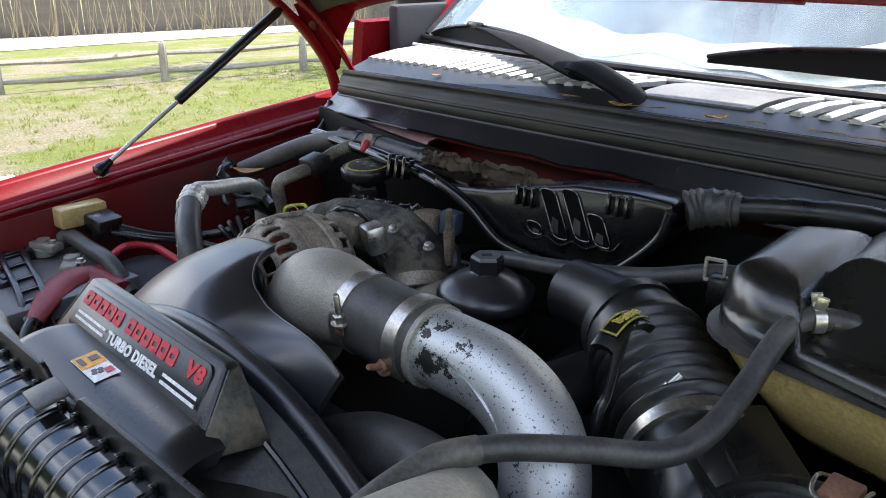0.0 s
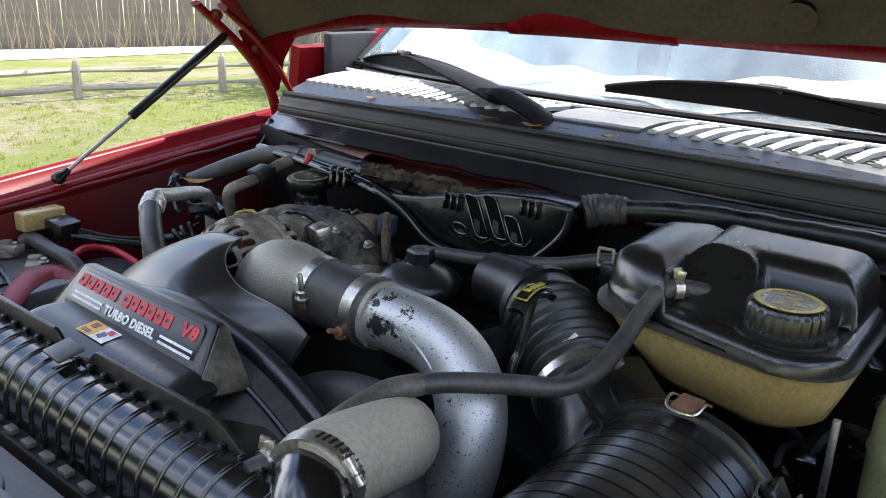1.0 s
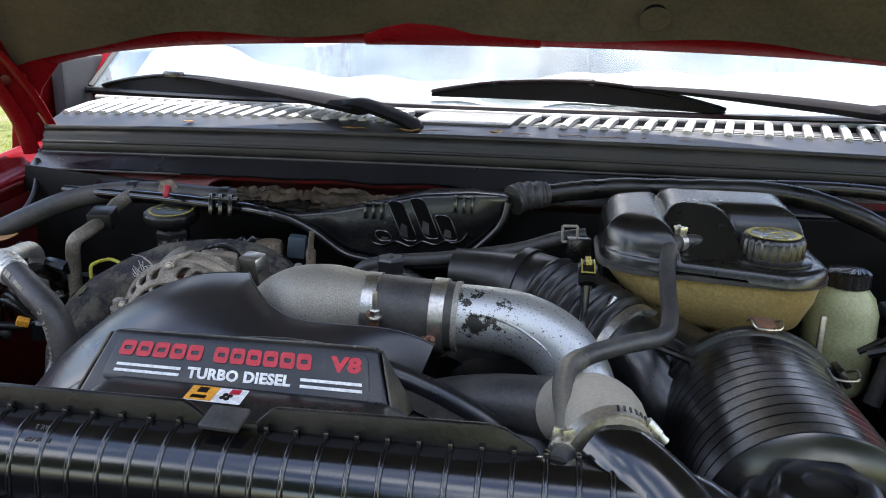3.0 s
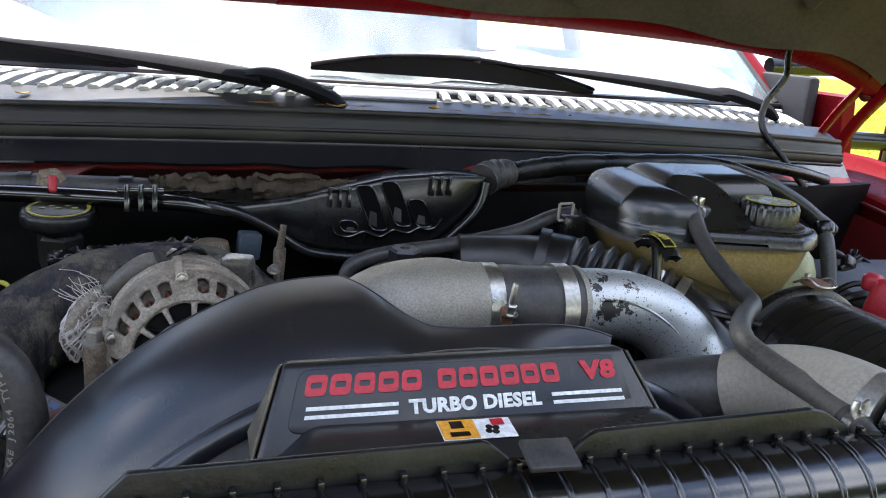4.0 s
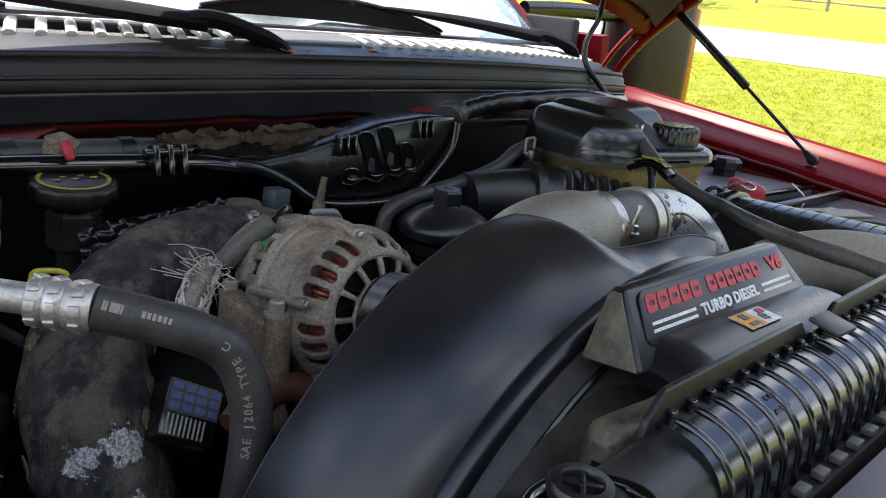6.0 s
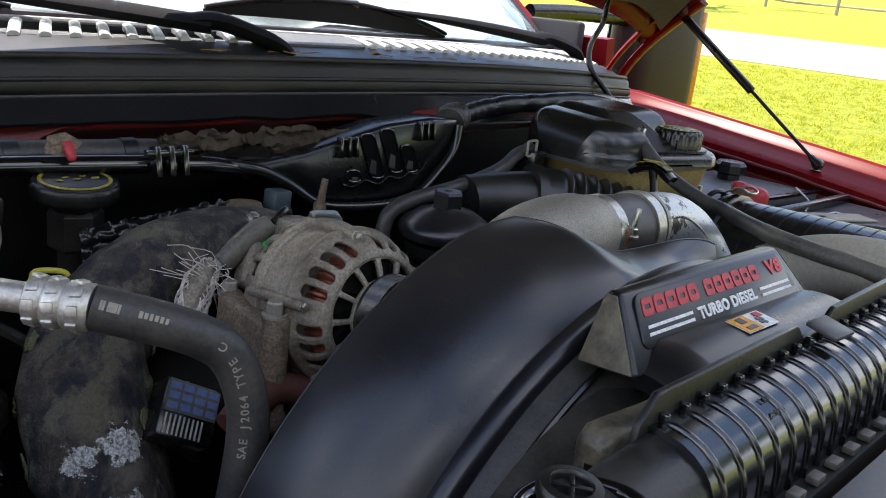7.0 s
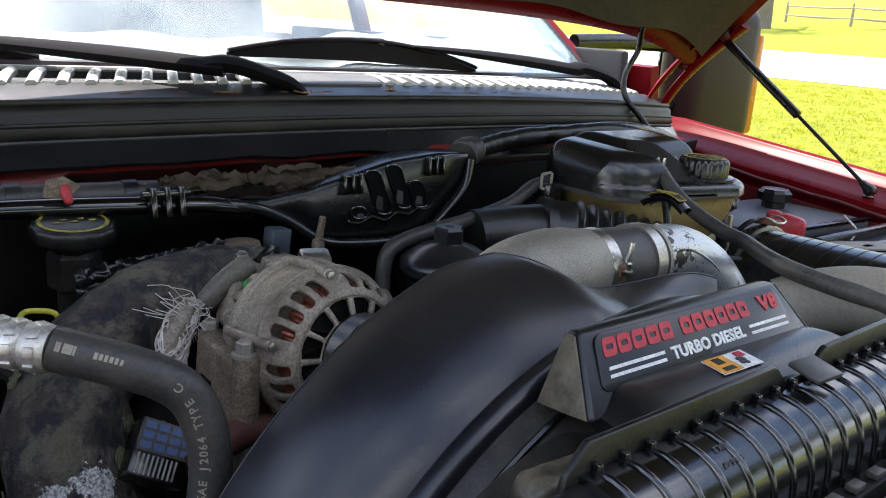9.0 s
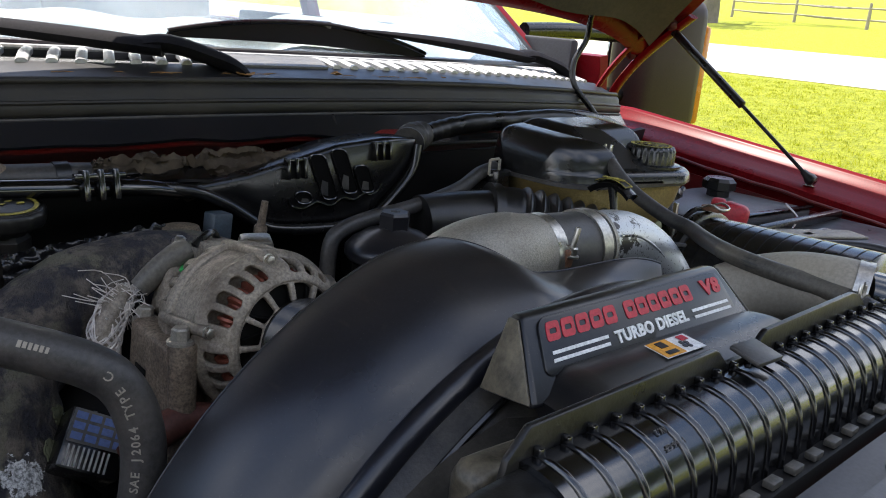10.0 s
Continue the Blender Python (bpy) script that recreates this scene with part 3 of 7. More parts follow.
# unseen trees ahead of the truck, mirrored in its glass, added to block low sky
for k, (x, y) in enumerate(((-15.0, -11.0), (-10.0, -13.5), (-5.0, -11.5), (-0.5, -14.0), (4.0, -11.5), (8.5, -14.0), (13.0, -11.0))):
    tree(x, y, 0.24, 6.2 + (k % 3) * 0.8, 40 + k, 3.2, 4200, 1.9)


# ---- the truck's body ----
def cowl_y(x):
    return 0.363 + 0.20 * (x + 0.02) ** 2


def cowl_z(x):
    return 1.255 - 0.045 * x * x


def glass_y(x):
    return 0.535 + 0.27 * x * x


def glass_z(x):
    return 1.268 - 0.015 * x * x


M_RED_LIP = surface("scraped_red_lip", (0.20, 0.014, 0.012), (0.035, 0.022, 0.018), 1.0, 0.45, 0.1, patch=16, relief=0.1)
truck = thing("pickup_truck", (0, 1.5, 0), "red pickup truck with its hood open, parked on grass", "truck")

# fenders: outer skin, gutter and inner apron in one pressed sheet
def fender(s):
    def prof(y):
        k = max(0.0, min(1.0, (y + 0.9) / 1.4))
        top = 1.03 + 0.165 * k ** 0.9 - (0.012 if s < 0 else 0.0)
        xo = (0.87 if s < 0 else 0.895) + 0.01 * k
        sag = 0.006 * noise.noise(V(y * 5, s * 3.0, 0.0))
        w, d = (0.68, 0.58) if s < 0 else (1.0, 1.0)
        return [(s * 1.03, 0.55), (s * 1.04, top - 0.30), (s * 1.035, top - 0.19), (s * 0.995, top - 0.09), (s * (xo + 0.034), top - 0.034), (s * (xo + 0.014), top - 0.008), (s * (xo + 0.005), top - 0.001), (s * (xo - 0.003), top), (s * (xo - 0.012), top - 0.006), (s * (xo - 0.022), top - 0.021), (s * (xo - 0.045 * (w + 0.08)), top - 0.021 - 0.008 * d), (s * (xo - 0.074 * w), top - 0.036 * d + sag * 0.4), (s * (xo - 0.088 * w), top - 0.0395 * d + sag), (s * (xo - 0.094 * w), top - 0.044 * d + sag), (s * (xo - 0.094 * w), top - 0.044 * d - 0.014 + sag), (s * (xo - 0.088 * w), top - 0.044 * d - 0.019 + sag), (s * (xo - 0.086 * w), top - 0.30), (s * (xo - 0.11), 0.62)]
    ys = [-0.95 + 1.57 * i / 40 for i in range(41)]
    bm = bmesh.new()
    ring_strip(bm, [[V(x, y, z) for x, z in prof(y)] for y in ys], closed=False, cap=False)
    bmesh.ops.recalc_face_normals(bm, faces=bm.faces)
    bmesh.ops.solidify(bm, geom=list(bm.faces), thickness=0.004)
    return part("fender", bm, M_RED, truck, "glossy red front fender with a folded gutter edge", sharp=50)


for s in (-1, 1):
    fender(s)
    # dirty inner apron in front of the pressed sheet
    bm = grid(lambda u, v: V(s * ((0.802 if s < 0 else 0.788) - 0.02 * v + 0.012 * noise.noise(V(u * 6, v * 4, s))), -0.9 + 1.42 * u, 1.028 + 0.135 * u ** 0.9 - (0.028 if s < 0 else 0.045) - 0.42 * v), 24, 6, thick=0.004)
    part("apron", bm, M_RED_DIRTY, truck, "dirty dark red inner apron")
    # dark edge seal along the gutter
    sx, dip = (0.811, 0.030) if s < 0 else (0.80, 0.054)
    bm = tube([(s * sx, -0.85 + 1.25 * i / 24, 1.028 + 0.165 * ((0.05 + 1.25 * i / 24) / 1.4) ** 0.9 - (0.012 if s < 0 else 0.0) - dip + 0.005 * noise.noise(V(i * 0.7, s, 2))) for i in range(25)], 0.0035, 8, 2)
    part("edge_seal", bm, M_RED_DIRTY, truck)
    # door and pillar behind the fender
    bm = grid(lambda u, v: V(s * (1.03 - 0.06 * max(0, v - 0.55) * 2), 0.64 + 1.2 * u, 0.45 + 0.85 * v), 4, 6, thick=0.03)
    door = part("door", bm, M_RED, truck, "red front door")
    bm = tube([(s * 0.93, 0.80, 1.25, 0.035), (s * 0.86, 1.1, 1.50, 0.035), (s * 0.76, 1.5, 1.80, 0.04)], 0.035, 8, 4, squash=0.7)
    part("pillar", bm, M_RED, truck, "red windshield pillar")
    bm = tube([(s * 0.905, 0.79, 1.262, 0.012), (s * 0.835, 1.09, 1.512, 0.012), (s * 0.735, 1.49, 1.812, 0.012)], 0.012, 8, 4)
    part("pillar_trim", bm, M_RUBBER, truck)

# cab: roof, floor of the cab, firewall and dash
bm = box((0, 2.33, 1.86), (1.66, 1.72, 0.07), bevel=0.03)
part("roof", bm, M_RED, truck, "red cab roof")
bm = box((0, 3.14, 1.14), (1.90, 0.06, 1.38), bevel=0.02)
part("cab_back", bm, M_CABIN, truck)
bm = box((0, 1.62, 0.9), (1.7, 1.4, 0.05), bevel=0.01)
part("cab_floor", bm, M_CABIN, truck)
for sx in (-0.42, 0.42):
    part("seat", box((sx, 2.1, 1.25), (0.5, 0.22, 0.75), (-12, 0, 0), 0.07, segments=3), M_CABIN, truck, "grey cloth seat back")
    part("door_trim", box((sx * 2.2, 1.5, 1.08), (0.03, 1.6, 0.5), bevel=0.01), M_CABIN, truck)
bm = grid(lambda u, v: V((u - 0.5) * 1.68, 0.60 + 0.27 * ((u - 0.5) * 1.68) ** 2 + 0.55 * v, 1.245 + 0.02 * math.sin(v * 3.1) - 0.02 * (2 * u - 1) ** 2), 20, 8, thick=0.02)
part("dashboard", bm, M_CABIN, truck, "grey dashboard")
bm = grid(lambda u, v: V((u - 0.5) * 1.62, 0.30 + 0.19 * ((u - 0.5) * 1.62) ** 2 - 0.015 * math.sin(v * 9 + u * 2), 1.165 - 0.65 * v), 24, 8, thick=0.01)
part("firewall", bm, M_DARK, truck, "near-black firewall, dirt and depth shade in its colour")
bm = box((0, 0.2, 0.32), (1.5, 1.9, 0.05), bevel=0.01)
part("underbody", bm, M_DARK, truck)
# unseen panels, added to stop light leaking into the bay from front and below
part("front_light_block", box((0, -0.405, 0.66), (1.62, 0.02, 0.72), bevel=0.004), M_DARK, truck, "unseen dark panel added to block light from the front")
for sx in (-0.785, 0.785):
    part("side_light_block", box((sx, -0.1, 0.50), (0.02, 1.5, 0.40), bevel=0.004), M_DARK, truck)
bm = box((0, -0.80, 0.72), (1.95, 0.10, 0.66), bevel=0.04)
part("grille_panel", bm, M_RED, truck)
for sx in (-1, 1):
    for wy in (-0.15, 4.1):
        w = part("wheel", lathe((sx * 0.93, wy, 0.40), (sx, 0, 0), [(0.24, -0.12), (0.38, -0.12), (0.40, -0.08), (0.40, 0.08), (0.38, 0.12), (0.24, 0.12)], 36), M_RUBBER, truck, "black tyre")
        part("rim", lathe((sx * 0.93, wy, 0.40), (sx, 0, 0), [(0.02, 0.05), (0.08, 0.06), (0.20, 0.03), (0.235, 0.10), (0.235, -0.1)], 30), M_STEEL, w)
for sx in (-1, 1):
    part("cab_side", grid(lambda u, v: V(sx * (1.03 - 0.06 * max(0, v - 0.55) * 2), 1.85 + 1.32 * u, 0.45 + 0.85 * v), 4, 6, thick=0.03), M_RED, truck, "red rear side of the cab")
    part("window_frame", tube([(sx * 0.955, 1.85, 1.28, 0.03), (sx * 0.80, 1.9, 1.82, 0.03)], 0.03, 8, 2), M_RED, truck)
    part("window_frame", tube([(sx * 0.955, 3.12, 1.28, 0.04), (sx * 0.80, 3.05, 1.82, 0.04)], 0.04, 8, 2), M_RED, truck)
    part("bed_side", box((sx * 0.96, 4.25, 0.98), (0.10, 2.1, 0.60), bevel=0.03), M_RED, truck, "red bed side")
part("bed_floor", box((0, 4.25, 0.72), (1.86, 2.1, 0.05), bevel=0.01), M_DARK, truck)
part("tailgate", box((0, 5.32, 0.98), (1.90, 0.06, 0.60), bevel=0.02), M_RED, truck, "red tailgate")
part("bed_front", box((0, 3.22, 0.98), (1.86, 0.05, 0.60), bevel=0.01), M_RED, truck)
# red lip and black shelf below the cowl
def shelf_sheet(y0, z0, y1, z1, jag=0.0, n=90, raised=0.0, drop=0.0):
    def f(u, v):
        x = (u - 0.5) * 1.62
        j = jag * noise.noise(V(x * 14, 0, 0)) * v
        k = max(0.0, min(1.0, (0.03 - x) / 0.08))
        d = drop * max(0.0, min(1.0, (-0.44 - x) / 0.03))
        return V(x, cowl_y(x) + y0 + (y1 - y0) * v, cowl_z(x) + z0 + (z1 + raised * k - d - z0) * v + j)
    return grid(f, n, 3, thick=0.004)


part("upper_firewall", grid(lambda u, v: V(-0.82 + 1.64 * u, cowl_y(-0.82 + 1.64 * u) - 0.026 - 0.012 * (1 - v), 1.05 + (cowl_z(-0.82 + 1.64 * u) - 0.038 - 1.05) * v), 40, 6, thick=0.004), M_RED_DIRTY, truck, "dirty red upper firewall panel")
part("red_lip", shelf_sheet(-0.038, -0.050, -0.060, -0.0695, 0.004, drop=0.024), M_RED_LIP, truck, "rust-red body lip")
part("shelf", shelf_sheet(-0.030, -0.036, -0.066, -0.080, 0.006, raised=0.017), M_SHELF, truck, "glossy black painted shelf below the cowl")


# grey tubes put the light caught by the shelf's edge into colour
part("shelf_edge", tube([(x, cowl_y(x) - 0.067, cowl_z(x) - 0.0645) for x in [-0.80 + 0.30 * i / 20 for i in range(21)]], 0.0016, 8, 1, wobble=0.3), M_HOSE, truck, "folded lower edge, its caught light painted grey")
part("shelf_edge", tube([(x, cowl_y(x) - 0.067, cowl_z(x) - 0.0815) for x in [-0.02 + 0.75 * i / 20 for i in range(21)]], 0.0022, 8, 1, wobble=0.3), M_HOSE, truck)
part("shelf_joint", tube([(-0.035, cowl_y(-0.035) - 0.033 - 0.036 * k / 4, cowl_z(-0.035) - 0.037 - 0.044 * k / 4) for k in range(5)], 0.002, 6, 1), M_WIRE, truck)


def seal_profile(x):
    y, z = cowl_y(x), cowl_z(x)
    return [V(x, y - 0.010, z - 0.004), V(x, y - 0.020, z - 0.003), V(x, y - 0.027, z - 0.008), V(x, y - 0.0295, z - 0.013), V(x, y - 0.0295, z - 0.018), V(x, y - 0.033, z - 0.022), V(x, y - 0.037, z - 0.034), V(x, y - 0.030, z - 0.042), V(x, y - 0.014, z - 0.040)]


bm = bmesh.new()
ring_strip(bm, [seal_profile(-0.80 + 1.60 * i / 64) for i in range(65)])
seal = thing("hood_seal", (0, 0.34, 1.22), "weathered black rubber hood seal along the cowl", "seal")
part("strip", bm, M_SEAL, seal, "folded rubber strip", sharp=60)
part("bead", tube([(x, cowl_y(x) - 0.019, cowl_z(x) - 0.0015) for x in [-0.80 + 1.60 * i / 48 for i in range(49)]], 0.0045, 10, 1, wobble=0.06), M_SEAL, seal, "rounded top bead")

part("ridge", tube([(x, cowl_y(x) - 0.0335, cowl_z(x) - 0.0235) for x in [-0.80 + 1.60 * i / 48 for i in range(49)]], 0.0026, 8, 1, wobble=0.10), M_SEAL, seal, "lower ridge")
part("fold", tube([(x, cowl_y(x) - 0.0365, cowl_z(x) - 0.0405) for x in [-0.80 + 1.60 * i / 48 for i in range(49)]], 0.0018, 8, 1, wobble=0.10), M_HOSE, seal, "pale lower edge")

# cowl panel: solid front strip, back strip, and slats over a tray painted dark as shaded void
cowl = thing("cowl_panel", (0, 0.45, 1.20), "faded black plastic cowl panel with slanting vents", "cowl panel")


def cowl_pt(x, v, lift=0.0):
    """A point on the cowl: v runs from its front edge (0) to the glass (1)."""
    y0, z0, y1, z1 = cowl_y(x), cowl_z(x), glass_y(x), glass_z(x)
    return V(x, y0 + (y1 - y0) * v, z0 + (z1 - z0) * v + 0.012 * math.sin(math.pi * min(1, v * 1.1)) + lift)


W = 0.82
part("front_strip", grid(lambda u, v: cowl_pt(-W + 2 * W * u, 0.24 * v - 0.0), 80, 4, thick=0.012), M_COWL, cowl)
part("rear_strip", grid(lambda u, v: cowl_pt(-W + 2 * W * u, 0.74 + 0.26 * v), 80, 3, thick=0.008), M_COWL, cowl)
part("slat_rail", tube([tuple(cowl_pt(-W + 2 * W * i / 60, 0.765, 0.003)) for i in range(61)], 0.004, 8, 1), M_SLAT, cowl, "pale rail behind the slats")
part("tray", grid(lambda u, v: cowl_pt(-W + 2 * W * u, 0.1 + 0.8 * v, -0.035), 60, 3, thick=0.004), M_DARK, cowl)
part("centre_plate", grid(lambda u, v: cowl_pt(-0.145 + 0.15 * u + 0.03 * v, 0.2 + 0.6 * v, 0.003), 8, 5, thick=0.01), M_CENTRE, cowl)
for i in range(6):
    v = 0.34 + 0.07 * i
    part("grille_bar", tube([tuple(cowl_pt(0.03 + 0.76 * k / 30, v, -0.009)) for k in range(31)], 0.0013, 5, 1), M_SLAT, cowl, "thin bar of the inlet grille")
x = -0.79
while x < 0.79:
    lean = 0.034 if x < -0.1 else 0.022
    if not -0.17 < x < 0.03:
        a, b = cowl_pt(x - lean * 0.5, 0.22, 0.001), cowl_pt(x + lean * 0.5, 0.76, 0.001)
        bm = bmesh.new()
        w = 0.0066 if x < -0.1 else 0.0062
        side = V(w, 0, 0)
        up = V(0, 0, 0.004)
        m = (a + b) / 2 + V(0, 0, 0.003)
        ring_strip(bm, [[p - side - up * 1.2, p - side + up * 0.4, p - side * 0.5 + up, p + side * 0.5 + up, p + side + up * 0.4, p + side - up * 1.2] for p in (a, m, b)])
        part("slat", bm, M_SLAT, cowl)
    x += 0.0305

# windshield
ws = thing("windshield", (0, 0.6, 1.26), "windshield reflecting bright sky, pale sunshade behind it", "windshield")


def glass_pt(u, v, off=0.0):
    x = (u - 0.5) * 2 * (0.93 - 0.20 * v)
    xb = (u - 0.5) * 2 * 0.93
    return V(x, glass_y(xb) + 0.02 + 0.74 * v + 0.04 * math.sin(v * 3.1) * 0, glass_z(xb) + 0.002 + 0.56 * v + 0.03 * math.sin(math.pi * v) + off)


g = part("pane", grid(lambda u, v: glass_pt(u, v), 40, 16, thick=0.005), M_GLASS, ws, "clear laminated glass")
g.visible_shadow = False
bm = grid(lambda u, v: glass_pt(0.06 + 0.90 * u, 0.050 + 0.010 * math.sin(u * 23) + 0.006 * math.sin(u * 61) + (0.075 + 0.03 * math.sin(u * 9 + 1.0)) * v, -0.022 - 0.010 * math.sin(u * 16) * math.sin(v * 5)), 70, 12, thick=0.004)
part("sunshade", bm, M_SHADE, ws, "white folding sunshade slumped behind the glass")
edge = [tuple(glass_pt(i / 40, 0.0, 0.003)) for i in range(41)]
part("lower_trim", tube(edge, 0.007, 8, 1), M_RUBBER, ws)

# hood, hinged at its rear corners
hood = thing("hood", (0, 0.5, 1.25), "red hood standing open, dusty grey-brown liner beneath", "hood")
HA = radians(46)


def hood_pt(u, v, off=0.0):
    """u across, v from the rear edge up to the front; off is measured along the underside's normal."""
    xw = (u - 0.5) * 2
    x = xw * (0.875 - 0.02 * v)
    drop = 0.060 * abs(xw) ** 6 + 0.030 * xw * xw
    crown = 0.0
    y0, z0 = 0.445 + 0.045 * abs(xw) ** 6, 1.389 - drop
    run = 1.18 * v
    n = V(0, -math.sin(HA), -math.cos(HA))
    bulge = 0.035 * min(1, v * 6) * (1 - abs(xw) ** 8)
    return V(x, y0 - run * math.cos(HA), z0 + run * math.sin(HA)) - n * (bulge + crown) + n * off


part("skin", grid(lambda u, v: hood_pt(u, v, -0.03 * min(1, v * 8)), 40, 16, thick=0.003), M_RED, hood, "glossy red outer skin")
part("inner_panel", grid(lambda u, v: hood_pt(u, 0.0 + 0.036 * v, 0.004 + 0.008 * math.sin(v * 3.1)), 60, 4, thick=0.004), M_RED, hood, "red folded rear edge")
part("inner_frame", grid(lambda u, v: hood_pt(u, 0.034 + 0.966 * v, 0.01), 40, 12, thick=0.004), M_RED, hood)
part("liner", grid(lambda u, v: hood_pt(0.035 + 0.93 * u, 0.034 + 0.936 * v - 0.006 * math.sin(u * 25) * (1 - v), 0.026 + 0.012 * noise.noise(V(u * 7, v * 5, 2)) + 0.014 * math.sin(u * 20) * math.sin(v * 9)), 70, 40, thick=0.012), M_HOODLINER, hood, "dusty fibre liner with moulded folds")

part("stiffener", grid(lambda u, v: hood_pt(0.375 + 0.15 * u, 0.020 + 0.034 * v * math.sin(math.pi * min(0.97, max(0.03, u))) ** 0.4, 0.034 + 0.004 * math.sin(3.1 * v)), 24, 5, thick=0.004), M_RED, hood, "red pressed stiffener at the latch of the rear edge")
HN = V(0, -math.sin(HA), -math.cos(HA))
for u, v in ((0.614, 0.075), (0.30, 0.12), (0.80, 0.14), (0.45, 0.2)):
    # no hole is cut: a black plug paints its shaded inside
    part("oval_hole_patch", lathe(hood_pt(u, v, 0.052), -HN, [(0.016, 0), (0.016, 0.012), (0.012, 0.014), (0.0, 0.014)], 24), M_HOLE_SHADE, hood, "black oval plug painted as a shaded opening")
    part("hole_rim", lathe(hood_pt(u, v, 0.050), HN, [(0.016, 0), (0.020, 0), (0.021, 0.003), (0.016, 0.004)], 24), M_HOODLINER, hood)
for k in range(5):
    u0 = 0.16 + 0.17 * k
    part("fold", tube([tuple(hood_pt(u0 + 0.02 * math.sin(k), 0.10, 0.036)), tuple(hood_pt(u0 + 0.01, 0.28, 0.044)), tuple(hood_pt(u0 - 0.02, 0.5, 0.040)), tuple(hood_pt(u0, 0.75, 0.034))], 0.014, 10, 6), M_HOODLINER, hood, "pressed fold in the liner")

for sx in (-1,):
    web = [V(sx * 0.70, 0.452, 1.368), V(sx * 0.78, 0.420, 1.372), V(sx * 0.845, 0.392, 1.345), V(sx * 0.858, 0.430, 1.290), V(sx * 0.852, 0.478, 1.215), V(sx * 0.835, 0.480, 1.225), V(sx * 0.80, 0.466, 1.290), V(sx * 0.755, 0.460, 1.340)]
    part("hinge_web", slab(web, (0, 1, 0.3), 0.004, 0.001), M_RED, hood, "flared red hinge web")


# ---- hood hardware ----
for s, foot, mid, top in ((-1, (-0.822, 0.004, 1.120), (-0.825, 0.142, 1.206), (-0.866, 0.372, 1.333)), (1, (0.822, 0.050, 1.125), (0.838, 0.211, 1.236), (0.862, 0.43, 1.384))):
    st = thing("hood_strut", foot, "black gas strut holding the hood open", "gas strut", "hood struts")
    f, mm, tp = Vector(foot), Vector(mid), Vector(top)
    d = (tp - f).normalized()
    part("rod", tube([tuple(f), tuple(mm)], 0.0035, 10, 1), M_STEEL if s < 0 else M_WIRE, st, "slim rod")
    part("cylinder", lathe(mm - d * 0.002, d, [(0.004, 0), (0.0085, 0.003), (0.0085, (tp - mm).length - 0.01), (0.005, (tp - mm).length)], 16), M_WIRE, st, "black painted cylinder")
    part("ball_socket", lathe(f - d * 0.012, d, [(0.007, 0), (0.011, 0.004), (0.011, 0.012), (0.0075, 0.02), (0.006, 0.03)], 14), M_PLASTIC, st)
    part("ball_stud", bolt(f + V(s * 0.004, 0, -0.014), (s * 0.2, 0, 1), 0.007, 0.006), M_STEEL, st)
    dy = 0.0 if s < 0 else 0.05
    hg = part("hinge", tube([(s * 0.845, 0.485 + dy, 1.175, 0.018), (s * 0.852, 0.47 + dy, 1.23, 0.016), (s * 0.858, 0.435 + dy, 1.285, 0.017), (s * 0.86, 0.385 + dy, 1.335, 0.018), (s * 0.86, 0.31 + dy, 1.395, 0.016)], 0.016, 8, 5, squash=0.35), M_RED, hood, "red pressed-steel hinge arm")
    part("bracket", tube([(s * 0.80, 0.50 + dy, 1.20, 0.014), (s * 0.815, 0.462 + dy, 1.275, 0.02), (s * 0.82, 0.41 + dy, 1.335, 0.022), (s * 0.82, 0.34 + dy, 1.39, 0.02)], 0.02, 8, 5, squash=0.3), M_RED, hg)
    for q in ((s * 0.84, 0.43 + dy, 1.31), (s * 0.845, 0.345 + dy, 1.375)):
        part("bolt", bolt(q, (-s * 0.5, -0.7, -0.2), 0.008, 0.008), M_RED_DIRTY, hg)

# wiring to the hood
tubes = [("hood_wire", [(0.60, 0.40, 1.41), (0.60, 0.415, 1.375), (0.615, 0.43, 1.335), (0.585, 0.43, 1.29), (0.575, 0.415, 1.25), (0.60, 0.39, 1.21), (0.635, 0.36, 1.16)], 0.0055, M_WIRE, "black corrugated wire to the hood lamp", "wire"),
         ("hood_wire", [(-0.80, 0.43, 1.175), (-0.79, 0.41, 1.145), (-0.77, 0.36, 1.12), (-0.755, 0.28, 1.09)], 0.005, M_WIRE, "thin black cable at the hinge corner", "wire")]
for name, pts, r, mat, lab, cat in tubes:
    solo(name, tube(pts, r, 10, 8), mat, lab, cat)


# ---- wipers ----
M_WIPER = surface("satin_wiper_paint", (0.011, 0.011, 0.014), (0.06, 0.055, 0.05), 0.25, 0.7, 0.1, patch=15, spec=0.06)


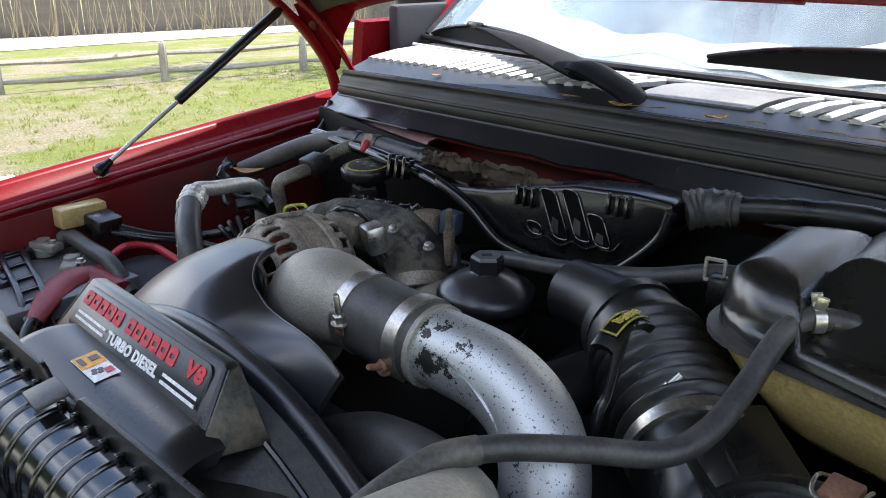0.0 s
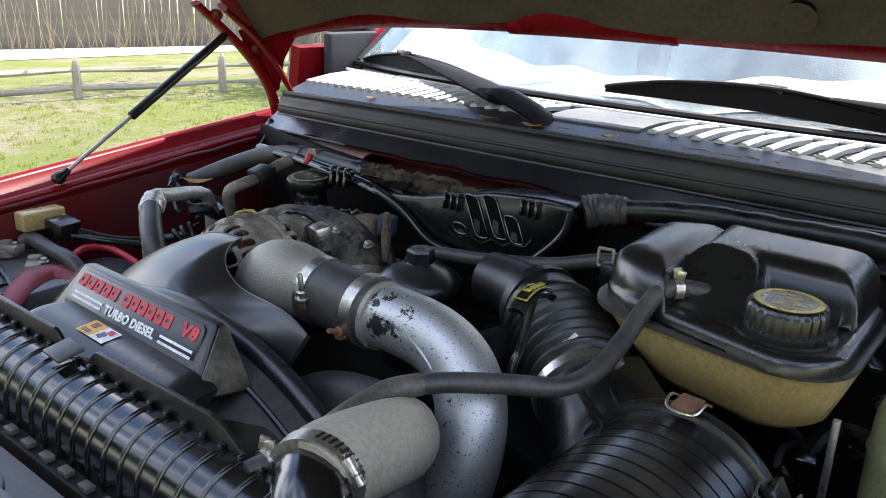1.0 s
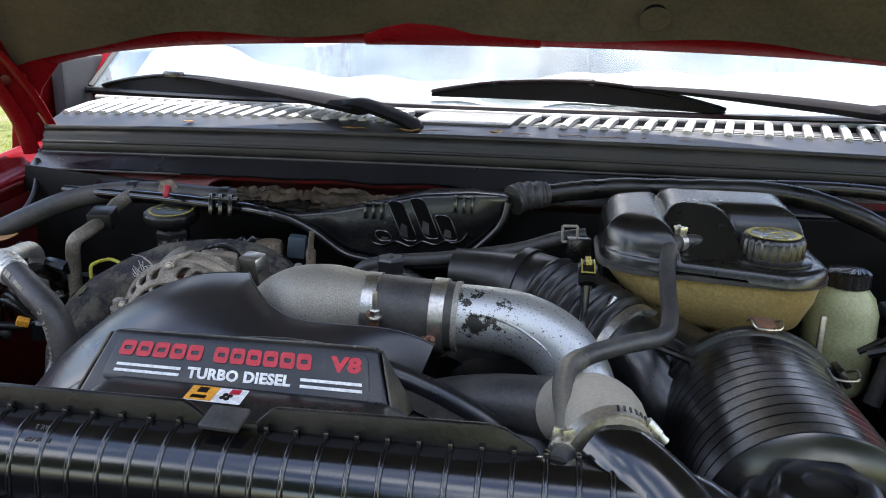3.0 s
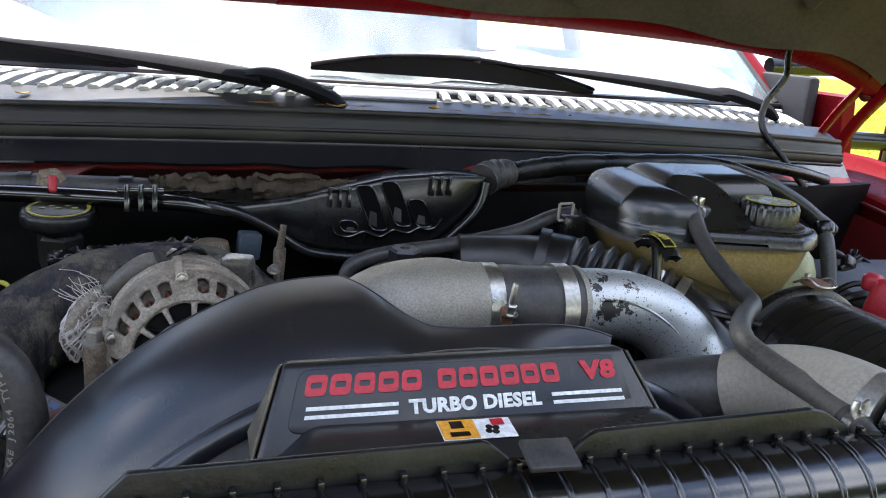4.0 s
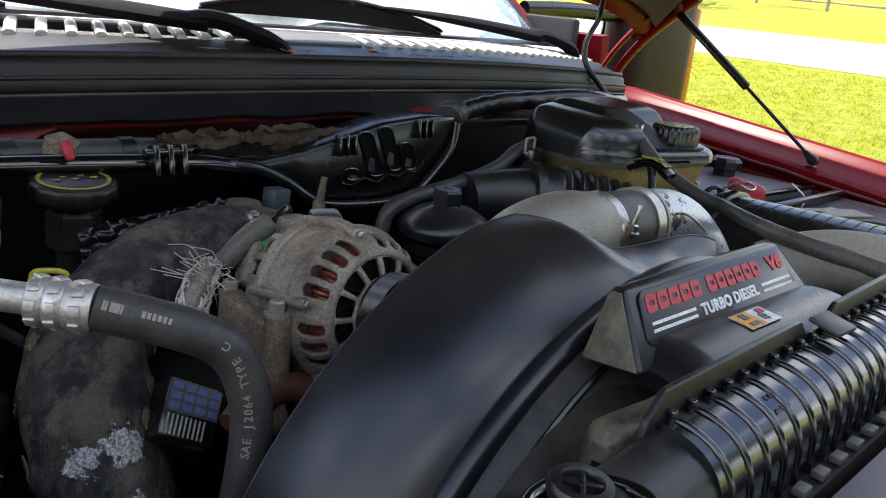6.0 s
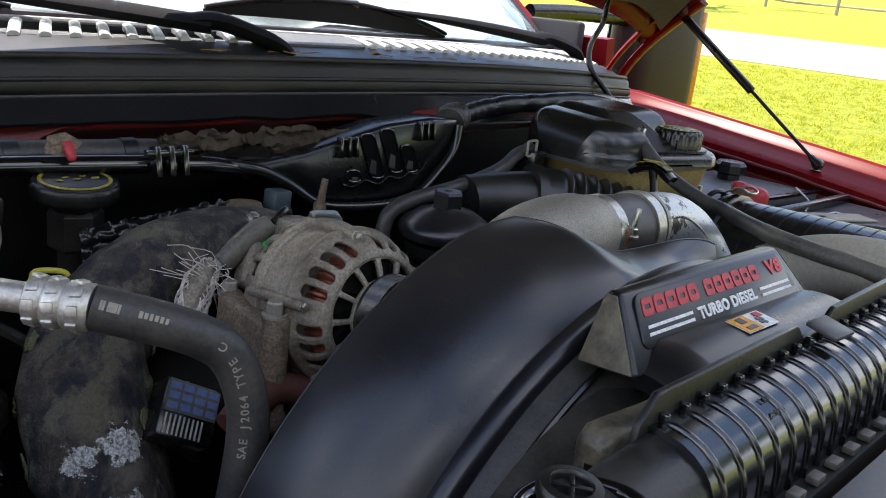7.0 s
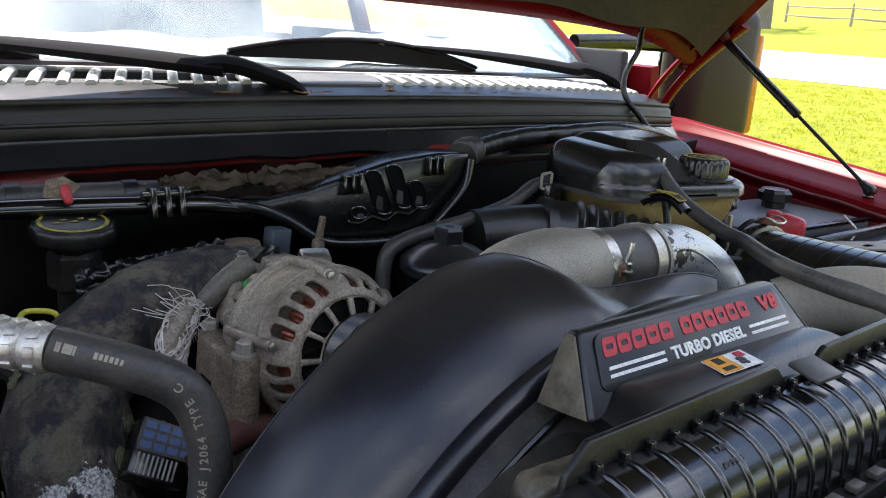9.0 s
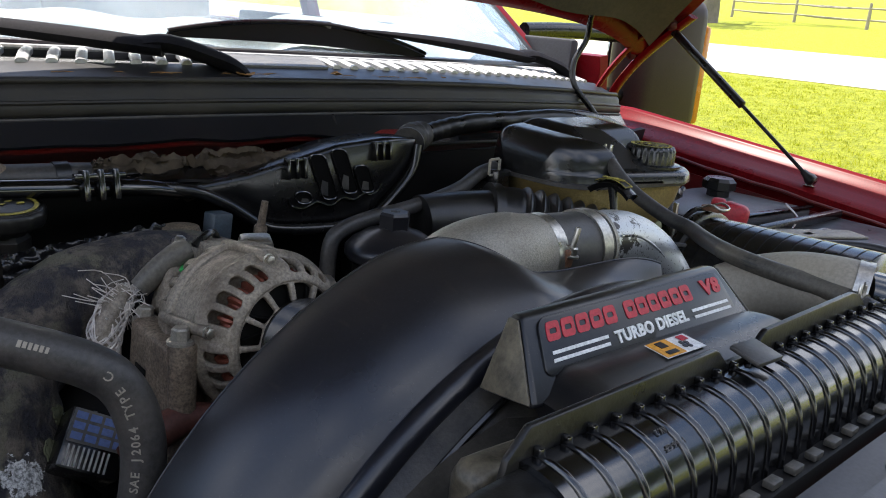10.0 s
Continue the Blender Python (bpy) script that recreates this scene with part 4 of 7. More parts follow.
def wiper(path, claw, knuckle, base, label):
    """path: places (u, v) on the glass along which the blade lies."""
    w = thing("windshield_wiper", base, label, "wiper", "windshield wipers")
    c, k, b = Vector(claw), Vector(knuckle), Vector(base)
    up = V(0, -0.45, 0.89)
    part("arm", tube([(*(k + V(-0.004, 0, 0)), 0.028), (*(k.lerp(c, 0.25) + up * 0.004), 0.027), (*(k.lerp(c, 0.55) + up * 0.006), 0.020), (*(k.lerp(c, 0.85) + up * 0.004), 0.007), (*c, 0.006)], 0.02, 10, 6, squash=0.4), M_WIPER, w, "black painted arm")
    part("knuckle", tube([(*(b - V(0, 0, 0.010)), 0.020), (*(b.lerp(k, 0.2) + up * 0.003), 0.024), (*(b.lerp(k, 0.6) + up * 0.007), 0.0255), (*(k + up * 0.006), 0.0265), (*(k.lerp(c, 0.06)), 0.027)], 0.02, 8, 5, squash=0.42), M_WIPER, w, "moulded pivot cover")
    line = spline([tuple(glass_pt(u, v)) for u, v in path], 8)
    n = len(line) - 1
    bm = bmesh.new()
    rings = []
    for i, p in enumerate(line):
        s = i / n
        p = Vector(p)
        h = 0.007 + 0.017 * math.sin(math.pi * s) ** 0.8
        wd = 0.003 + 0.005 * math.sin(math.pi * s)
        back = V(0, 0.8, 0.6)
        # lower edge widened down the glass to stand in for the blade's shadow
        rings.append([p + up * 0.003 - back * (wd + 0.013 * math.sin(math.pi * s)), p + up * h * 0.6 - back * wd * 1.1, p + up * h - back * 0.002, p + up * h + back * 0.002, p + up * h * 0.6 + back * wd * 1.1, p + up * 0.003 + back * wd])
    ring_strip(bm, rings)
    part("blade", bm, M_BLADE, w, "bowed black rubber blade with a skirt in place of its shadow")
    part("blade_frame", tube([tuple(Vector(p) + up * (0.011 + 0.017 * math.sin(math.pi * i / n) ** 0.8)) for i, p in enumerate(line)], 0.0032, 8, 1), M_WIRE, w)
    part("clip", box(c + up * 0.004, (0.045, 0.014, 0.012), (0, 0, -20), 0.003), M_PLASTIC, w)


wiper([(0.038, 0.006), (0.09, 0.018), (0.145, 0.024), (0.22, 0.018), (0.288, 0.004)], (-0.66, 0.672, 1.302), (-0.222, 0.410, 1.284), (-0.125, 0.388, 1.258), "black wiper with a broad arm resting on the cowl")
wiper([(0.422, 0.030), (0.488, 0.042), (0.5625, 0.044), (0.63, 0.030), (0.69, 0.010)], (0.114, 0.592, 1.318), (0.60, 0.56, 1.288), (0.69, 0.53, 1.266), "black wiper lying along the windshield's foot")

# ---- side mirror ----
mir = thing("side_mirror", (1.05, 0.85, 1.2), "large black towing mirror with an amber lens on its edge", "mirror")
bm = box((1.52, 0.86, 1.27), (0.30, 0.16, 0.42), (0, 0, -8), 0.06, segments=4)
part("housing", bm, M_MIRRORBOX, mir, "dark grey plastic shell")
part("amber_lens", box((1.660, 0.83, 1.25), (0.05, 0.10, 0.30), (0, 0, -8), 0.014), M_AMBER, mir, "amber side marker lens")
part("mirror_glass", box((1.53, 0.945, 1.27), (0.24, 0.006, 0.34), (0, 0, -8), 0.002), M_MIRROR, mir)
for z in (1.17, 1.34):
    part("arm", tube([(0.98, 0.92, z), (1.15, 0.90, z + 0.01), (1.42, 0.87, z + 0.01)], 0.022, 10, 4), M_PLASTIC, mir)
mir2 = thing("side_mirror", (-1.05, 1.0, 1.1), "folded black towing mirror beyond the hinge", "mirror")
part("housing", box((-1.16, 1.02, 1.21), (0.12, 0.16, 0.34), (0, 0, 20), 0.05, segments=4), M_PLASTIC_DUSTY, mir2, "dark grey plastic shell")
part("arm", tube([(-0.97, 0.95, 1.14), (-1.06, 0.97, 1.15), (-1.14, 1.0, 1.16)], 0.02, 10, 4), M_PLASTIC, mir2)


# ---- radiator, its top tank and the cover before it ----
rad = thing("radiator", (-0.1, -0.36, 0.6), "radiator with a ribbed black plastic top tank", "radiator")


def tank_prof(x, grow=0.0):
    p = [(-0.322, 1.065), (-0.322, 1.129), (-0.325, 1.1325), (-0.330, 1.1333), (-0.338, 1.1328), (-0.346, 1.1312), (-0.353, 1.1283), (-0.359, 1.1240), (-0.364, 1.1182), (-0.3675, 1.1110), (-0.3695, 1.1020), (-0.3705, 1.0850), (-0.371, 1.065)]
    k = 1.0
    if x > 0.18:
        k = max(0.0, 1 - (x - 0.18) / 0.05)
    lift = -0.03 * (1 - k)
    out = []
    for i, (y, z) in enumerate(p):
        yy, zz = y, z + lift * (1 if z > 1.09 else 0)
        if grow and i > 2:
            away = V(0, y + 0.335, z - 1.094).normalized()
            yy, zz = yy + away.y * grow, zz + away.z * grow
        out.append(V(x, yy, zz))
    return out


bm = bmesh.new()
ring_strip(bm, [tank_prof(x) for x in [-0.372, -0.370] + [-0.36 + 0.03 * i for i in range(16)] + [0.13, 0.17, 0.19, 0.205, 0.215]])
part("top_tank", bm, M_GLOSS, rad, "glossy black ribbed top tank", sharp=35)
for i in range(24):
    x = -0.361 + 0.02206 * i
    bm = bmesh.new()
    ring_strip(bm, [[V(x + dx, p.y, p.z) for p in tank_prof(x, g)] for dx, g in ((-0.0022, 0.0001), (-0.0013, 0.0017), (-0.0005, 0.0022), (0.0005, 0.0022), (0.0013, 0.0017), (0.0022, 0.0001))])
    part("rib", bm, M_GLOSS, rad)
    part("tab", box((x, -0.3275, 1.1352), (0.0040, 0.006, 0.006), bevel=0.0012), M_GLOSS, rad)
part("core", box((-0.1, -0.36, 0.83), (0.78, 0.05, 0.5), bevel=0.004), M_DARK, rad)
bm = bmesh.new()
ring_strip(bm, [[V(x, p.y * (1 - k) + -0.345 * k, min(p.z, 1.142) - d) for p in tank_prof(-0.38)] for x, d, k in ((-0.470, 0.030, 0.35), (-0.462, 0.016, 0.10), (-0.450, 0.010, 0.02), (-0.425, 0.007, 0.0), (-0.39, 0.005, 0.0), (-0.371, 0.004, 0.0))])
part("tank_end", bm, M_PLASTIC_DUSTY, rad, "smooth dusty end of the tank", sharp=50)
bm = bmesh.new()
rings = []
for x, zt, yr, yf, zb in ((-0.3860, 1.112, -0.292, -0.308, 1.07), (-0.3835, 1.1185, -0.289, -0.311, 1.07), (-0.378, 1.1215, -0.288, -0.313, 1.07), (-0.362, 1.1220, -0.289, -0.3135, 1.07), (-0.350, 1.1235, -0.292, -0.314, 1.08), (-0.335, 1.1265, -0.297, -0.315, 1.09), (-0.30, 1.1310, -0.302, -0.3165, 1.10), (-0.25, 1.1340, -0.307, -0.3165, 1.11)):
    rings.append([V(x, yr, zb), V(x, yr, zt - 0.007), V(x, yr - 0.002, zt - 0.002), V(x, yr - 0.006, zt), V(x, yf + 0.004, zt - 0.001), V(x, yf + 0.001, zt - 0.003), V(x, yf, zt - 0.008), V(x, yf + 0.002, zt - 0.010), V(x, (yr + yf) / 2 + 0.002, zt - 0.011), V(x, (yr + yf) / 2 + 0.003, zb)])
ring_strip(bm, rings)
part("flange_end", bm, M_OLIVEDUST, rad, "dusty hooked end of the rear flange", sharp=50)
part("clip", box((-0.147, -0.334, 1.1440), (0.030, 0.024, 0.004), (12, 0, -4), 0.0015), M_HOSE, rad, "grey plastic hold-down clip")
# filler neck at the side
part("neck", tube([(0.172, -0.350, 1.096, 0.034), (0.158, -0.335, 1.108, 0.032), (0.140, -0.319, 1.120, 0.030), (0.122, -0.300, 1.127, 0.028)], 0.03, 20, 5), M_GLOSS, rad)
for fl in ([(-0.384, 1.120), (-0.3805, 1.1346), (-0.3658, 1.1496), (-0.1840, 1.1500), (-0.1790, 1.1480), (-0.1660, 1.1375), (-0.1660, 1.120)], [(-0.128, 1.120), (-0.128, 1.1375), (-0.1170, 1.1480), (-0.1120, 1.1500), (0.040, 1.1520), (0.052, 1.1490), (0.072, 1.1370), (0.082, 1.120)], [(-0.168, 1.110), (-0.168, 1.1365), (-0.126, 1.1365), (-0.126, 1.110)]):
    part("rear_flange", slab([V(x, -0.3245, z) for x, z in fl], (0, 1, 0), 0.005, 0.0013), M_PLASTIC_DUSTY, rad, "upright rear flange")

cap = thing("rubber_mount", (-0.462, -0.34, 1.125), "round black rubber mount under a bent black loop", "mount")
part("cushion", lathe((-0.462, -0.338, 1.116), (0, -0.06, 1), [(0.011, 0), (0.011, 0.012), (0.0145, 0.014), (0.0160, 0.017), (0.0160, 0.0205), (0.0145, 0.0230), (0.0105, 0.0236), (0.0098, 0.0225), (0.0095, 0.0190)], 36), M_RUBBER, cap)
for k in range(2):
    part("spoke", box((-0.462, -0.3395, 1.1375), (0.019, 0.0026, 0.002), (0, 0, 35 + 90 * k), 0.0005), M_RUBBER, cap)
part("cup_rim", tube([(-0.458 + 0.031 * math.cos(a), -0.345 + 0.030 * math.sin(a), 1.124 - 0.004 * math.sin(a)) for a in [math.tau * i / 36 for i in range(37)]], 0.0042, 10, 1), M_GLOSS, cap, "glossy rolled rim of the cup")
part("cup", lathe((-0.458, -0.345, 1.095), (0, 0, 1), [(0.020, 0), (0.030, 0.002), (0.032, 0.026), (0.029, 0.027), (0.026, 0.008), (0.0, 0.008)], 36), M_PLASTIC, cap)

def ease(a, b, x):
    k = max(0.0, min(1.0, (x - a) / (b - a)))
    return k * k * (3 - 2 * k)


cover = thing("radiator_cover", (0, -0.5, 1.0), "satin black plastic panel before the radiator", "cover")
part("panel", grid(lambda u, v: V(-0.60 + 1.30 * u, -0.382 - 0.24 * v - 0.01 * math.sin(3.1 * u), 1.085 + 0.012 * math.sin(3.1 * u) - 0.02 * v * v - (0.02 if v < 0.12 else 0) + 0.004 * ease(0.22, 0.28, v) + 0.0015 * noise.noise(V(u * 9, v * 5, 3))), 80, 34, thick=0.006), M_COVER, cover)
part("emblem", lathe((-0.10, -0.475, 1.0845), (0, -0.09, 1), [(0.06, 0), (0.06, 0.0035), (0.055, 0.005), (0.05, 0.0035), (0.0, 0.0035)], 40), M_SATIN, cover, "embossed oval emblem")
part("pin", lathe((-0.02, -0.435, 1.0935), (0, 0, 1), [(0.010, 0), (0.010, 0.002), (0.007, 0.004), (0.001, 0.004)], 20), M_PLASTIC, cover)
for i in range(17):
    part("joint_tooth", box((-0.37 + 0.030 * i, -0.3785, 1.083), (0.013, 0.008, 0.005), (0, 0, 0), 0.001), M_HOSE_MID, cover)

# ---- fan shroud, upper duct and badge housing ----
CX, CZ = -0.15, 0.81
shroud = thing("fan_shroud", (CX, -0.25, 0.8), "black plastic fan shroud with a satin upper duct", "fan shroud")


def on_ring(a, r, y, cx=CX, cz=CZ):
    return V(cx + r * math.cos(a), y, cz + r * math.sin(a))


def duct_pt(u, v):
    """On the duct: a flared ring, cut back by a scoop beside the elbow and then running on as a lobe."""
    deg = 205 - 103 * u / 0.6 if u < 0.6 else (102 - 10 * (u - 0.6) / 0.25 if u < 0.85 else 92 - 23 * (u - 0.85) / 0.15)
    rear = -0.092 - 0.052 * (1 - (1 - max(0.0, min(1.0, (101 - deg) / 7.5))) ** 2.2) - 0.033 * max(0.0, (93.5 - deg) / 24.5)
    tip = ease(92, 72, deg)
    y0 = -0.2 + 0.008 * tip
    y = y0 + (rear - y0) * v
    full = 0.366 + 0.012 * ease(96, 112, deg) - 0.004 * ease(88, 70, deg)
    sink = (-0.026 * ease(100.5, 91, deg) + 0.033 * ease(90, 68, deg)) * (0.35 + 0.65 * v)
    return on_ring(radians(deg), 0.340 + sink - 0.024 * tip * (1 - v) ** 1.5 + (full - 0.340) * ((y + 0.2) / 0.105) ** 0.7 + 0.0085 * math.sin(math.pi * max(0.0, min(1.0, (y + 0.2) / 0.108))), y)


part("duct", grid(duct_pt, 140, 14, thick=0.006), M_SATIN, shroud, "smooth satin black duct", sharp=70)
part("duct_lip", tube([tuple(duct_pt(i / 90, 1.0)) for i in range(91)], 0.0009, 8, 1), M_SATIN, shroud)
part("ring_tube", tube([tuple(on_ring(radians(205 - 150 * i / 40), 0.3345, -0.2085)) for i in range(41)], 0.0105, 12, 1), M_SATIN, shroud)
part("ring_face", grid(lambda u, v: on_ring(radians(205 - 160 * u), 0.336 - 0.034 * v, -0.204 - 0.096 * v), 60, 6, thick=0.005), M_SHROUD, shroud)
part("ring_step", tube([tuple(on_ring(radians(200 - 150 * i / 40), 0.327, -0.238)) for i in range(41)], 0.0025, 6, 1), M_PLASTIC, shroud)
part("front_plate", grid(lambda u, v: V(-0.40 + 0.48 * u, -0.245 - 0.08 * v, 1.103 - 0.05 * (2 * u - 1) ** 4), 24, 4, thick=0.006), M_SHROUD, shroud)
part("fan_clutch", lathe((CX, -0.15, CZ), (0, 1, 0), [(0.04, -0.05), (0.11, -0.04), (0.11, 0.02), (0.05, 0.04)], 30), M_DARK, shroud)

badge = thing("badge_housing", (-0.17, -0.26, 1.11), "black badge housing lettered in red and white", "badge")
TL, TR = V(-0.283, -0.240, 1.165), V(-0.054, -0.247, 1.168)
BL, BR = V(-0.296, -0.266, 1.128), V(-0.044, -0.276, 1.130)


def face_pt(u, v):
    """On the lettered face: u along it, v from the top down."""
    return TL.lerp(TR, u).lerp(BL.lerp(BR, u), v)


FN = (TR - TL).cross(BL - TL).normalized()
if FN.y > 0:
    FN = -FN
FX = (TR - TL).normalized()
FY = FN.cross(FX).normalized()
bm = bmesh.new()
LB, RB = V(-0.302, -0.275, 1.118), V(-0.034, -0.292, 1.118)
LK, RK = V(-0.300, -0.226, 1.112), V(-0.028, -0.232, 1.110)
vs = [bm.verts.new(p) for p in (TL, TR, RB, LB, TL + V(0.004, 0.012, -0.002), TR + V(-0.004, 0.012, -0.002), RK, LK)]
for q in ((0, 1, 2, 3), (4, 7, 6, 5), (0, 4, 5, 1), (1, 5, 6, 2), (3, 2, 6, 7), (0, 3, 7, 4)):
    bm.faces.new([vs[i] for i in q])
bmesh.ops.bevel(bm, geom=list(bm.edges), offset=0.004, segments=3, affect="EDGES", profile=0.5)
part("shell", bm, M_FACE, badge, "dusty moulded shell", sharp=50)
for q, out in (((TL, LB, LK, TL + V(0.004, 0.012, -0.002)), V(-1, 0, 0.1)), ((TR, RB, RK, TR + V(-0.004, 0.012, -0.002)), V(1, 0, 0.1))):
    mid = sum(q, V(0, 0, 0)) / 4
    part("end_face", slab([p.lerp(mid, 0.10) + out * 0.0004 for p in q], out, 0.0022, 0.0009), M_OLIVEDUST, badge, "dusty olive end face")
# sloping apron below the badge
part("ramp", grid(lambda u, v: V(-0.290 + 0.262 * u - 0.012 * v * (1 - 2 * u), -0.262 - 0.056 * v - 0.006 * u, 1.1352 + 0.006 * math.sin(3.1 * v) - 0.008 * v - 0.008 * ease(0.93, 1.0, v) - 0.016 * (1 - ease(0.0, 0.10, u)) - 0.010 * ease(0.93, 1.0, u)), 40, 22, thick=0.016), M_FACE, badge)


def on_face(pts2, lift):
    """Badge outline from (u, v) pairs, lifted off the face."""
    return [face_pt(u, v) + FN * lift for u, v in pts2]


def round_rect(u0, v0, u1, v1, ru, rv, n=5):
    out = []
    for cx, cy, a0 in ((u1 - ru, v0 + rv, -90), (u1 - ru, v1 - rv, 0), (u0 + ru, v1 - rv, 90), (u0 + ru, v0 + rv, 180)):
        for k in range(n + 1):
            a = radians(a0 + 90 * k / n)
            out.append((cx + ru * math.cos(a), cy + rv * math.sin(a)))
    return out


part("plate", slab(on_face(round_rect(0.05, 0.10, 0.96, 0.93, 0.03, 0.14), 0.0006), FN, 0.0022, 0.0006), M_FACE, badge, "black badge plate")


def lettering(body, at, size, material, parent, name, width=None, extrude=0.0004, right=None, down=None, normal=None, shear=0.0, bold=0.0, spread=1.0):
    """Raised letters of the built-in font, turned into a mesh, at a place on a plane."""
    cu = bpy.data.curves.new(name, "FONT")
    cu.body, cu.size, cu.extrude, cu.shear, cu.offset = body, size, extrude, shear, bold
    cu.space_character = spread
    cu.align_x, cu.align_y = "CENTER", "CENTER"
    cu.resolution_u = 3
    tmp = bpy.data.objects.new(name, cu)
    scene.collection.objects.link(tmp)
    bpy.context.view_layer.update()
    me = bpy.data.meshes.new_from_object(tmp)
    bpy.data.objects.remove(tmp)
    r, n = Vector(right).normalized(), Vector(normal).normalized()
    up = n.cross(r).normalized()
    xs_ = [v.co.x for v in me.vertices]
    k = width / (max(xs_) - min(xs_)) if width else 1.0
    m = Matrix(((r.x * k, up.x, n.x, at[0]), (r.y * k, up.y, n.y, at[1]), (r.z * k, up.z, n.z, at[2]), (0, 0, 0, 1)))
    me.transform(m)
    me.materials.clear()
    me.materials.append(material)
    ob = new(name, me)
    ob.parent = parent
    if parent.parent is None:
        ob.location = -parent.location
    return ob


def along_face(f):
    return 0.505 + (f - 0.5) * 0.204 / 0.2365


# the maker's red word mark as plain blocks, then the lettered words
for f0, f1, n in ((0.0, 0.36, 5), (0.40, 0.81, 6)):
    pitch = (f1 - f0) / n
    for i in range(n):
        u0, u1 = along_face(f0 + pitch * i), along_face(f0 + pitch * (i + 0.86))
        ring_ = [on_face(round_rect(u0, 0.185, u1, 0.462, 0.010, 0.06, 3), 0.0028), on_face(round_rect(u0, 0.185, u1, 0.462, 0.010, 0.06, 3), 0.0034), on_face(round_rect(u0 + 0.0125, 0.285, u1 - 0.0125, 0.362, 0.004, 0.03, 3), 0.0034), on_face(round_rect(u0 + 0.0125, 0.285, u1 - 0.0125, 0.362, 0.004, 0.03, 3), 0.0028)]
        bm = bmesh.new()
        ring_strip(bm, ring_, True, False)
        part("red_block", bm, M_PRINTRED, badge)
lettering("V8", face_pt(along_face(0.94), 0.33) + FN * 0.0031, 0.0158, M_PRINTRED, badge, "red_lettering", 0.0255, right=FX, normal=FN, bold=0.0009, spread=1.10)
lettering("TURBO DIESEL", face_pt(0.52, 0.68) + FN * 0.0031, 0.0118, M_WHITE, badge, "white_lettering", 0.087, right=FX, normal=FN, bold=0.0005, spread=1.05)
for u0, u1 in ((0.085, 0.315), (0.73, 0.935)):
    for v0 in (0.60, 0.71):
        part("stripe", slab(on_face([(u0, v0), (u1, v0), (u1, v0 + 0.05), (u0, v0 + 0.05)], 0.0028), FN, 0.0005), M_WHITE, badge)
for text, y, z in (("CAV. 2", -0.3470, 1.1316), ("PA66-GF", -0.3560, 1.1270)):
    lettering(text, (-0.278, y, z), 0.0055, M_HOSE, rad, "moulded_lettering", 0.013 if text[0] == "C" else 0.019, right=(-1, 0, 0), normal=(0, -0.46, 0.89), extrude=0.0003)
lab = thing("warning_label", (-0.165, -0.295, 1.14), "orange and white fan warning label on the shroud", "label")


# ---- label on the shroud ----
def patch_on(at, right, normal, w, h, lift, material, parent, name, dx=0.0, dy=0.0):
    """A thin rectangle on a plane, shifted by dx, dy from its middle."""
    r, n = Vector(right).normalized(), Vector(normal).normalized()
    up = n.cross(r).normalized()
    c = Vector(at) + r * dx + up * dy + n * lift
    return part(name, slab([c - r * w / 2 - up * h / 2, c + r * w / 2 - up * h / 2, c + r * w / 2 + up * h / 2, c - r * w / 2 + up * h / 2], n, 0.0004), material, parent, smooth=False)


LP, LR, LN = V(-0.173, -0.289, 1.1378), V(1, -0.035, 0), V(0.0, -0.10, 1)
patch_on(LP, LR, LN, 0.046, 0.020, 0.0004, M_WHITE, lab, "backing")
patch_on(LP, LR, LN, 0.022, 0.019, 0.0009, M_ORANGE, lab, "orange_field", -0.0115, 0)
patch_on(LP, LR, LN, 0.008, 0.007, 0.0014, M_WIRE, lab, "pictogram", -0.012, 0.004)
patch_on(LP, LR, LN, 0.012, 0.004, 0.0014, M_WIRE, lab, "pictogram", -0.012, -0.0055)
patch_on(LP, LR, LN, 0.008, 0.006, 0.0014, M_PRINTRED, lab, "pictogram", 0.014, 0.005)
for k in range(4):
    a = k * math.pi / 2 + 0.5
    part("fan_mark", lathe(LP + LR * (0.009 + 0.003 * math.cos(a)) + LN.cross(LR) * (-0.002 + 0.003 * math.sin(a)) + LN * 0.001, LN, [(0.0022, 0), (0.0022, 0.0004)], 10), M_WIRE, lab)

# ---- charge pipe ----
cp = thing("charge_pipe", (-0.02, -0.09, 1.0), "flaking silver charge pipe on a cast turbo elbow", "pipe")
part("elbow", tube([(-0.238, -0.045, 1.05, 0.034), (-0.212, -0.064, 1.096, 0.040), (-0.180, -0.078, 1.128, 0.0445), (-0.142, -0.088, 1.1415, 0.0425), (-0.112, -0.089, 1.1435, 0.037), (-0.088, -0.089, 1.143, 0.0345)], 0.03, 26, 6), M_CAST, cp, "sand-cast aluminium elbow")
part("coupler", tube([(-0.098, -0.0885, 1.143, 0.0345), (-0.085, -0.089, 1.1425, 0.0352), (-0.045, -0.090, 1.1415, 0.0345), (-0.012, -0.090, 1.141, 0.0335)], 0.03, 26, 3), M_HOSE, cp, "black rubber coupler")
part("pipe", tube([(-0.030, -0.090, 1.1413, 0.0312), (0.010, -0.088, 1.1405, 0.0316), (0.050, -0.086, 1.135, 0.032), (0.084, -0.090, 1.120, 0.0325), (0.107, -0.101, 1.095, 0.0325), (0.117, -0.117, 1.060, 0.0325), (0.115, -0.132, 1.015, 0.033), (0.110, -0.14, 0.95, 0.033)], 0.028, 28, 8), M_SILVER, cp, "silver painted pipe, flaked and speckled")
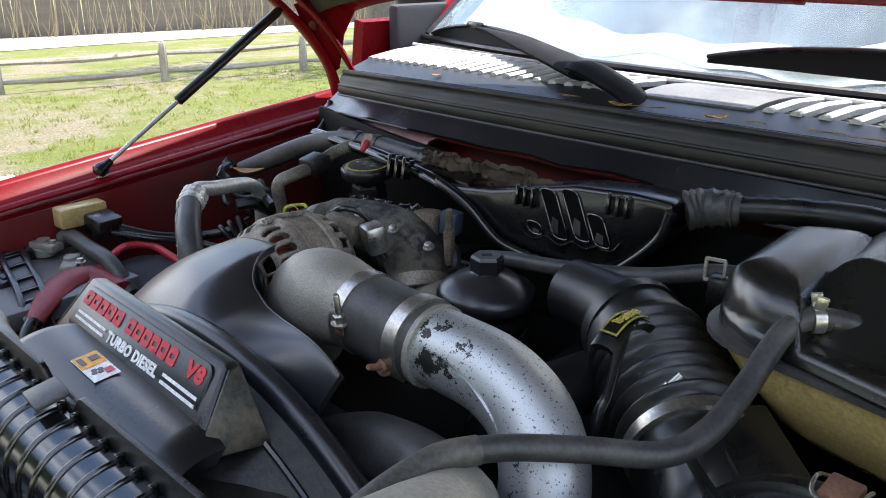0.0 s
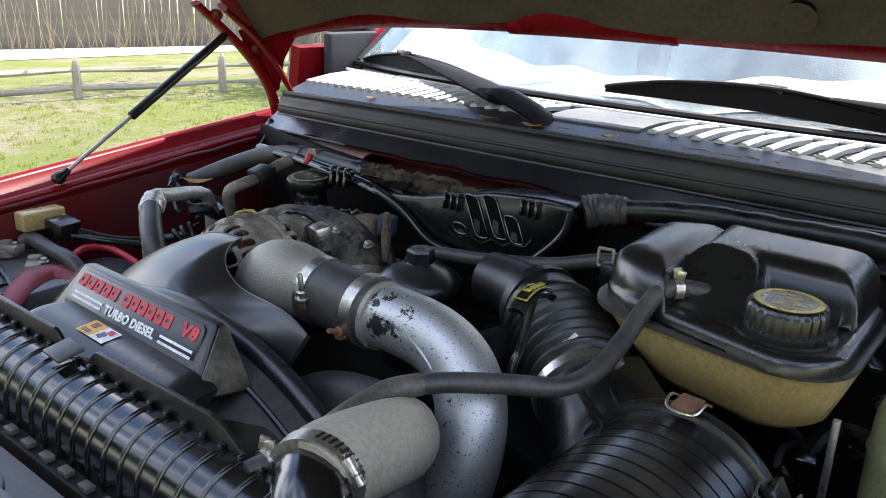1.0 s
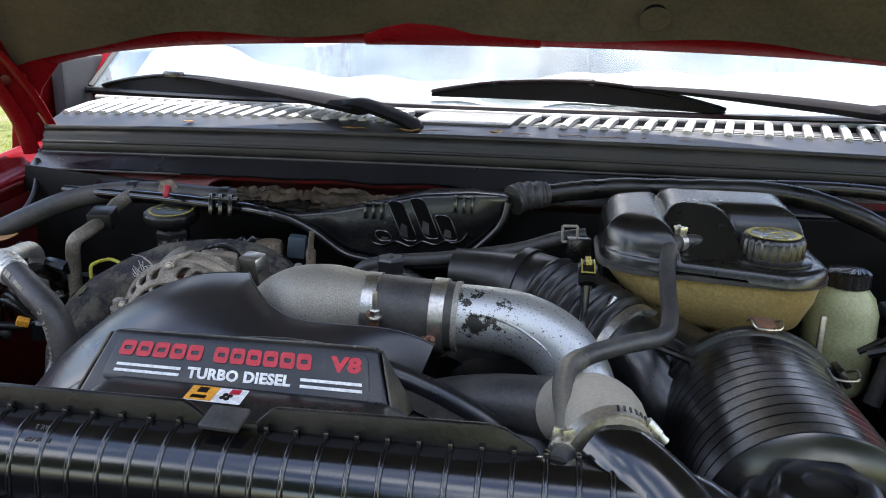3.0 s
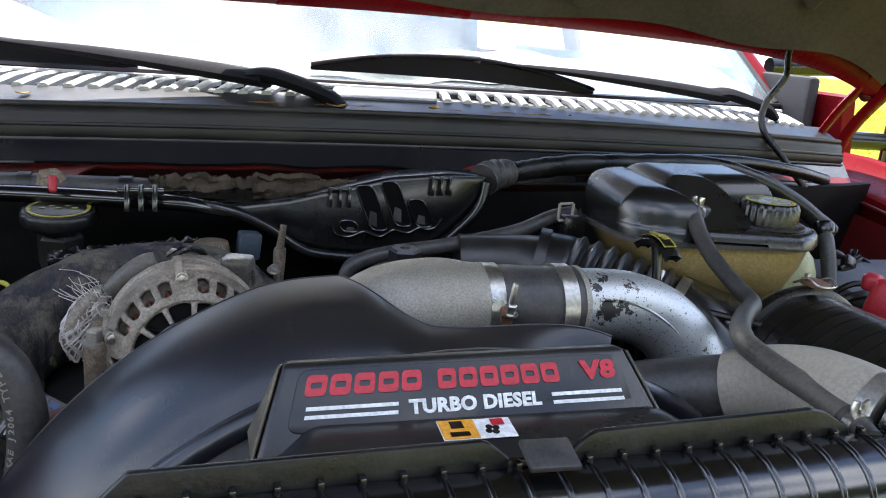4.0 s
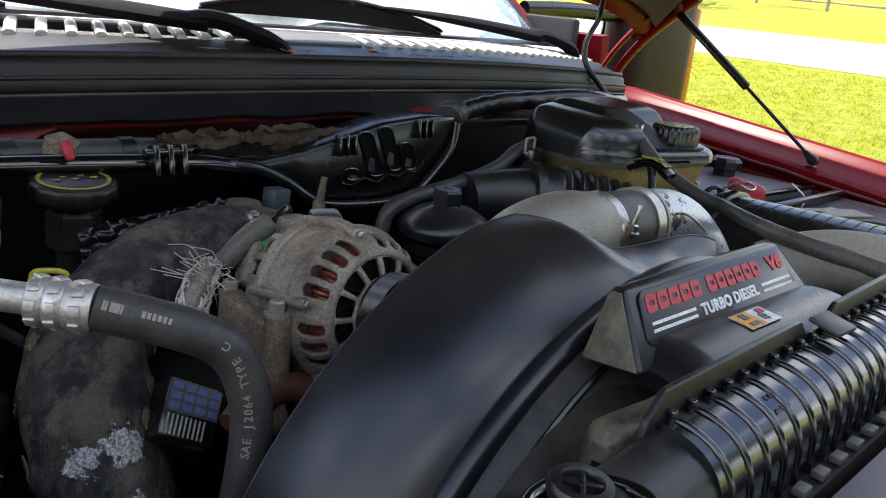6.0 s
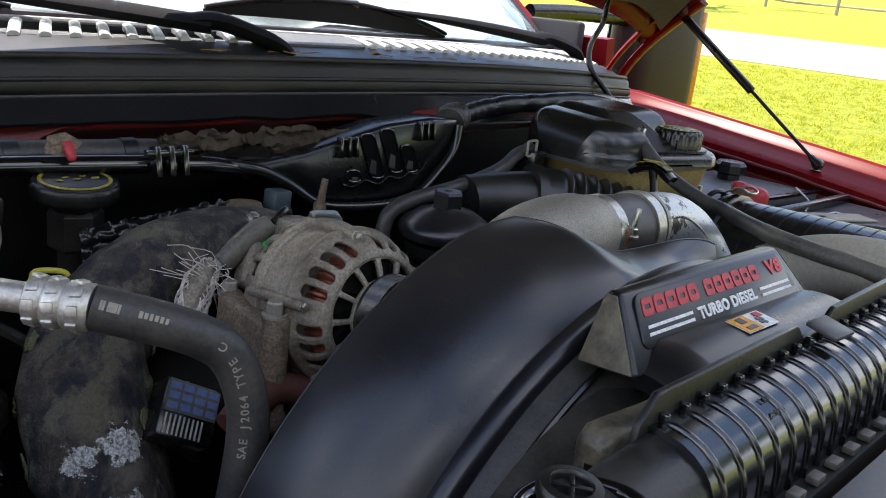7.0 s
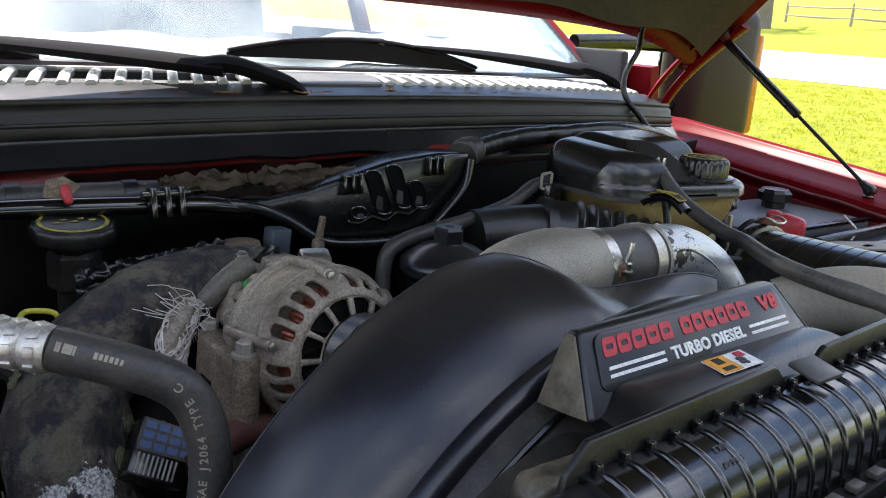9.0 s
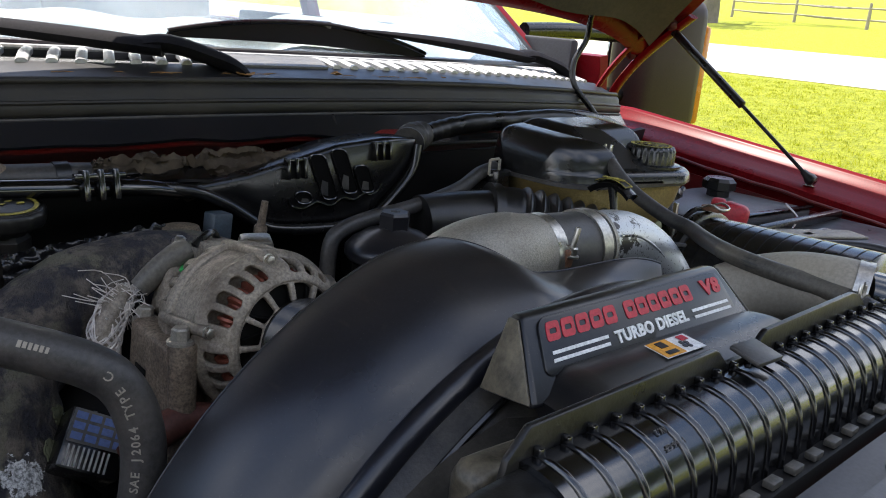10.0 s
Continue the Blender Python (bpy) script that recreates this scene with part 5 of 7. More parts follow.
part("seam", tube([(0.0, -0.118, 1.1545), (0.030, -0.1165, 1.1505), (0.058, -0.118, 1.139), (0.083, -0.122, 1.119), (0.1, -0.1315, 1.091), (0.105, -0.145, 1.056), (0.103, -0.162, 1.015)], 0.0013, 6, 6, wobble=0.5), M_SILVER, cp, "rolled weld seam")
ax = V(1, -0.02, -0.02)
for q, w in (((-0.094, -0.0887, 1.1428), 0.013), ((-0.028, -0.0900, 1.1413), 0.014)):
    part("clamp_band", band(q, ax, 0.0352, w, 0.0014), M_STEEL, cp, "steel band clamp")
part("bead", band((-0.011, -0.0898, 1.141), ax, 0.0325, 0.005, 0.002), M_CAST, cp)
for q in ((-0.086, -0.1245, 1.147), (-0.035, -0.1215, 1.126)):
    b = bolt(V(*q), (0.05, -0.15, 1) if q[2] > 1.14 else (0.3, -0.9, 0.45), 0.0052, 0.009, 0.018)
    part("clamp_bolt", b, M_RUST if q[2] < 1.14 else M_STEEL, cp, "rusty T-bolt")
part("saddle", box((-0.088, -0.1235, 1.145), (0.012, 0.006, 0.018), (12, 0, 0), 0.002), M_RUST, cp)

# ---- upper radiator hose ----
uh = thing("radiator_hose", (0.12, -0.24, 1.08), "fat grey radiator hose with a dusty bend, sunlight painted in", "hose")
# dusty, and coloured paler again for the sunlight on this bend
part("dusty_lit_bend", tube([(0.126, -0.308, 1.126, 0.0325), (0.122, -0.285, 1.127, 0.0335), (0.122, -0.245, 1.121, 0.034), (0.114, -0.208, 1.109, 0.0335), (0.096, -0.182, 1.097, 0.031)], 0.03, 22, 6), M_HOSE_DUST, uh, "dusty rubber, sunlight painted in as extra paleness")
part("dark_run", tube([(0.106, -0.188, 1.099, 0.0285), (0.08, -0.170, 1.090, 0.029), (0.03, -0.152, 1.080, 0.029), (-0.03, -0.14, 1.062, 0.029), (-0.10, -0.12, 1.02, 0.03)], 0.029, 20, 6), M_HOSE, uh)
part("clamp_band", band((0.1245, -0.301, 1.1265), (-0.3, 0.95, 0.06), 0.0332, 0.013, 0.0014), M_STEEL, uh, "worm-drive steel clamp")
part("clamp_screw", lathe((0.149, -0.296, 1.150), (0.6, 0, -0.6), [(0.0045, 0), (0.0045, 0.012), (0.0035, 0.013), (0.0035, 0.02)], 10), M_STEEL, uh)
for k in range(9):
    a = radians(20 + k * 8)
    part("slot", box((0.1245 + 0.0335 * math.cos(a), -0.301 + 0.011 * math.cos(a), 1.1265 + 0.0345 * math.sin(a)), (0.0012, 0.008, 0.0018), (0, -math.degrees(a), 0)), M_WIRE, uh)
part("lower_elbow", tube([(0.055, -0.135, 1.06, 0.03), (0.065, -0.165, 1.05, 0.033), (0.09, -0.19, 1.02, 0.033), (0.10, -0.2, 0.96, 0.033)], 0.03, 18, 5), M_HOSE, uh)


# ---- small coolant hose from the reservoir to the radiator neck ----
def spring_clamp(parent, at, axis, r):
    a = Vector(axis).normalized()
    part("spring_clamp", band(at, a, r, 0.008, 0.0012, 20), M_STEEL, parent, "pinched steel spring clamp")
    side = a.cross(V(0, 0, 1)).normalized()
    for s in (-1, 1):
        part("clamp_ear", box(Vector(at) + V(0, 0, r + 0.004) + side * 0.004 * s, (0.008, 0.003, 0.011), (0, 12 * s, 20), 0.0008), M_STEEL, parent)


ch = thing("coolant_hose", (0.09, -0.2, 1.1), "slim grey coolant hose looping to the radiator", "hose")
part("run", tube([(0.240, 0.081, 1.184), (0.228, 0.074, 1.187), (0.211, 0.061, 1.188), (0.203, 0.044, 1.181), (0.200, 0.026, 1.169), (0.199, 0.0, 1.154), (0.197, -0.045, 1.138), (0.186, -0.085, 1.134), (0.150, -0.120, 1.137), (0.115, -0.158, 1.140), (0.094, -0.195, 1.140), (0.092, -0.235, 1.137), (0.095, -0.270, 1.134), (0.093, -0.308, 1.131), (0.088, -0.33, 1.128)], 0.0088, 14, 6), M_HOSE, ch, "weathered rubber run")
# same hose in a paler grey, which paints the sun on its lower end
part("sunlit_end", tube([(0.106, -0.170, 1.1402), (0.094, -0.195, 1.140), (0.092, -0.235, 1.137), (0.095, -0.270, 1.134), (0.0935, -0.302, 1.1313)], 0.0094, 14, 6), M_HOSE_MID, ch, "lower end, sunlight painted as paler grey")
spring_clamp(ch, (0.216, 0.065, 1.1880), (0.7, 0.6, 0.02), 0.0092)
spring_clamp(ch, (0.091, -0.314, 1.1305), (-0.1, -1, -0.1), 0.0092)

# ---- coolant reservoir ----
deg = thing("coolant_reservoir", (0.25, 0.1, 1.08), "coolant reservoir, black top over amber tank, ribbed cap", "reservoir")


def res_outline(x0, x1, y0, y1, z, r=0.05, n=7, front=0.0):
    out = []
    for cx, cy, a0 in ((x1 - r, y1 - r, 0), (x0 + r, y1 - r, 90), (x0 + r, y0 + r, 180), (x1 - r, y0 + r, 270)):
        for k in range(n + 1):
            a = radians(a0 + 90 * k / n)
            out.append(V(cx + r * math.cos(a), cy + r * math.sin(a) + front * (cx - x0) / (x1 - x0) * (1 if a0 >= 180 else 0), z))
    return out


bm = bmesh.new()
ring_strip(bm, [res_outline(0.205, 0.345, 0.075, 0.20, 1.088, 0.045, front=-0.035), res_outline(0.185, 0.357, 0.065, 0.21, 1.10, 0.05, front=-0.04), res_outline(0.155, 0.368, 0.055, 0.215, 1.13, 0.055, front=-0.042), res_outline(0.133, 0.372, 0.050, 0.218, 1.158, 0.055, front=-0.042)])
part("tank", bm, M_TAN, deg, "amber translucent plastic tank, stained", sharp=60)
bm = bmesh.new()
ring_strip(bm, [res_outline(0.128, 0.377, 0.046, 0.222, 1.155, 0.058, front=-0.042), res_outline(0.128, 0.377, 0.046, 0.222, 1.160, 0.058, front=-0.042)])
part("seam", bm, M_HOSE, deg, "moulded seam flange")


def swell(d, w):
    k = max(0.0, min(1.0, d / w))
    return (1 - (1 - k) ** 2.8) ** (1 / 2.8)


def shell_pt(u, v):
    """The moulded top of the reservoir: two tall chambers over a low shoulder that carries the cap."""
    x = 0.132 + 0.241 * (0.6 * u + 0.4 * (0.5 - 0.5 * math.cos(math.pi * u)))
    e = max(0.0, 0.056 - min(x - 0.132, 0.373 - x)) / 0.056
    c = 0.056 * (1 - math.sqrt(max(0.0, 1 - e * e)))
    y0, y1 = 0.050 - 0.042 * max(0.0, min(1.0, (x - 0.16) / 0.16)) + c, 0.219 - c
    y = y0 + (y1 - y0) * (0.6 * v + 0.4 * (0.5 - 0.5 * math.cos(math.pi * v)))
    edge = min(y - y0, y1 - y, x - 0.132, 0.373 - x)
    h = 0.017 * swell(edge, 0.016)
    f = y - y0
    back = y1 - y
    a = min((f - 0.004) * 0.75, back, x - 0.132, 0.215 - x)
    b = min(back, y - 0.106, x - 0.196, 0.362 - x)
    bulge = min(0.0605 * swell(min(back, x - 0.196, 0.284 - x), 0.038), 0.004 + 0.60 * f)
    h = max(h, (0.053 + 0.05 * min(0.06, x - 0.15)) * swell(a, 0.038), 0.0605 * swell(b, 0.038), bulge)
    return V(x, y, 1.1595 + h * (1 + 1.0 * (y - 0.12)))


part("upper_shell", grid(shell_pt, 120, 100), M_RES, deg, "moulded black upper shell of two chambers", sharp=70)
part("neck", lathe((0.314, 0.064, 1.165), (0, 0, 1), [(0.044, 0), (0.045, 0.007), (0.042, 0.010), (0.031, 0.012), (0.031, 0.02)], 36), M_RES, deg)
part("cap_skirt", lathe((0.314, 0.064, 1.1745), (0, 0, 1), [(0.040, 0), (0.0425, 0.001), (0.0425, 0.004), (0.040, 0.005)], 40), M_RES, deg, "round drip skirt")
capo = part("cap", lathe((0.314, 0.064, 1.177), (0, 0, 1), [(0.034, 0), (0.034, 0.020), (0.032, 0.0245), (0.030, 0.026)], 96, ribs=24, depth=0.05), M_PLASTIC, deg, "ribbed black pressure cap")
part("cap_label", lathe((0.314, 0.064, 1.2032), (0, 0, 1), [(0.0285, 0), (0.0285, 0.0005), (0.0, 0.0005)], 40), M_PLASTIC, capo, "worn black cap label with yellow print")
part("cap_ring", lathe((0.314, 0.064, 1.2034), (0, 0, 1), [(0.0282, 0), (0.0282, 0.0006), (0.0235, 0.0006), (0.0235, 0)], 40), M_OCHRE, capo, "yellow printed ring")
for i in range(12):
    part("print_bar", box((0.314 + random.uniform(-0.014, 0.014), 0.064 - 0.017 + 0.003 * i, 1.2040), (random.uniform(0.004, 0.011), 0.0013, 0.0004), (0, 0, 4)), M_OCHRE, capo)
part("spout", lathe((0.248, 0.088, 1.184), (-0.75, -0.60, 0.06), [(0.0095, 0), (0.0088, 0.012), (0.0075, 0.015), (0.0075, 0.03)], 16), M_RES, deg)
part("bracket", box((0.108, 0.16, 1.150), (0.03, 0.03, 0.028), (0, 0, 10), 0.003), M_PLASTIC, deg)
part("post", box((0.372, 0.045, 1.06), (0.006, 0.006, 0.12), bevel=0.001), M_STEEL, deg)

# hose from the engine to the reservoir, with its square clip
oh = thing("heater_hose", (0.0, 0.12, 1.1), "grey heater hose with a pale square clip", "hose")
part("run", tube([(0.118, 0.170, 1.163), (0.085, 0.165, 1.158), (0.04, 0.150, 1.146), (-0.01, 0.140, 1.138), (-0.065, 0.137, 1.130), (-0.12, 0.135, 1.124), (-0.155, 0.133, 1.115), (-0.168, 0.132, 1.098), (-0.17, 0.132, 1.05)], 0.0088, 14, 6), M_HOSE, oh)
for d1, d2 in (((0, 0, 0.010), (0.018, 0.003, 0.003)), ((0, 0, -0.010), (0.018, 0.003, 0.003)), ((0.009, 0, 0), (0.003, 0.003, 0.02)), ((-0.009, 0, 0), (0.003, 0.003, 0.02))):
    part("clip_bar", box(V(0.098, 0.152, 1.168) + V(*d1), d2, (0, 0, 10), 0.0006), M_HOSE_DUST, oh, "pale plastic clip")

# ---- air filter canister and intake bellows ----
af = thing("air_filter_housing", (0.28, -0.16, 0.95), "black ribbed cylindrical air filter housing", "air filter")
AX = V(0.0, -1.0, 0.03).normalized()
AO = V(0.281, -0.055, 1.047)
prof = [(0.080, -0.012), (0.084, -0.010)]
prof += [(0.0847, 0.012)]
for i in range(12):
    h = 0.016 + i * 0.0165
    prof += [(0.0847, h), (0.0847, h + 0.0135), (0.0833, h + 0.0138), (0.0833, h + 0.0155), (0.0847, h + 0.0158)]
prof += [(0.082, 0.215), (0.06, 0.222)]
part("canister", lathe(AO, AX, prof, 56), M_CANISTER, af, "glossy ribbed canister", sharp=30)
part("end_ring", lathe(AO, AX, [(0.086, -0.008), (0.0905, -0.006), (0.0915, 0.0), (0.0905, 0.006), (0.086, 0.008)], 56), M_PLASTIC, af, "raised end ring")
part("outlet_cone", lathe(AO, -AX, [(0.084, 0.0), (0.080, 0.01), (0.055, 0.022), (0.046, 0.03), (0.046, 0.05)], 40), M_PLASTIC, af)
for a, mat in ((88, M_RUST), (30, M_PLASTIC)):
    c = AO + V(math.cos(radians(a)) * 0.092, 0, math.sin(radians(a)) * 0.092)
    lat = part("latch", box(c + V(0, -0.004, 0.004), (0.02, 0.026, 0.007), (0, 90 - a, 0), 0.002), mat, af, "rusty spring latch" if mat is M_RUST else "")
    part("latch_wire", tube([tuple(c + V(-0.012, 0.014, 0)), tuple(c + V(-0.014, -0.006, 0.010)), tuple(c + V(-0.010, -0.02, 0.006)), tuple(c + V(0.010, -0.02, 0.006)), tuple(c + V(0.014, -0.006, 0.010)), tuple(c + V(0.012, 0.014, 0))], 0.0013, 6, 4), M_STEEL, lat)

part("front_cap", lathe((0.275, -0.300, 1.095), (0, -0.05, 1), [(0.055, -0.03), (0.056, 0.0), (0.050, 0.006), (0.040, 0.008), (0.034, 0.020), (0.030, 0.023), (0.018, 0.023), (0.017, 0.019), (0.0, 0.019)], 36), M_PLASTIC, af, "round black mount cap")
part("duct_box", box((0.30, -0.33, 1.05), (0.17, 0.14, 0.09), (0, 0, 0), 0.02, segments=3), M_PLASTIC, af)

ib = thing("intake_bellows", (0.08, 0.02, 1.08), "black corrugated intake bellows with steel clamps", "intake hose")


def folds(s):
    return 1.0 + 0.075 * ease(0.026, 0.040, s) * math.sin(2 * math.pi * s / 0.0170)


part("cuff", tube([(-0.04, 0.135, 1.112, 0.033), (0.0, 0.126, 1.113, 0.034), (0.030, 0.115, 1.113, 0.036), (0.052, 0.103, 1.111, 0.040)], 0.034, 24, 4), M_RUBBER, ib)
part("bellows", tube([(0.046, 0.106, 1.112, 0.045), (0.072, 0.089, 1.105, 0.050), (0.098, 0.068, 1.098, 0.052), (0.122, 0.046, 1.091, 0.0525), (0.146, 0.024, 1.085, 0.052), (0.160, 0.011, 1.082, 0.050)], 0.045, 32, 16, fold=folds), M_RUBBER, ib, "deep rubber folds", sharp=35)
part("outlet", tube([(0.157, 0.013, 1.083, 0.048), (0.182, -0.012, 1.068, 0.047), (0.205, -0.035, 1.040, 0.048), (0.24, -0.05, 1.03, 0.05)], 0.045, 26, 4), M_PLASTIC, ib)
part("clamp_band", band((0.162, 0.008, 1.081), (0.68, -0.66, -0.22), 0.0500, 0.011, 0.0015), M_STEEL, ib, "bright worm clamp")
part("clamp_screw", lathe((0.133, -0.004, 1.115), (0.35, 0.40, 0.55), [(0.0055, 0), (0.0055, 0.018), (0.004, 0.019), (0.004, 0.03)], 10), M_STEEL, ib)
part("collar", band((0.048, 0.105, 1.1115), (0.86, -0.50, -0.1), 0.0440, 0.012, 0.004), M_RUBBER, ib)
part("sensor_box", box((0.213, 0.0, 1.098), (0.085, 0.05, 0.03), (0, 14, -38), 0.004), M_PLASTIC, ib, "black flow-sensor box")
part("sensor_wire", tube([(0.155, -0.01, 1.108), (0.175, -0.03, 1.106), (0.205, -0.055, 1.104), (0.24, -0.075, 1.10)], 0.004, 8, 5), M_WIRE, ib)

# ---- oil filter cap, dipstick, oil filler ----
of = thing("oil_filter_housing", (-0.113, 0.09, 1.02), "black domed oil filter cap with a hexagon top", "oil filter")
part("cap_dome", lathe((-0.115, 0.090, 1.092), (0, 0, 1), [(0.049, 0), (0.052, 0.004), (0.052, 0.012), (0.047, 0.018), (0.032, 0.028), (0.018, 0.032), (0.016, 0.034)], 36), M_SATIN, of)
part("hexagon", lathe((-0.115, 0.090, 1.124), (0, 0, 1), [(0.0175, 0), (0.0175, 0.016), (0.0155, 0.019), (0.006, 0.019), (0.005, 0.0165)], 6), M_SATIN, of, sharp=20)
part("body", lathe((-0.113, 0.088, 0.98), (0, 0, 1), [(0.045, 0), (0.045, 0.06), (0.041, 0.063), (0.041, 0.09), (0.046, 0.095), (0.046, 0.106)], 32), M_DARK, of)
for k in range(3):
    part("ridge", lathe((-0.113, 0.088, 1.052 + 0.011 * k), (0, 0, 1), [(0.042, 0), (0.0445, 0.002), (0.042, 0.004)], 32), M_PLASTIC, of)

dp = thing("oil_dipstick", (0.11, -0.03, 1.05), "black dipstick with a yellow-labelled curved handle", "dipstick")
hb = part("handle", grid(lambda u, v: V(0.1045 + 0.019 * v, -0.050 + 0.058 * u, 1.1835 - 0.011 * (2 * u - 1) ** 2 - 0.003 * abs(2 * v - 1) ** 3), 14, 6, thick=0.007), M_PLASTIC, dp)
part("handle_label", grid(lambda u, v: V(0.107 + 0.014 * v, -0.043 + 0.044 * u, 1.1850 - 0.0062 * (2 * u - 1) ** 2), 8, 3, thick=0.0008), M_WIRE, hb, "black label with a yellow frame, lettered ENGINE OIL")
for x0, x1, u0, u1 in ((0.107, 0.1083, 0, 1), (0.1197, 0.121, 0, 1), (0.107, 0.121, 0, 0.03), (0.107, 0.121, 0.97, 1)):
    part("frame_line", grid(lambda u, v: V(x0 + (x1 - x0) * v, -0.043 + 0.044 * (u0 + (u1 - u0) * u), 1.1857 - 0.0062 * (2 * (u0 + (u1 - u0) * u) - 1) ** 2), 8, 1, thick=0.0006), M_OCHRE, hb)
lettering("ENGINE OIL", (0.114, -0.021, 1.1853), 0.0082, M_OCHRE, hb, "label_lettering", 0.029, right=(0, -1, 0), normal=(0, 0, 1), extrude=0.0006, bold=0.0002)
part("stem", tube([(0.113, -0.022, 1.176, 0.0065), (0.113, -0.026, 1.158, 0.005), (0.112, -0.034, 1.125, 0.0045), (0.110, -0.045, 1.10, 0.0045), (0.106, -0.06, 0.98, 0.0045)], 0.006, 10, 4), M_PLASTIC, dp)

ol = thing("oil_filler_cap", (-0.457, 0.24, 1.02), "black oil filler cap with a worn yellow ring", "filler cap")
part("cap", lathe((-0.457, 0.240, 1.126), (0, -0.08, 1), [(0.019, -0.012), (0.024, -0.005), (0.036, 0.000), (0.0380, 0.003), (0.0385, 0.012), (0.0375, 0.0150), (0.0360, 0.0160), (0.0335, 0.0155), (0.0325, 0.0165), (0.012, 0.0168)], 60, ribs=12, depth=0.03), M_PLASTIC_DUSTY, ol)
part("ring_print", lathe((-0.457, 0.2387, 1.1429), (0, -0.08, 1), [(0.0315, 0), (0.0315, 0.0006), (0.0275, 0.0006), (0.0275, 0)], 36), M_OCHRE, ol)
part("cap_centre", lathe((-0.457, 0.2387, 1.1432), (0, -0.08, 1), [(0.0277, -0.0008), (0.0277, 0.0006), (0.026, 0.0010), (0.0, 0.0010)], 36), M_PLASTIC_DUSTY, ol)
for k in range(5):
    part("cap_mark", box((-0.457 + 0.008 * (k - 2), 0.2385 + (0.006 if k % 2 else -0.004), 1.1445), (0.0055, 0.006, 0.0006), (-4, 0, 20 * k), 0.0002), M_OCHRE, ol)
part("neck", lathe((-0.457, 0.243, 1.03), (0, -0.05, 1), [(0.017, 0), (0.017, 0.045), (0.019, 0.05)], 24), M_PLASTIC_DUSTY, ol)
part("grip", lathe((-0.457, 0.242, 1.078), (0, -0.05, 1), [(0.022, 0), (0.0245, 0.003), (0.0245, 0.034), (0.020, 0.040)], 6), M_PLASTIC_DUSTY, ol, sharp=30)

ol.location += V(-0.004, -0.011, 0.008)

# ---- heater plenum on the firewall ----
pl = thing("heater_plenum", (-0.12, 0.24, 1.1), "black moulded heater plenum on the firewall with slotted vents", "plenum")
outl = [(-0.298, 1.158), (-0.251, 1.140), (-0.210, 1.113), (-0.180, 1.104), (-0.117, 1.099), (-0.075, 1.1015), (-0.044, 1.111), (-0.008, 1.142), (0.010, 1.165), (0.016, 1.185), (0.020, 1.198), (-0.03, 1.200), (-0.10, 1.194), (-0.16, 1.180), (-0.22, 1.166), (-0.27, 1.160)]
part("shell", slab([V(x, 0.214, z) for x, z in outl], (0, 1, -0.05), 0.06, 0.006), M_PLASTIC, pl, "glossy moulded shell", sharp=45)
part("rim", tube([(-0.62, 0.285, 1.160), (-0.52, 0.275, 1.160), (-0.40, 0.245, 1.160), (-0.30, 0.214, 1.156), (-0.251, 0.211, 1.138), (-0.210, 0.209, 1.111), (-0.180, 0.208, 1.102), (-0.117, 0.208, 1.097), (-0.075, 0.208, 1.0995), (-0.043, 0.208, 1.109), (-0.006, 0.208, 1.141), (0.012, 0.210, 1.165), (0.018, 0.212, 1.19)], 0.0065, 10, 5), M_PLASTIC, pl, "rolled rim")
part("rail", tube([(-0.66, 0.288, 1.158, 0.009), (-0.60, 0.279, 1.158, 0.011), (-0.50, 0.262, 1.159, 0.0125), (-0.40, 0.240, 1.159, 0.0125), (-0.33, 0.222, 1.158, 0.0115), (-0.285, 0.216, 1.150, 0.008)], 0.012, 14, 6, squash=0.75), M_GLOSS, pl, "broad glossy rail")
part("strip", grid(lambda u, v: V(-0.62 + 0.36 * u, 0.288 - 0.07 * u + 0.03 * v, 1.160 + 0.004 * u + 0.012 * v), 16, 3, thick=0.004), M_GLOSS, pl)
for cx, cz, h in ((-0.150, 1.135, 0.014), (-0.1235, 1.157, 0.054), (-0.094, 1.162, 0.054), (-0.064, 1.151, 0.034)):
    o = []
    for sx, sz, a0 in ((1, 1, 0), (-1, 1, 90), (-1, -1, 180), (1, -1, 270)):
        for k in range(5):
            a = radians(a0 + 22.5 * k)
            z = sz * (h / 2 - 0.006) + 0.006 * math.sin(a)
            o.append(V(cx + sx * 0.003 + 0.0075 * math.cos(a) - 0.42 * z, 0.2135, cz + z))
    # black sheet on the uncut shell, painted as the shade in a slot
    part("slot", slab(o, (0, -1, 0), 0.0006), M_HOLE_SHADE, pl, "flat black patch painted as a slot's shade")
    part("slot_rim", tube([tuple(p + V(0, -0.001, 0)) for p in o] + [tuple(o[0] + V(0, -0.001, 0))], 0.0009, 6, 1), M_GLOSS, pl)
    part("inner_core", slab([V(cx - 0.004, 0.2125, cz - h * 0.36), V(cx + 0.007, 0.2125, cz - h * 0.42), V(cx + 0.006, 0.2125, cz - h * 0.12), V(cx - 0.002, 0.2125, cz - h * 0.06)], (0, -1, 0), 0.0006), M_HOSE, pl)
scal = [(-0.170, 1.136), (-0.165, 1.126), (-0.150, 1.1225), (-0.135, 1.128), (-0.128, 1.1275), (-0.112, 1.1225), (-0.098, 1.130), (-0.092, 1.130), (-0.078, 1.127), (-0.064, 1.1335), (-0.056, 1.131), (-0.044, 1.134), (-0.036, 1.144)]
part("scalloped_rim", tube([(x, 0.2125, z) for x, z in scal], 0.0017, 8, 5), M_GLOSS, pl)
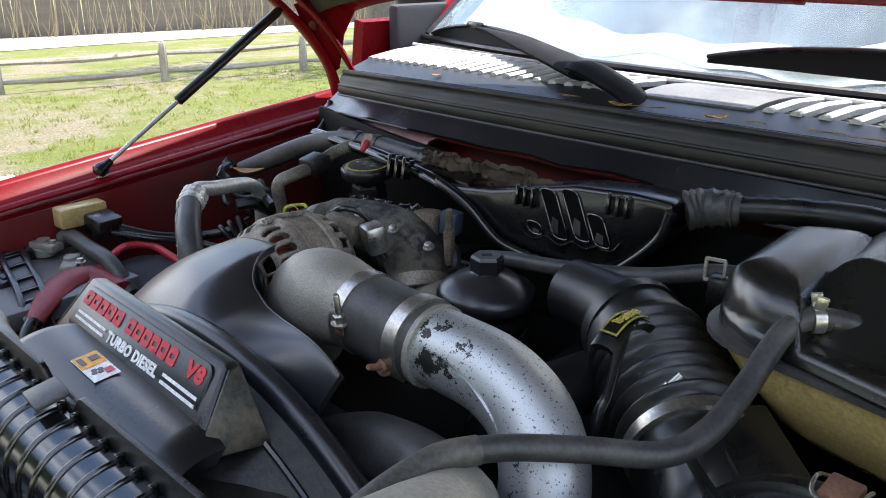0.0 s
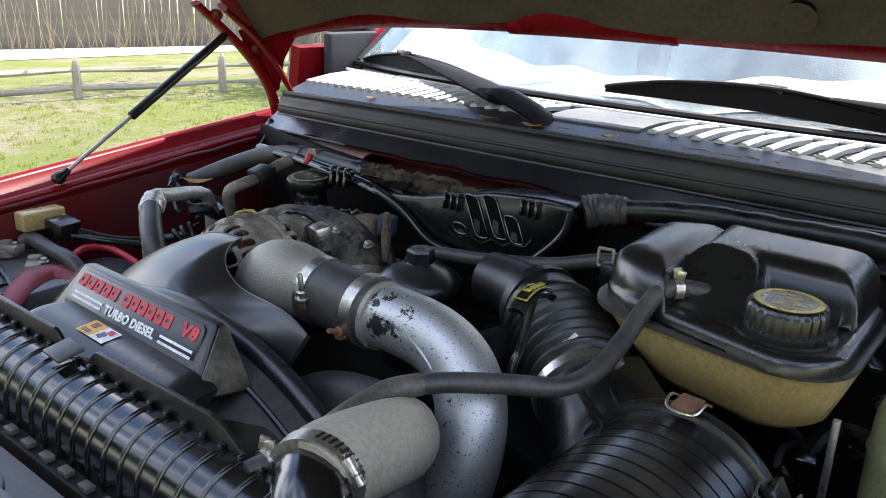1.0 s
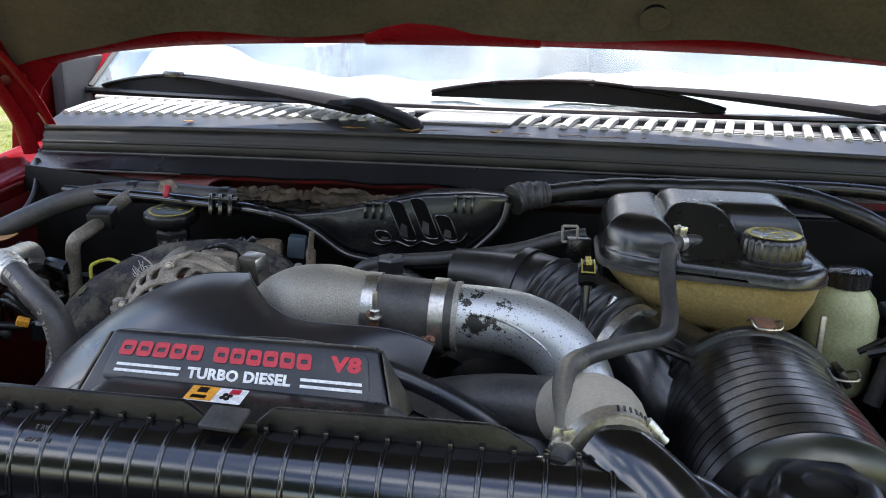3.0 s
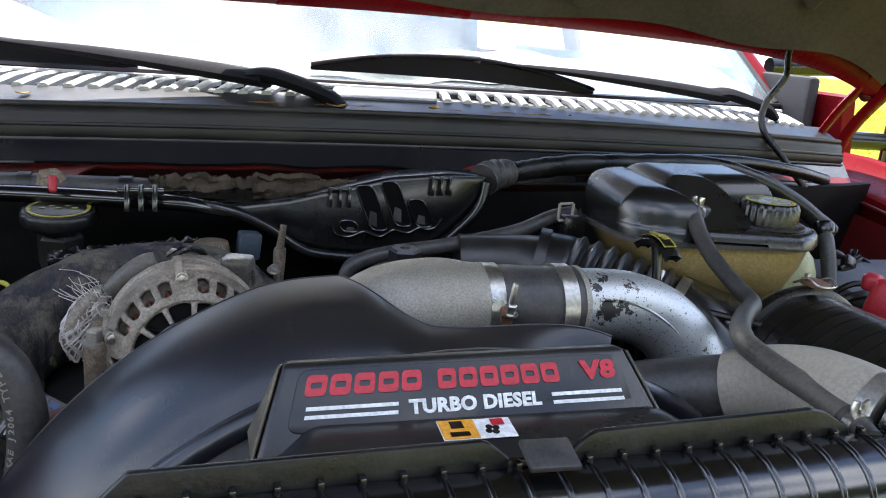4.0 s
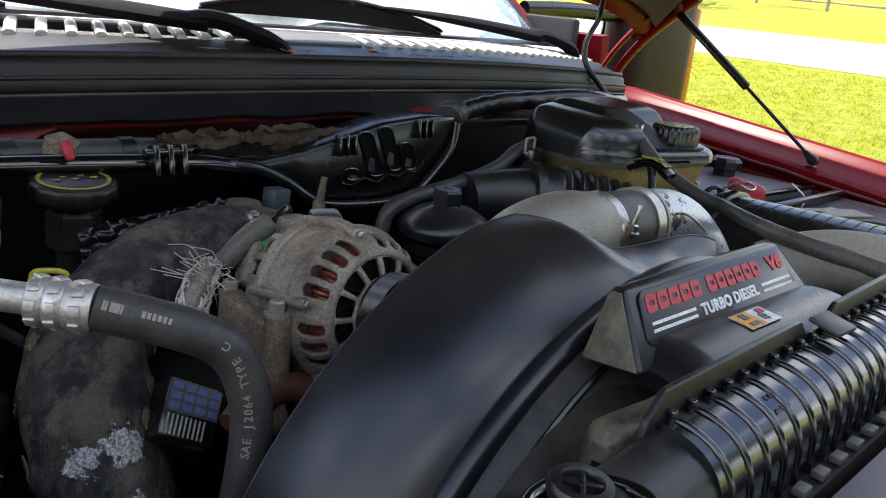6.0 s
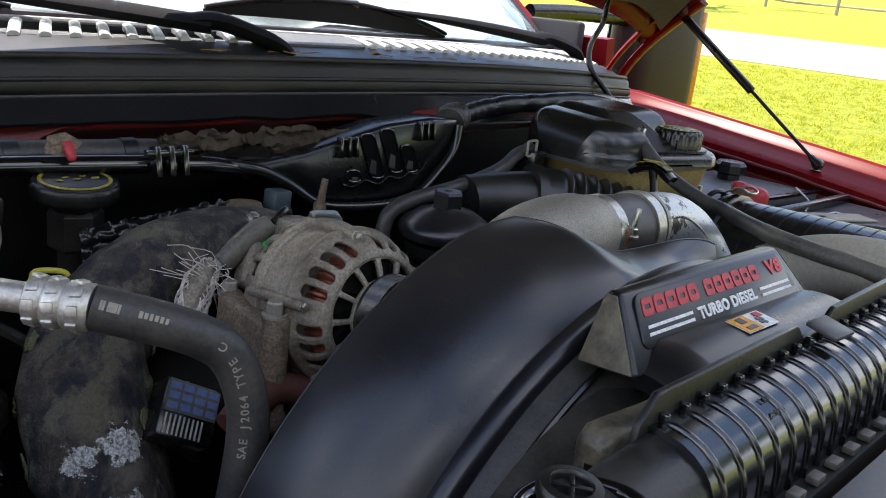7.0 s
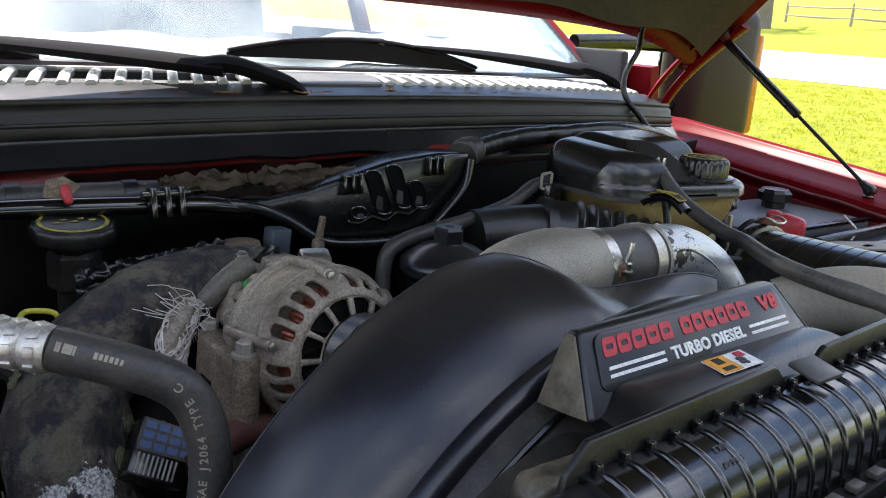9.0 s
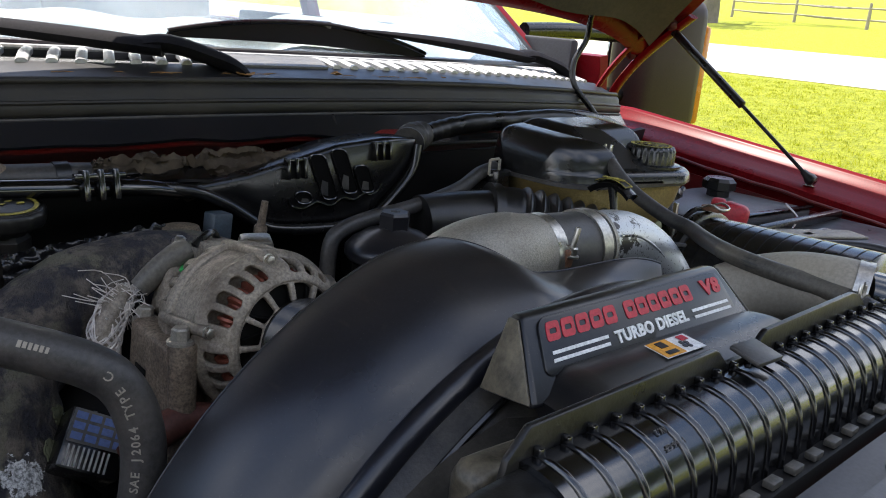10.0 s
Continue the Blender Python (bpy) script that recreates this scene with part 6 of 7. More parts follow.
for cx, cz in ((-0.163, 1.170), (-0.041, 1.185)):
    for k in range(3):
        part("clip_rib", box((cx + 0.011 * (k - 1), 0.2105, cz), (0.004, 0.009, 0.024), (-8, 0, 0), 0.0012), M_GLOSS, pl)
    part("clip_bar", box((cx, 0.2115, cz + 0.009), (0.028, 0.005, 0.004), (0, 0, 0), 0.001), M_GLOSS, pl)
for k in range(3):
    part("clip_rib", box((-0.392 + 0.014 * k, 0.212, 1.166), (0.006, 0.014, 0.030), (-12, 0, 0), 0.0015), M_GLOSS, pl)
part("clip_bar", box((-0.378, 0.213, 1.174), (0.048, 0.010, 0.007), (0, 0, 0), 0.0015), M_GLOSS, pl)
part("cuff", tube([(0.022, 0.236, 1.188, 0.020), (0.036, 0.246, 1.192, 0.020), (0.058, 0.255, 1.194, 0.018), (0.070, 0.258, 1.195, 0.0145)], 0.018, 18, 6, fold=lambda s: 1 + 0.05 * (1 if (s / 0.006) % 1 < 0.5 else -1)), M_HOSE, pl, "dusty ribbed cuff")

hv = thing("wiring_loom", (0.25, 0.25, 1.18), "black taped wiring loom along the firewall", "wiring loom")
part("loom", tube([(0.064, 0.257, 1.194), (0.11, 0.262, 1.201), (0.17, 0.264, 1.207), (0.25, 0.266, 1.209), (0.33, 0.266, 1.211), (0.40, 0.262, 1.205), (0.46, 0.255, 1.188), (0.52, 0.245, 1.16), (0.58, 0.235, 1.12)], 0.0135, 14, 10, fold=lambda s: 1 + 0.035 * (1 if (s / 0.007) % 1 < 0.5 else -1)), M_WIRE, hv)
part("second_loom", tube([(0.20, 0.30, 1.20), (0.34, 0.31, 1.208), (0.48, 0.335, 1.205), (0.60, 0.36, 1.19), (0.70, 0.39, 1.17)], 0.010, 12, 8), M_WIRE, hv)


M_STRAND = surface("bright_wire_strand", (0.58, 0.53, 0.48), (0.16, 0.14, 0.115), 0.55, 0.42, 0.1, 0.2, patch=60)

# ---- alternator ----
al = thing("alternator", (-0.335, 0.0, 1.0), "dusty aluminium alternator with copper windings behind its vents", "alternator")
AC = V(-0.332, -0.0286, 1.089)
AD = V(0.05, -1.0, 0.117).normalized()
u_ = (V(1, 0, 0) - AD * AD.x).normalized()
w_ = AD.cross(u_)
LUGS = [radians(a) for a in (166, 96, 20, 286, 232)]


def alt_pt(r, a, h):
    """On the alternator: r from its shaft, a round it, h along it towards the pulley."""
    return AC + AD * h + (u_ * math.cos(a) + w_ * math.sin(a)) * r


def alt_lathe(prof_, seg, ribs=0, depth=0.0):
    return lathe(AC, AD, prof_, seg, None, ribs, depth)


def near_lug(a, reach):
    return any(abs((a - b + math.pi) % math.tau - math.pi) < reach for b in LUGS)


def vented_shell(rows, first, last, count, thick, cells=8, gap=5, arch=0.0022, skip=0.0):
    """A turned shell with round-ended windows between rows first and last; skip closes the windows beside the lugs."""
    bm = bmesh.new()
    n = count * cells
    vs = []
    for i, (r, h) in enumerate(rows):
        ring = []
        for k in range(n):
            m = k % cells
            bow = math.sin(math.pi * m / gap) if 0 < m < gap else 0.0
            hh, rr = h, r
            if first < i < last:
                rr = r + (0.0012 if m >= gap or m == 0 else 0.0)
            if i == first:
                hh -= arch * bow
            if i == last:
                hh += arch * bow * 0.6
                rr -= arch * bow * 0.6
            ring.append(bm.verts.new(alt_pt(rr, math.tau * (k + 0.15) / n, hh)))
        vs.append(ring)
    for i in range(len(rows) - 1):
        for k in range(n):
            mid = math.tau * ((k // cells) * cells + gap / 2) / n
            if first <= i < last and k % cells < gap and not (skip and near_lug(mid, skip)):
                continue
            j = (k + 1) % n
            bm.faces.new((vs[i][k], vs[i][j], vs[i + 1][j], vs[i + 1][k]))
    bmesh.ops.recalc_face_normals(bm, faces=bm.faces)
    bmesh.ops.solidify(bm, geom=list(bm.faces), thickness=thick)
    edges = [e for e in bm.edges if len(e.link_faces) == 2 and e.calc_face_angle(0) > 0.9]
    bmesh.ops.bevel(bm, geom=edges, offset=0.0007, segments=1, affect="EDGES", profile=0.5)
    return bm


part("stator", alt_lathe([(0.060, -0.050), (0.0640, -0.049), (0.0660, -0.047), (0.0660, -0.016), (0.0645, -0.010), (0.058, -0.008)], 64), M_ALU, al, "dusty cast stator housing")
part("winding", alt_lathe([(0.042, -0.006), (0.0530, -0.004), (0.0550, 0.004), (0.0530, 0.011), (0.0480, 0.0150), (0.042, 0.0155)], 160, ribs=40, depth=0.07), M_COPPER, al, "dull copper winding")
part("front_shell", vented_shell([(0.0665, -0.015), (0.0678, -0.012), (0.0678, -0.007), (0.0645, -0.004), (0.0622, 0.0000), (0.0612, 0.005), (0.0598, 0.010), (0.0578, 0.0145), (0.0550, 0.0182), (0.0522, 0.0208), (0.0485, 0.0223), (0.0465, 0.0226)], 4, 8, 24, 0.0045, skip=0.10), M_ALU, al, "vented front housing", sharp=50)
part("spoked_face", vented_shell([(0.0470, 0.0222), (0.0455, 0.0230), (0.0420, 0.0245), (0.0370, 0.0265), (0.0325, 0.0282), (0.0290, 0.0300), (0.0120, 0.0320)], 1, 4, 12, 0.005, cells=10, gap=8, arch=0.001), M_ALU, al, sharp=50)
# dark disc painting the shade behind the spokes, over the copper
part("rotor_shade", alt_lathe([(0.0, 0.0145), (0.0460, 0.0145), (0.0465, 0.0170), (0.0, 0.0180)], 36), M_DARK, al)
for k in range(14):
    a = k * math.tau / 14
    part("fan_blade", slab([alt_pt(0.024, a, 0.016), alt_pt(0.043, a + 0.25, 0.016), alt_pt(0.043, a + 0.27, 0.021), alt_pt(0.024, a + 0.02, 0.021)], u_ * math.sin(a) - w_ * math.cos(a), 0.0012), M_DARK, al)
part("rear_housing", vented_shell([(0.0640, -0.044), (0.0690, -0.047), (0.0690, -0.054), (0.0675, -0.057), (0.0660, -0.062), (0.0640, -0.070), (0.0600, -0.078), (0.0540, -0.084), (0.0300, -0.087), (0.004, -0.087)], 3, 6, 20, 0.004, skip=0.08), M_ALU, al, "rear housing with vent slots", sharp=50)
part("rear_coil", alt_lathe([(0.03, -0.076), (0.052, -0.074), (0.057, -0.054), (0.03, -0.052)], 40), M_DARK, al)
part("rear_ear", box((-0.374, 0.062, 1.106), (0.030, 0.022, 0.044), (0, 16, 6), 0.008, segments=3), M_ALU, al, "cast mounting ear")
part("pulley", alt_lathe([(0.014, 0.030), (0.033, 0.033), (0.036, 0.035), (0.036, 0.038), (0.033, 0.041), (0.036, 0.044), (0.033, 0.047), (0.036, 0.050), (0.033, 0.053), (0.036, 0.056), (0.036, 0.060), (0.012, 0.062)], 40), M_PLASTIC, al, "black ribbed pulley")
for a in LUGS:
    lug = part("lug", tube([tuple(alt_pt(0.0625, a, 0.006)), tuple(alt_pt(0.0650, a, -0.002)), tuple(alt_pt(0.0670, a, -0.02)), tuple(alt_pt(0.0665, a, -0.058))], 0.0046, 10, 3), M_ALU, al)
    part("bolt_head", bolt(alt_pt(0.0628, a, 0.0055), AD, 0.0036, 0.004), M_STEEL, lug)

br = thing("alternator_bracket", (-0.40, -0.01, 1.0), "dusty cast bracket with two tall hexagon bolts", "bracket")
part("casting", box((-0.405, 0.020, 1.056), (0.021, 0.074, 0.066), (5, 2, 2), 0.005, segments=3), M_BRACKET, br)
part("web", box((-0.385, 0.02, 1.045), (0.045, 0.05, 0.05), (6, 4, 12), 0.010, segments=3), M_BRACKET, br)
# no pocket is cut: a thin dark plate paints its shade
part("pocket_shade", box((-0.4165, 0.034, 1.045), (0.002, 0.018, 0.026), (5, 2, 2), 0.0008), M_DARK, br, "raised dark patch painted as a pocket's shade")
for q, r in (((-0.407, -0.019, 1.094), 0.0112), ((-0.402, 0.056, 1.086), 0.0110)):
    part("post", lathe((q[0], q[1], q[2] - 0.10), (0.02, 0, 1), [(r * 0.85, 0), (r * 1.12, 0.004), (r * 1.12, 0.014), (r * 0.94, 0.018), (r * 0.95, 0.07), (r, 0.097), (r * 0.92, 0.1)], 22), M_BRACKET, br)
    part("bolt", bolt(q, (0.02, 0, 1), 0.0070, 0.012), M_CAST, br)

# frayed shielded cable and its boot
fc = thing("frayed_cable", (-0.42, 0.07, 1.05), "frayed silver braided cable hanging by a rubber boot", "cable")
part("boot", tube([(-0.360, 0.066, 1.139, 0.0090), (-0.370, 0.066, 1.135, 0.0108), (-0.387, 0.068, 1.122, 0.0106), (-0.401, 0.070, 1.109, 0.0090)], 0.011, 14, 4), M_HOSE_MID, fc, "grey rubber boot")
BRAID = [(c + V(-0.012, 0.004, -0.012), r) for c, r in ((V(-0.396, 0.072, 1.120), 0.0085), (V(-0.409, 0.069, 1.107), 0.0125), (V(-0.418, 0.064, 1.090), 0.0130), (V(-0.420, 0.062, 1.078), 0.0120), (V(-0.417, 0.060, 1.060), 0.0070))]


def braid_pt(f, a, lift=0.0):
    """On the hanging braid: f from the boot (0) to its tip (1), a round it."""
    i = min(3, int(f * 4))
    k = f * 4 - i
    k = k * k * (3 - 2 * k)
    c, r = BRAID[i][0].lerp(BRAID[i + 1][0], f * 4 - i), BRAID[i][1] + (BRAID[i + 1][1] - BRAID[i][1]) * k
    return c + V(math.cos(a), math.sin(a) * 0.94, math.sin(a) * 0.34) * (r + lift)


part("braid_core", tube([(*c, r * 0.86) for c, r in BRAID], 0.012, 14, 5, wobble=0.2), M_ALU, fc, "matted core of the braid")
rnd = random.Random(21)
for turn in (1, -1):
    for s in range(22):
        a0, w = s * math.tau / 22 + rnd.gauss(0, 0.12), turn * rnd.uniform(3.2, 4.6)
        part("braid_strand", tube([tuple(braid_pt(i / 16, a0 + w * i / 16 + rnd.gauss(0, 0.05), rnd.gauss(0.0002, 0.0005))) for i in range(17)], 0.0008, 5, 2), M_STRAND, fc)
bm = bmesh.new()
rnd = random.Random(8)
for i in range(46):
    a = V(-0.414 + rnd.gauss(0, 0.006), 0.070 + rnd.gauss(0, 0.006), 1.101 + rnd.gauss(0, 0.006))
    if i < 12:
        b = a + V(rnd.uniform(-0.035, -0.008), rnd.uniform(-0.01, 0.02), rnd.uniform(0.004, 0.020))
    else:
        b = a + V(rnd.uniform(-0.006, 0.014), rnd.gauss(0, 0.005), rnd.uniform(-0.03, 0.016))
    m = (a + b) / 2 + V(rnd.gauss(-0.002, 0.003), rnd.gauss(-0.004, 0.003), rnd.gauss(0.003, 0.003))
    tube([tuple(a), tuple(m), tuple(b)], 0.00042, 4, 3, bm=bm)
tagged(part("frayed_end", bm, M_STRAND, fc, "loose frayed wire strands"), kind="stuff")
gc = thing("connector", (-0.355, 0.075, 1.12), "small green plug on the alternator's back", "connector")
part("plug", box((-0.367, 0.056, 1.124), (0.018, 0.012, 0.010), (10, -20, -25), 0.0015), M_GREEN, gc, "green plug")
part("lead", tube([(-0.35, 0.075, 1.138), (-0.335, 0.08, 1.146), (-0.32, 0.095, 1.14), (-0.31, 0.11, 1.12)], 0.0035, 8, 5), M_WIRE, gc)

# ---- heat-wrapped pipe ----
hw = thing("wrapped_pipe", (-0.53, 0.0, 0.95), "thick pipe in crusted, peeling heat wrap", "pipe")
part("wrap", tube([(-0.502, 0.035, 0.86, 0.050), (-0.508, 0.055, 0.94, 0.050), (-0.512, 0.080, 1.0, 0.049), (-0.500, 0.108, 1.037, 0.047), (-0.465, 0.135, 1.062, 0.045), (-0.41, 0.152, 1.084, 0.043), (-0.345, 0.158, 1.090, 0.041), (-0.290, 0.150, 1.080, 0.039), (-0.245, 0.125, 1.045, 0.036)], 0.04, 44, 22, wobble=0.10), M_WRAP, hw, "crusted grey-green wrap")
def wrap_patch(along, angle, length, wide, lift, material, name, label="", seed=0):
    """A torn patch lying on the wrapped pipe: along 0..1, angle round it, size in metres."""
    line = frames_along(WRAP_LINE)
    total = sum((b[0] - a[0]).length for a, b in zip(line, line[1:]))

    def f(u, v):
        rag = 1 + 0.35 * noise.noise(V(u * 4 + seed, v * 4, seed * 3.7))
        uu, vv = (u - 0.5) * 2, (v - 0.5) * 2
        q = max(1e-6, math.hypot(uu, vv))
        sq = max(abs(uu), abs(vv)) / q * rag
        s = max(0.0, min(0.999, along + uu * sq * length / total / 2)) * (len(line) - 1)
        i = int(s)
        p, side, upv, d = line[i]
        nxt = line[min(i + 1, len(line) - 1)]
        p, side, upv = p.lerp(nxt[0], s - i), side.lerp(nxt[1], s - i), upv.lerp(nxt[2], s - i)
        r = (WRAP_LINE[i][3] if len(WRAP_LINE[i]) > 3 else 0.045) + lift + 0.0015 * noise.noise(V(u * 5, v * 5, seed))
        a = radians(angle) + vv * sq * wide / 2 / r
        return p + side * math.cos(a) * r + upv * math.sin(a) * r
    return part(name, grid(f, 10, 10, thick=0.0012), material, hw, label)


WRAP_LINE = spline([(-0.502, 0.035, 0.86, 0.050), (-0.508, 0.055, 0.94, 0.050), (-0.512, 0.080, 1.0, 0.049), (-0.500, 0.108, 1.037, 0.047), (-0.465, 0.135, 1.062, 0.045), (-0.41, 0.152, 1.084, 0.043), (-0.345, 0.158, 1.090, 0.041), (-0.290, 0.150, 1.080, 0.039), (-0.245, 0.125, 1.045, 0.036)], 6)
M_OLIVE = surface("olive_crust", (0.085, 0.088, 0.045), (0.17, 0.165, 0.10), 0.6, 0.8, 0.1, patch=40, relief=0.8)
WR = random.Random(12)
for k in range(12):
    wrap_patch(WR.uniform(0.08, 0.36), WR.uniform(0, 360), WR.uniform(0.012, 0.026), WR.uniform(0.010, 0.022), 0.0022, M_OLIVE, "flake", "peeling olive crust", k)
for k in range(6):
    wrap_patch(WR.uniform(0.36, 0.9), WR.uniform(0, 360), WR.uniform(0.010, 0.02), WR.uniform(0.008, 0.016), 0.0022, M_OLIVE, "flake", "peeling olive crust", 30 + k)
part("foil_patch", tube([(-0.255, 0.126, 1.066, 0.0365), (-0.247, 0.120, 1.053, 0.0365)], 0.0365, 22, 3), M_ALU, hw)

# ---- refrigerant lines ----
HOSE_WAY = [(-0.541, -0.007, 1.124), (-0.525, -0.017, 1.119), (-0.500, -0.033, 1.111), (-0.479, -0.044, 1.101), (-0.465, -0.051, 1.088), (-0.456, -0.056, 1.066), (-0.453, -0.060, 1.035), (-0.459, -0.062, 0.99), (-0.475, -0.064, 0.92), (-0.49, -0.066, 0.87)]
acl = thing("refrigerant_hose", (-0.5, -0.05, 1.0), "thick black refrigerant hose crimped to an aluminium tube", "hose")
part("rubber_hose", tube(HOSE_WAY, 0.0155, 18, 8), M_HOSE, acl, "printed black rubber")
dcr = V(0.75, -0.64, -0.09).normalized()
cr0 = V(-0.572, 0.020, 1.1265)
M_SLEEVE = surface("dull_aluminium_sleeve", (0.62, 0.60, 0.55), (0.2, 0.18, 0.15), 0.5, 0.45, 0.1, 0.7, patch=40)
part("crimp", lathe(cr0, dcr, [(0.013, 0), (0.0165, 0.002), (0.0165, 0.010), (0.0150, 0.012), (0.0165, 0.014), (0.0165, 0.022), (0.0150, 0.024), (0.0165, 0.026), (0.0165, 0.040), (0.0155, 0.042)], 28), M_SLEEVE, acl, "ridged aluminium crimp sleeve")
for row in (0.006, 0.018, 0.033):
    for k in range(8):
        ang = math.tau * k / 8
        side_ = dcr.orthogonal().normalized()
        out = side_ * math.cos(ang) + dcr.cross(side_) * math.sin(ang)
        part("crimp_pad", box(cr0 + dcr * row + out * 0.0163, (0.0075, 0.0075, 0.003), tuple(math.degrees(e) for e in out.to_track_quat("Z", "X").to_euler()), 0.001), M_SLEEVE, acl)
part("metal_tube", tube([tuple(cr0 + dcr * 0.004), tuple(cr0 - dcr * 0.02), (-0.592, 0.060, 1.1235), (-0.606, 0.102, 1.117), (-0.616, 0.132, 1.109), (-0.622, 0.150, 1.090), (-0.622, 0.153, 1.03)], 0.0105, 16, 6), M_SLEEVE, acl, "bent aluminium tube")
part("fitting", lathe((-0.622, 0.153, 1.005), (0, 0, 1), [(0.017, 0), (0.0175, 0.004), (0.0175, 0.026), (0.013, 0.030), (0.012, 0.036)], 22), M_SLEEVE, acl, "pale aluminium block fitting")
part("fitting_bolt", bolt((-0.606, 0.168, 1.032), (0, 0, 1), 0.0055, 0.007), M_STEEL, acl)
part("sensor", lathe((-0.585, 0.10, 1.0), (0, 0, 1), [(0.020, 0), (0.020, 0.022), (0.016, 0.026)], 18), M_PLASTIC, acl)
for k in range(3):
    part("sensor_lead", tube([(-0.60 - 0.012 * k, 0.10 + 0.01 * k, 1.02), (-0.625 - 0.01 * k, 0.085 + 0.02 * k, 1.05), (-0.65 - 0.008 * k, 0.10 + 0.02 * k, 1.04), (-0.67, 0.13 + 0.02 * k, 1.0)], 0.004, 8, 6), M_WIRE, acl)
part("orange_plug", box((-0.60, 0.075, 1.028), (0.016, 0.012, 0.010), (10, 20, 30), 0.002), M_ORANGE, acl)
sl = thing("suction_line", (-0.56, 0.17, 1.05), "grey metal suction line with a block fitting", "pipe")
part("tube", tube([(-0.575, 0.16, 1.02), (-0.572, 0.155, 1.075), (-0.562, 0.145, 1.118), (-0.553, 0.165, 1.130), (-0.551, 0.20, 1.137), (-0.552, 0.245, 1.152)], 0.0095, 14, 6), M_ALU, sl)
part("block", box((-0.552, 0.205, 1.139), (0.034, 0.036, 0.026), (10, 0, 10), 0.004), M_PLASTIC_DUSTY, sl)
part("far_tube", tube([(-0.552, 0.24, 1.150), (-0.54, 0.275, 1.160), (-0.50, 0.295, 1.165)], 0.010, 12, 4), M_ALU, sl)

hh = thing("heater_hose", (-0.6, 0.25, 1.1), "thick black heater hose along the firewall", "hose")
part("run", tube([(-0.76, 0.21, 1.09), (-0.70, 0.25, 1.122), (-0.645, 0.275, 1.145), (-0.585, 0.285, 1.157), (-0.52, 0.285, 1.162), (-0.44, 0.276, 1.162), (-0.36, 0.262, 1.162), (-0.29, 0.25, 1.155)], 0.0155, 16, 6), M_HOSE, hh)
for q in ((-0.545, 0.2855, 1.1605), (-0.50, 0.2835, 1.162), (-0.395, 0.269, 1.162)):
    part("tape_band", band(q, (1, -0.05, 0.02), 0.0162, 0.014, 0.0012, 20), M_RUBBER, hh)

# ---- batteries and boxes by the aprons ----
lb = thing("battery", (-0.71, -0.2, 0.8), "dusty grey-black battery with a faded red terminal cover", "battery")
part("case", box((-0.700, -0.195, 0.900), (0.165, 0.26, 0.19), (0, 0, 4), 0.010), M_PLASTIC_DUSTY, lb)
part("lid", box((-0.702, -0.190, 1.004), (0.185, 0.270, 0.026), (0, 0, 4), 0.004), M_BATLID, lb, "dusty blue-grey lid")
for q in ((-0.730, -0.180, 1.020), (-0.775, -0.265, 1.020)):
    part("vent_cap", box(q, (0.06, 0.045, 0.012), (0, 0, 4), 0.004), M_PLASTIC, lb)
    part("cap_ridge", box((q[0], q[1], q[2] + 0.007), (0.045, 0.030, 0.004), (0, 0, 4), 0.0015), M_PLASTIC, lb)
for q, tn in (((-0.783, -0.110, 1.034), 20), ((-0.705, -0.105, 1.026), -30)):
    part("terminal", lathe((q[0], q[1], q[2] - 0.014), (0, 0, 1), [(0.015, 0), (0.015, 0.010), (0.009, 0.012), (0.009, 0.024)], 16), M_CAST, lb)
    part("clamp_bar", box(q, (0.055, 0.022, 0.012), (0, 0, tn), 0.003), M_CAST, lb, "pale corroded clamp")
    part("bolt", bolt((q[0] + 0.018, q[1] + 0.006, q[2] + 0.005), (0, 0, 1), 0.005, 0.006), M_STEEL, lb)
strap = [(-0.783, -0.140, 1.005), (-0.783, -0.145, 1.031), (-0.759, -0.161, 1.037), (-0.666, -0.177, 1.027), (-0.615, -0.188, 1.010), (-0.580, -0.196, 0.975)]
for dy in (-0.014, 0.014):
    part("strap_rail", tube([(x, y + dy, z) for x, y, z in strap], 0.0045, 8, 5), M_PLASTIC, lb, "ribbed black hold-down strap")
line_s = spline(strap, 5)
for i in range(2, len(line_s) - 1, 2):
    p = line_s[i]
    part("strap_rung", box((p[0], p[1], p[2]), (0.006, 0.028, 0.004), (0, 0, 10), 0.001), M_PLASTIC, lb)
part("strap_web", grid(lambda u, v: V(*line_s[int(u * (len(line_s) - 1))][:3]) + V(0, (v - 0.5) * 0.026, -0.002), len(line_s) - 1, 2, thick=0.002), M_LID, lb)
part("terminal_cover", tube([(-0.583, -0.206, 1.005, 0.010), (-0.605, -0.186, 1.011, 0.015), (-0.633, -0.163, 1.015, 0.020), (-0.660, -0.132, 1.018, 0.023), (-0.667, -0.100, 1.017, 0.023), (-0.643, -0.084, 1.014, 0.018), (-0.613, -0.078, 1.010, 0.014)], 0.02, 16, 6, squash=0.55), M_REDOLD, lb, "faded red rubber terminal cover")
part("cover_boot", tube([(-0.587, -0.202, 1.006, 0.011), (-0.570, -0.217, 0.999, 0.010), (-0.545, -0.230, 0.985, 0.009)], 0.01, 12, 4), M_WIRE, lb)
part("red_cable", tube([(-0.670, -0.085, 1.017), (-0.690, -0.055, 1.027), (-0.710, -0.023, 1.029), (-0.700, 0.008, 1.025), (-0.665, 0.018, 1.017), (-0.625, 0.025, 1.005)], 0.0055, 10, 6), M_REDCAP, lb, "red battery cable")
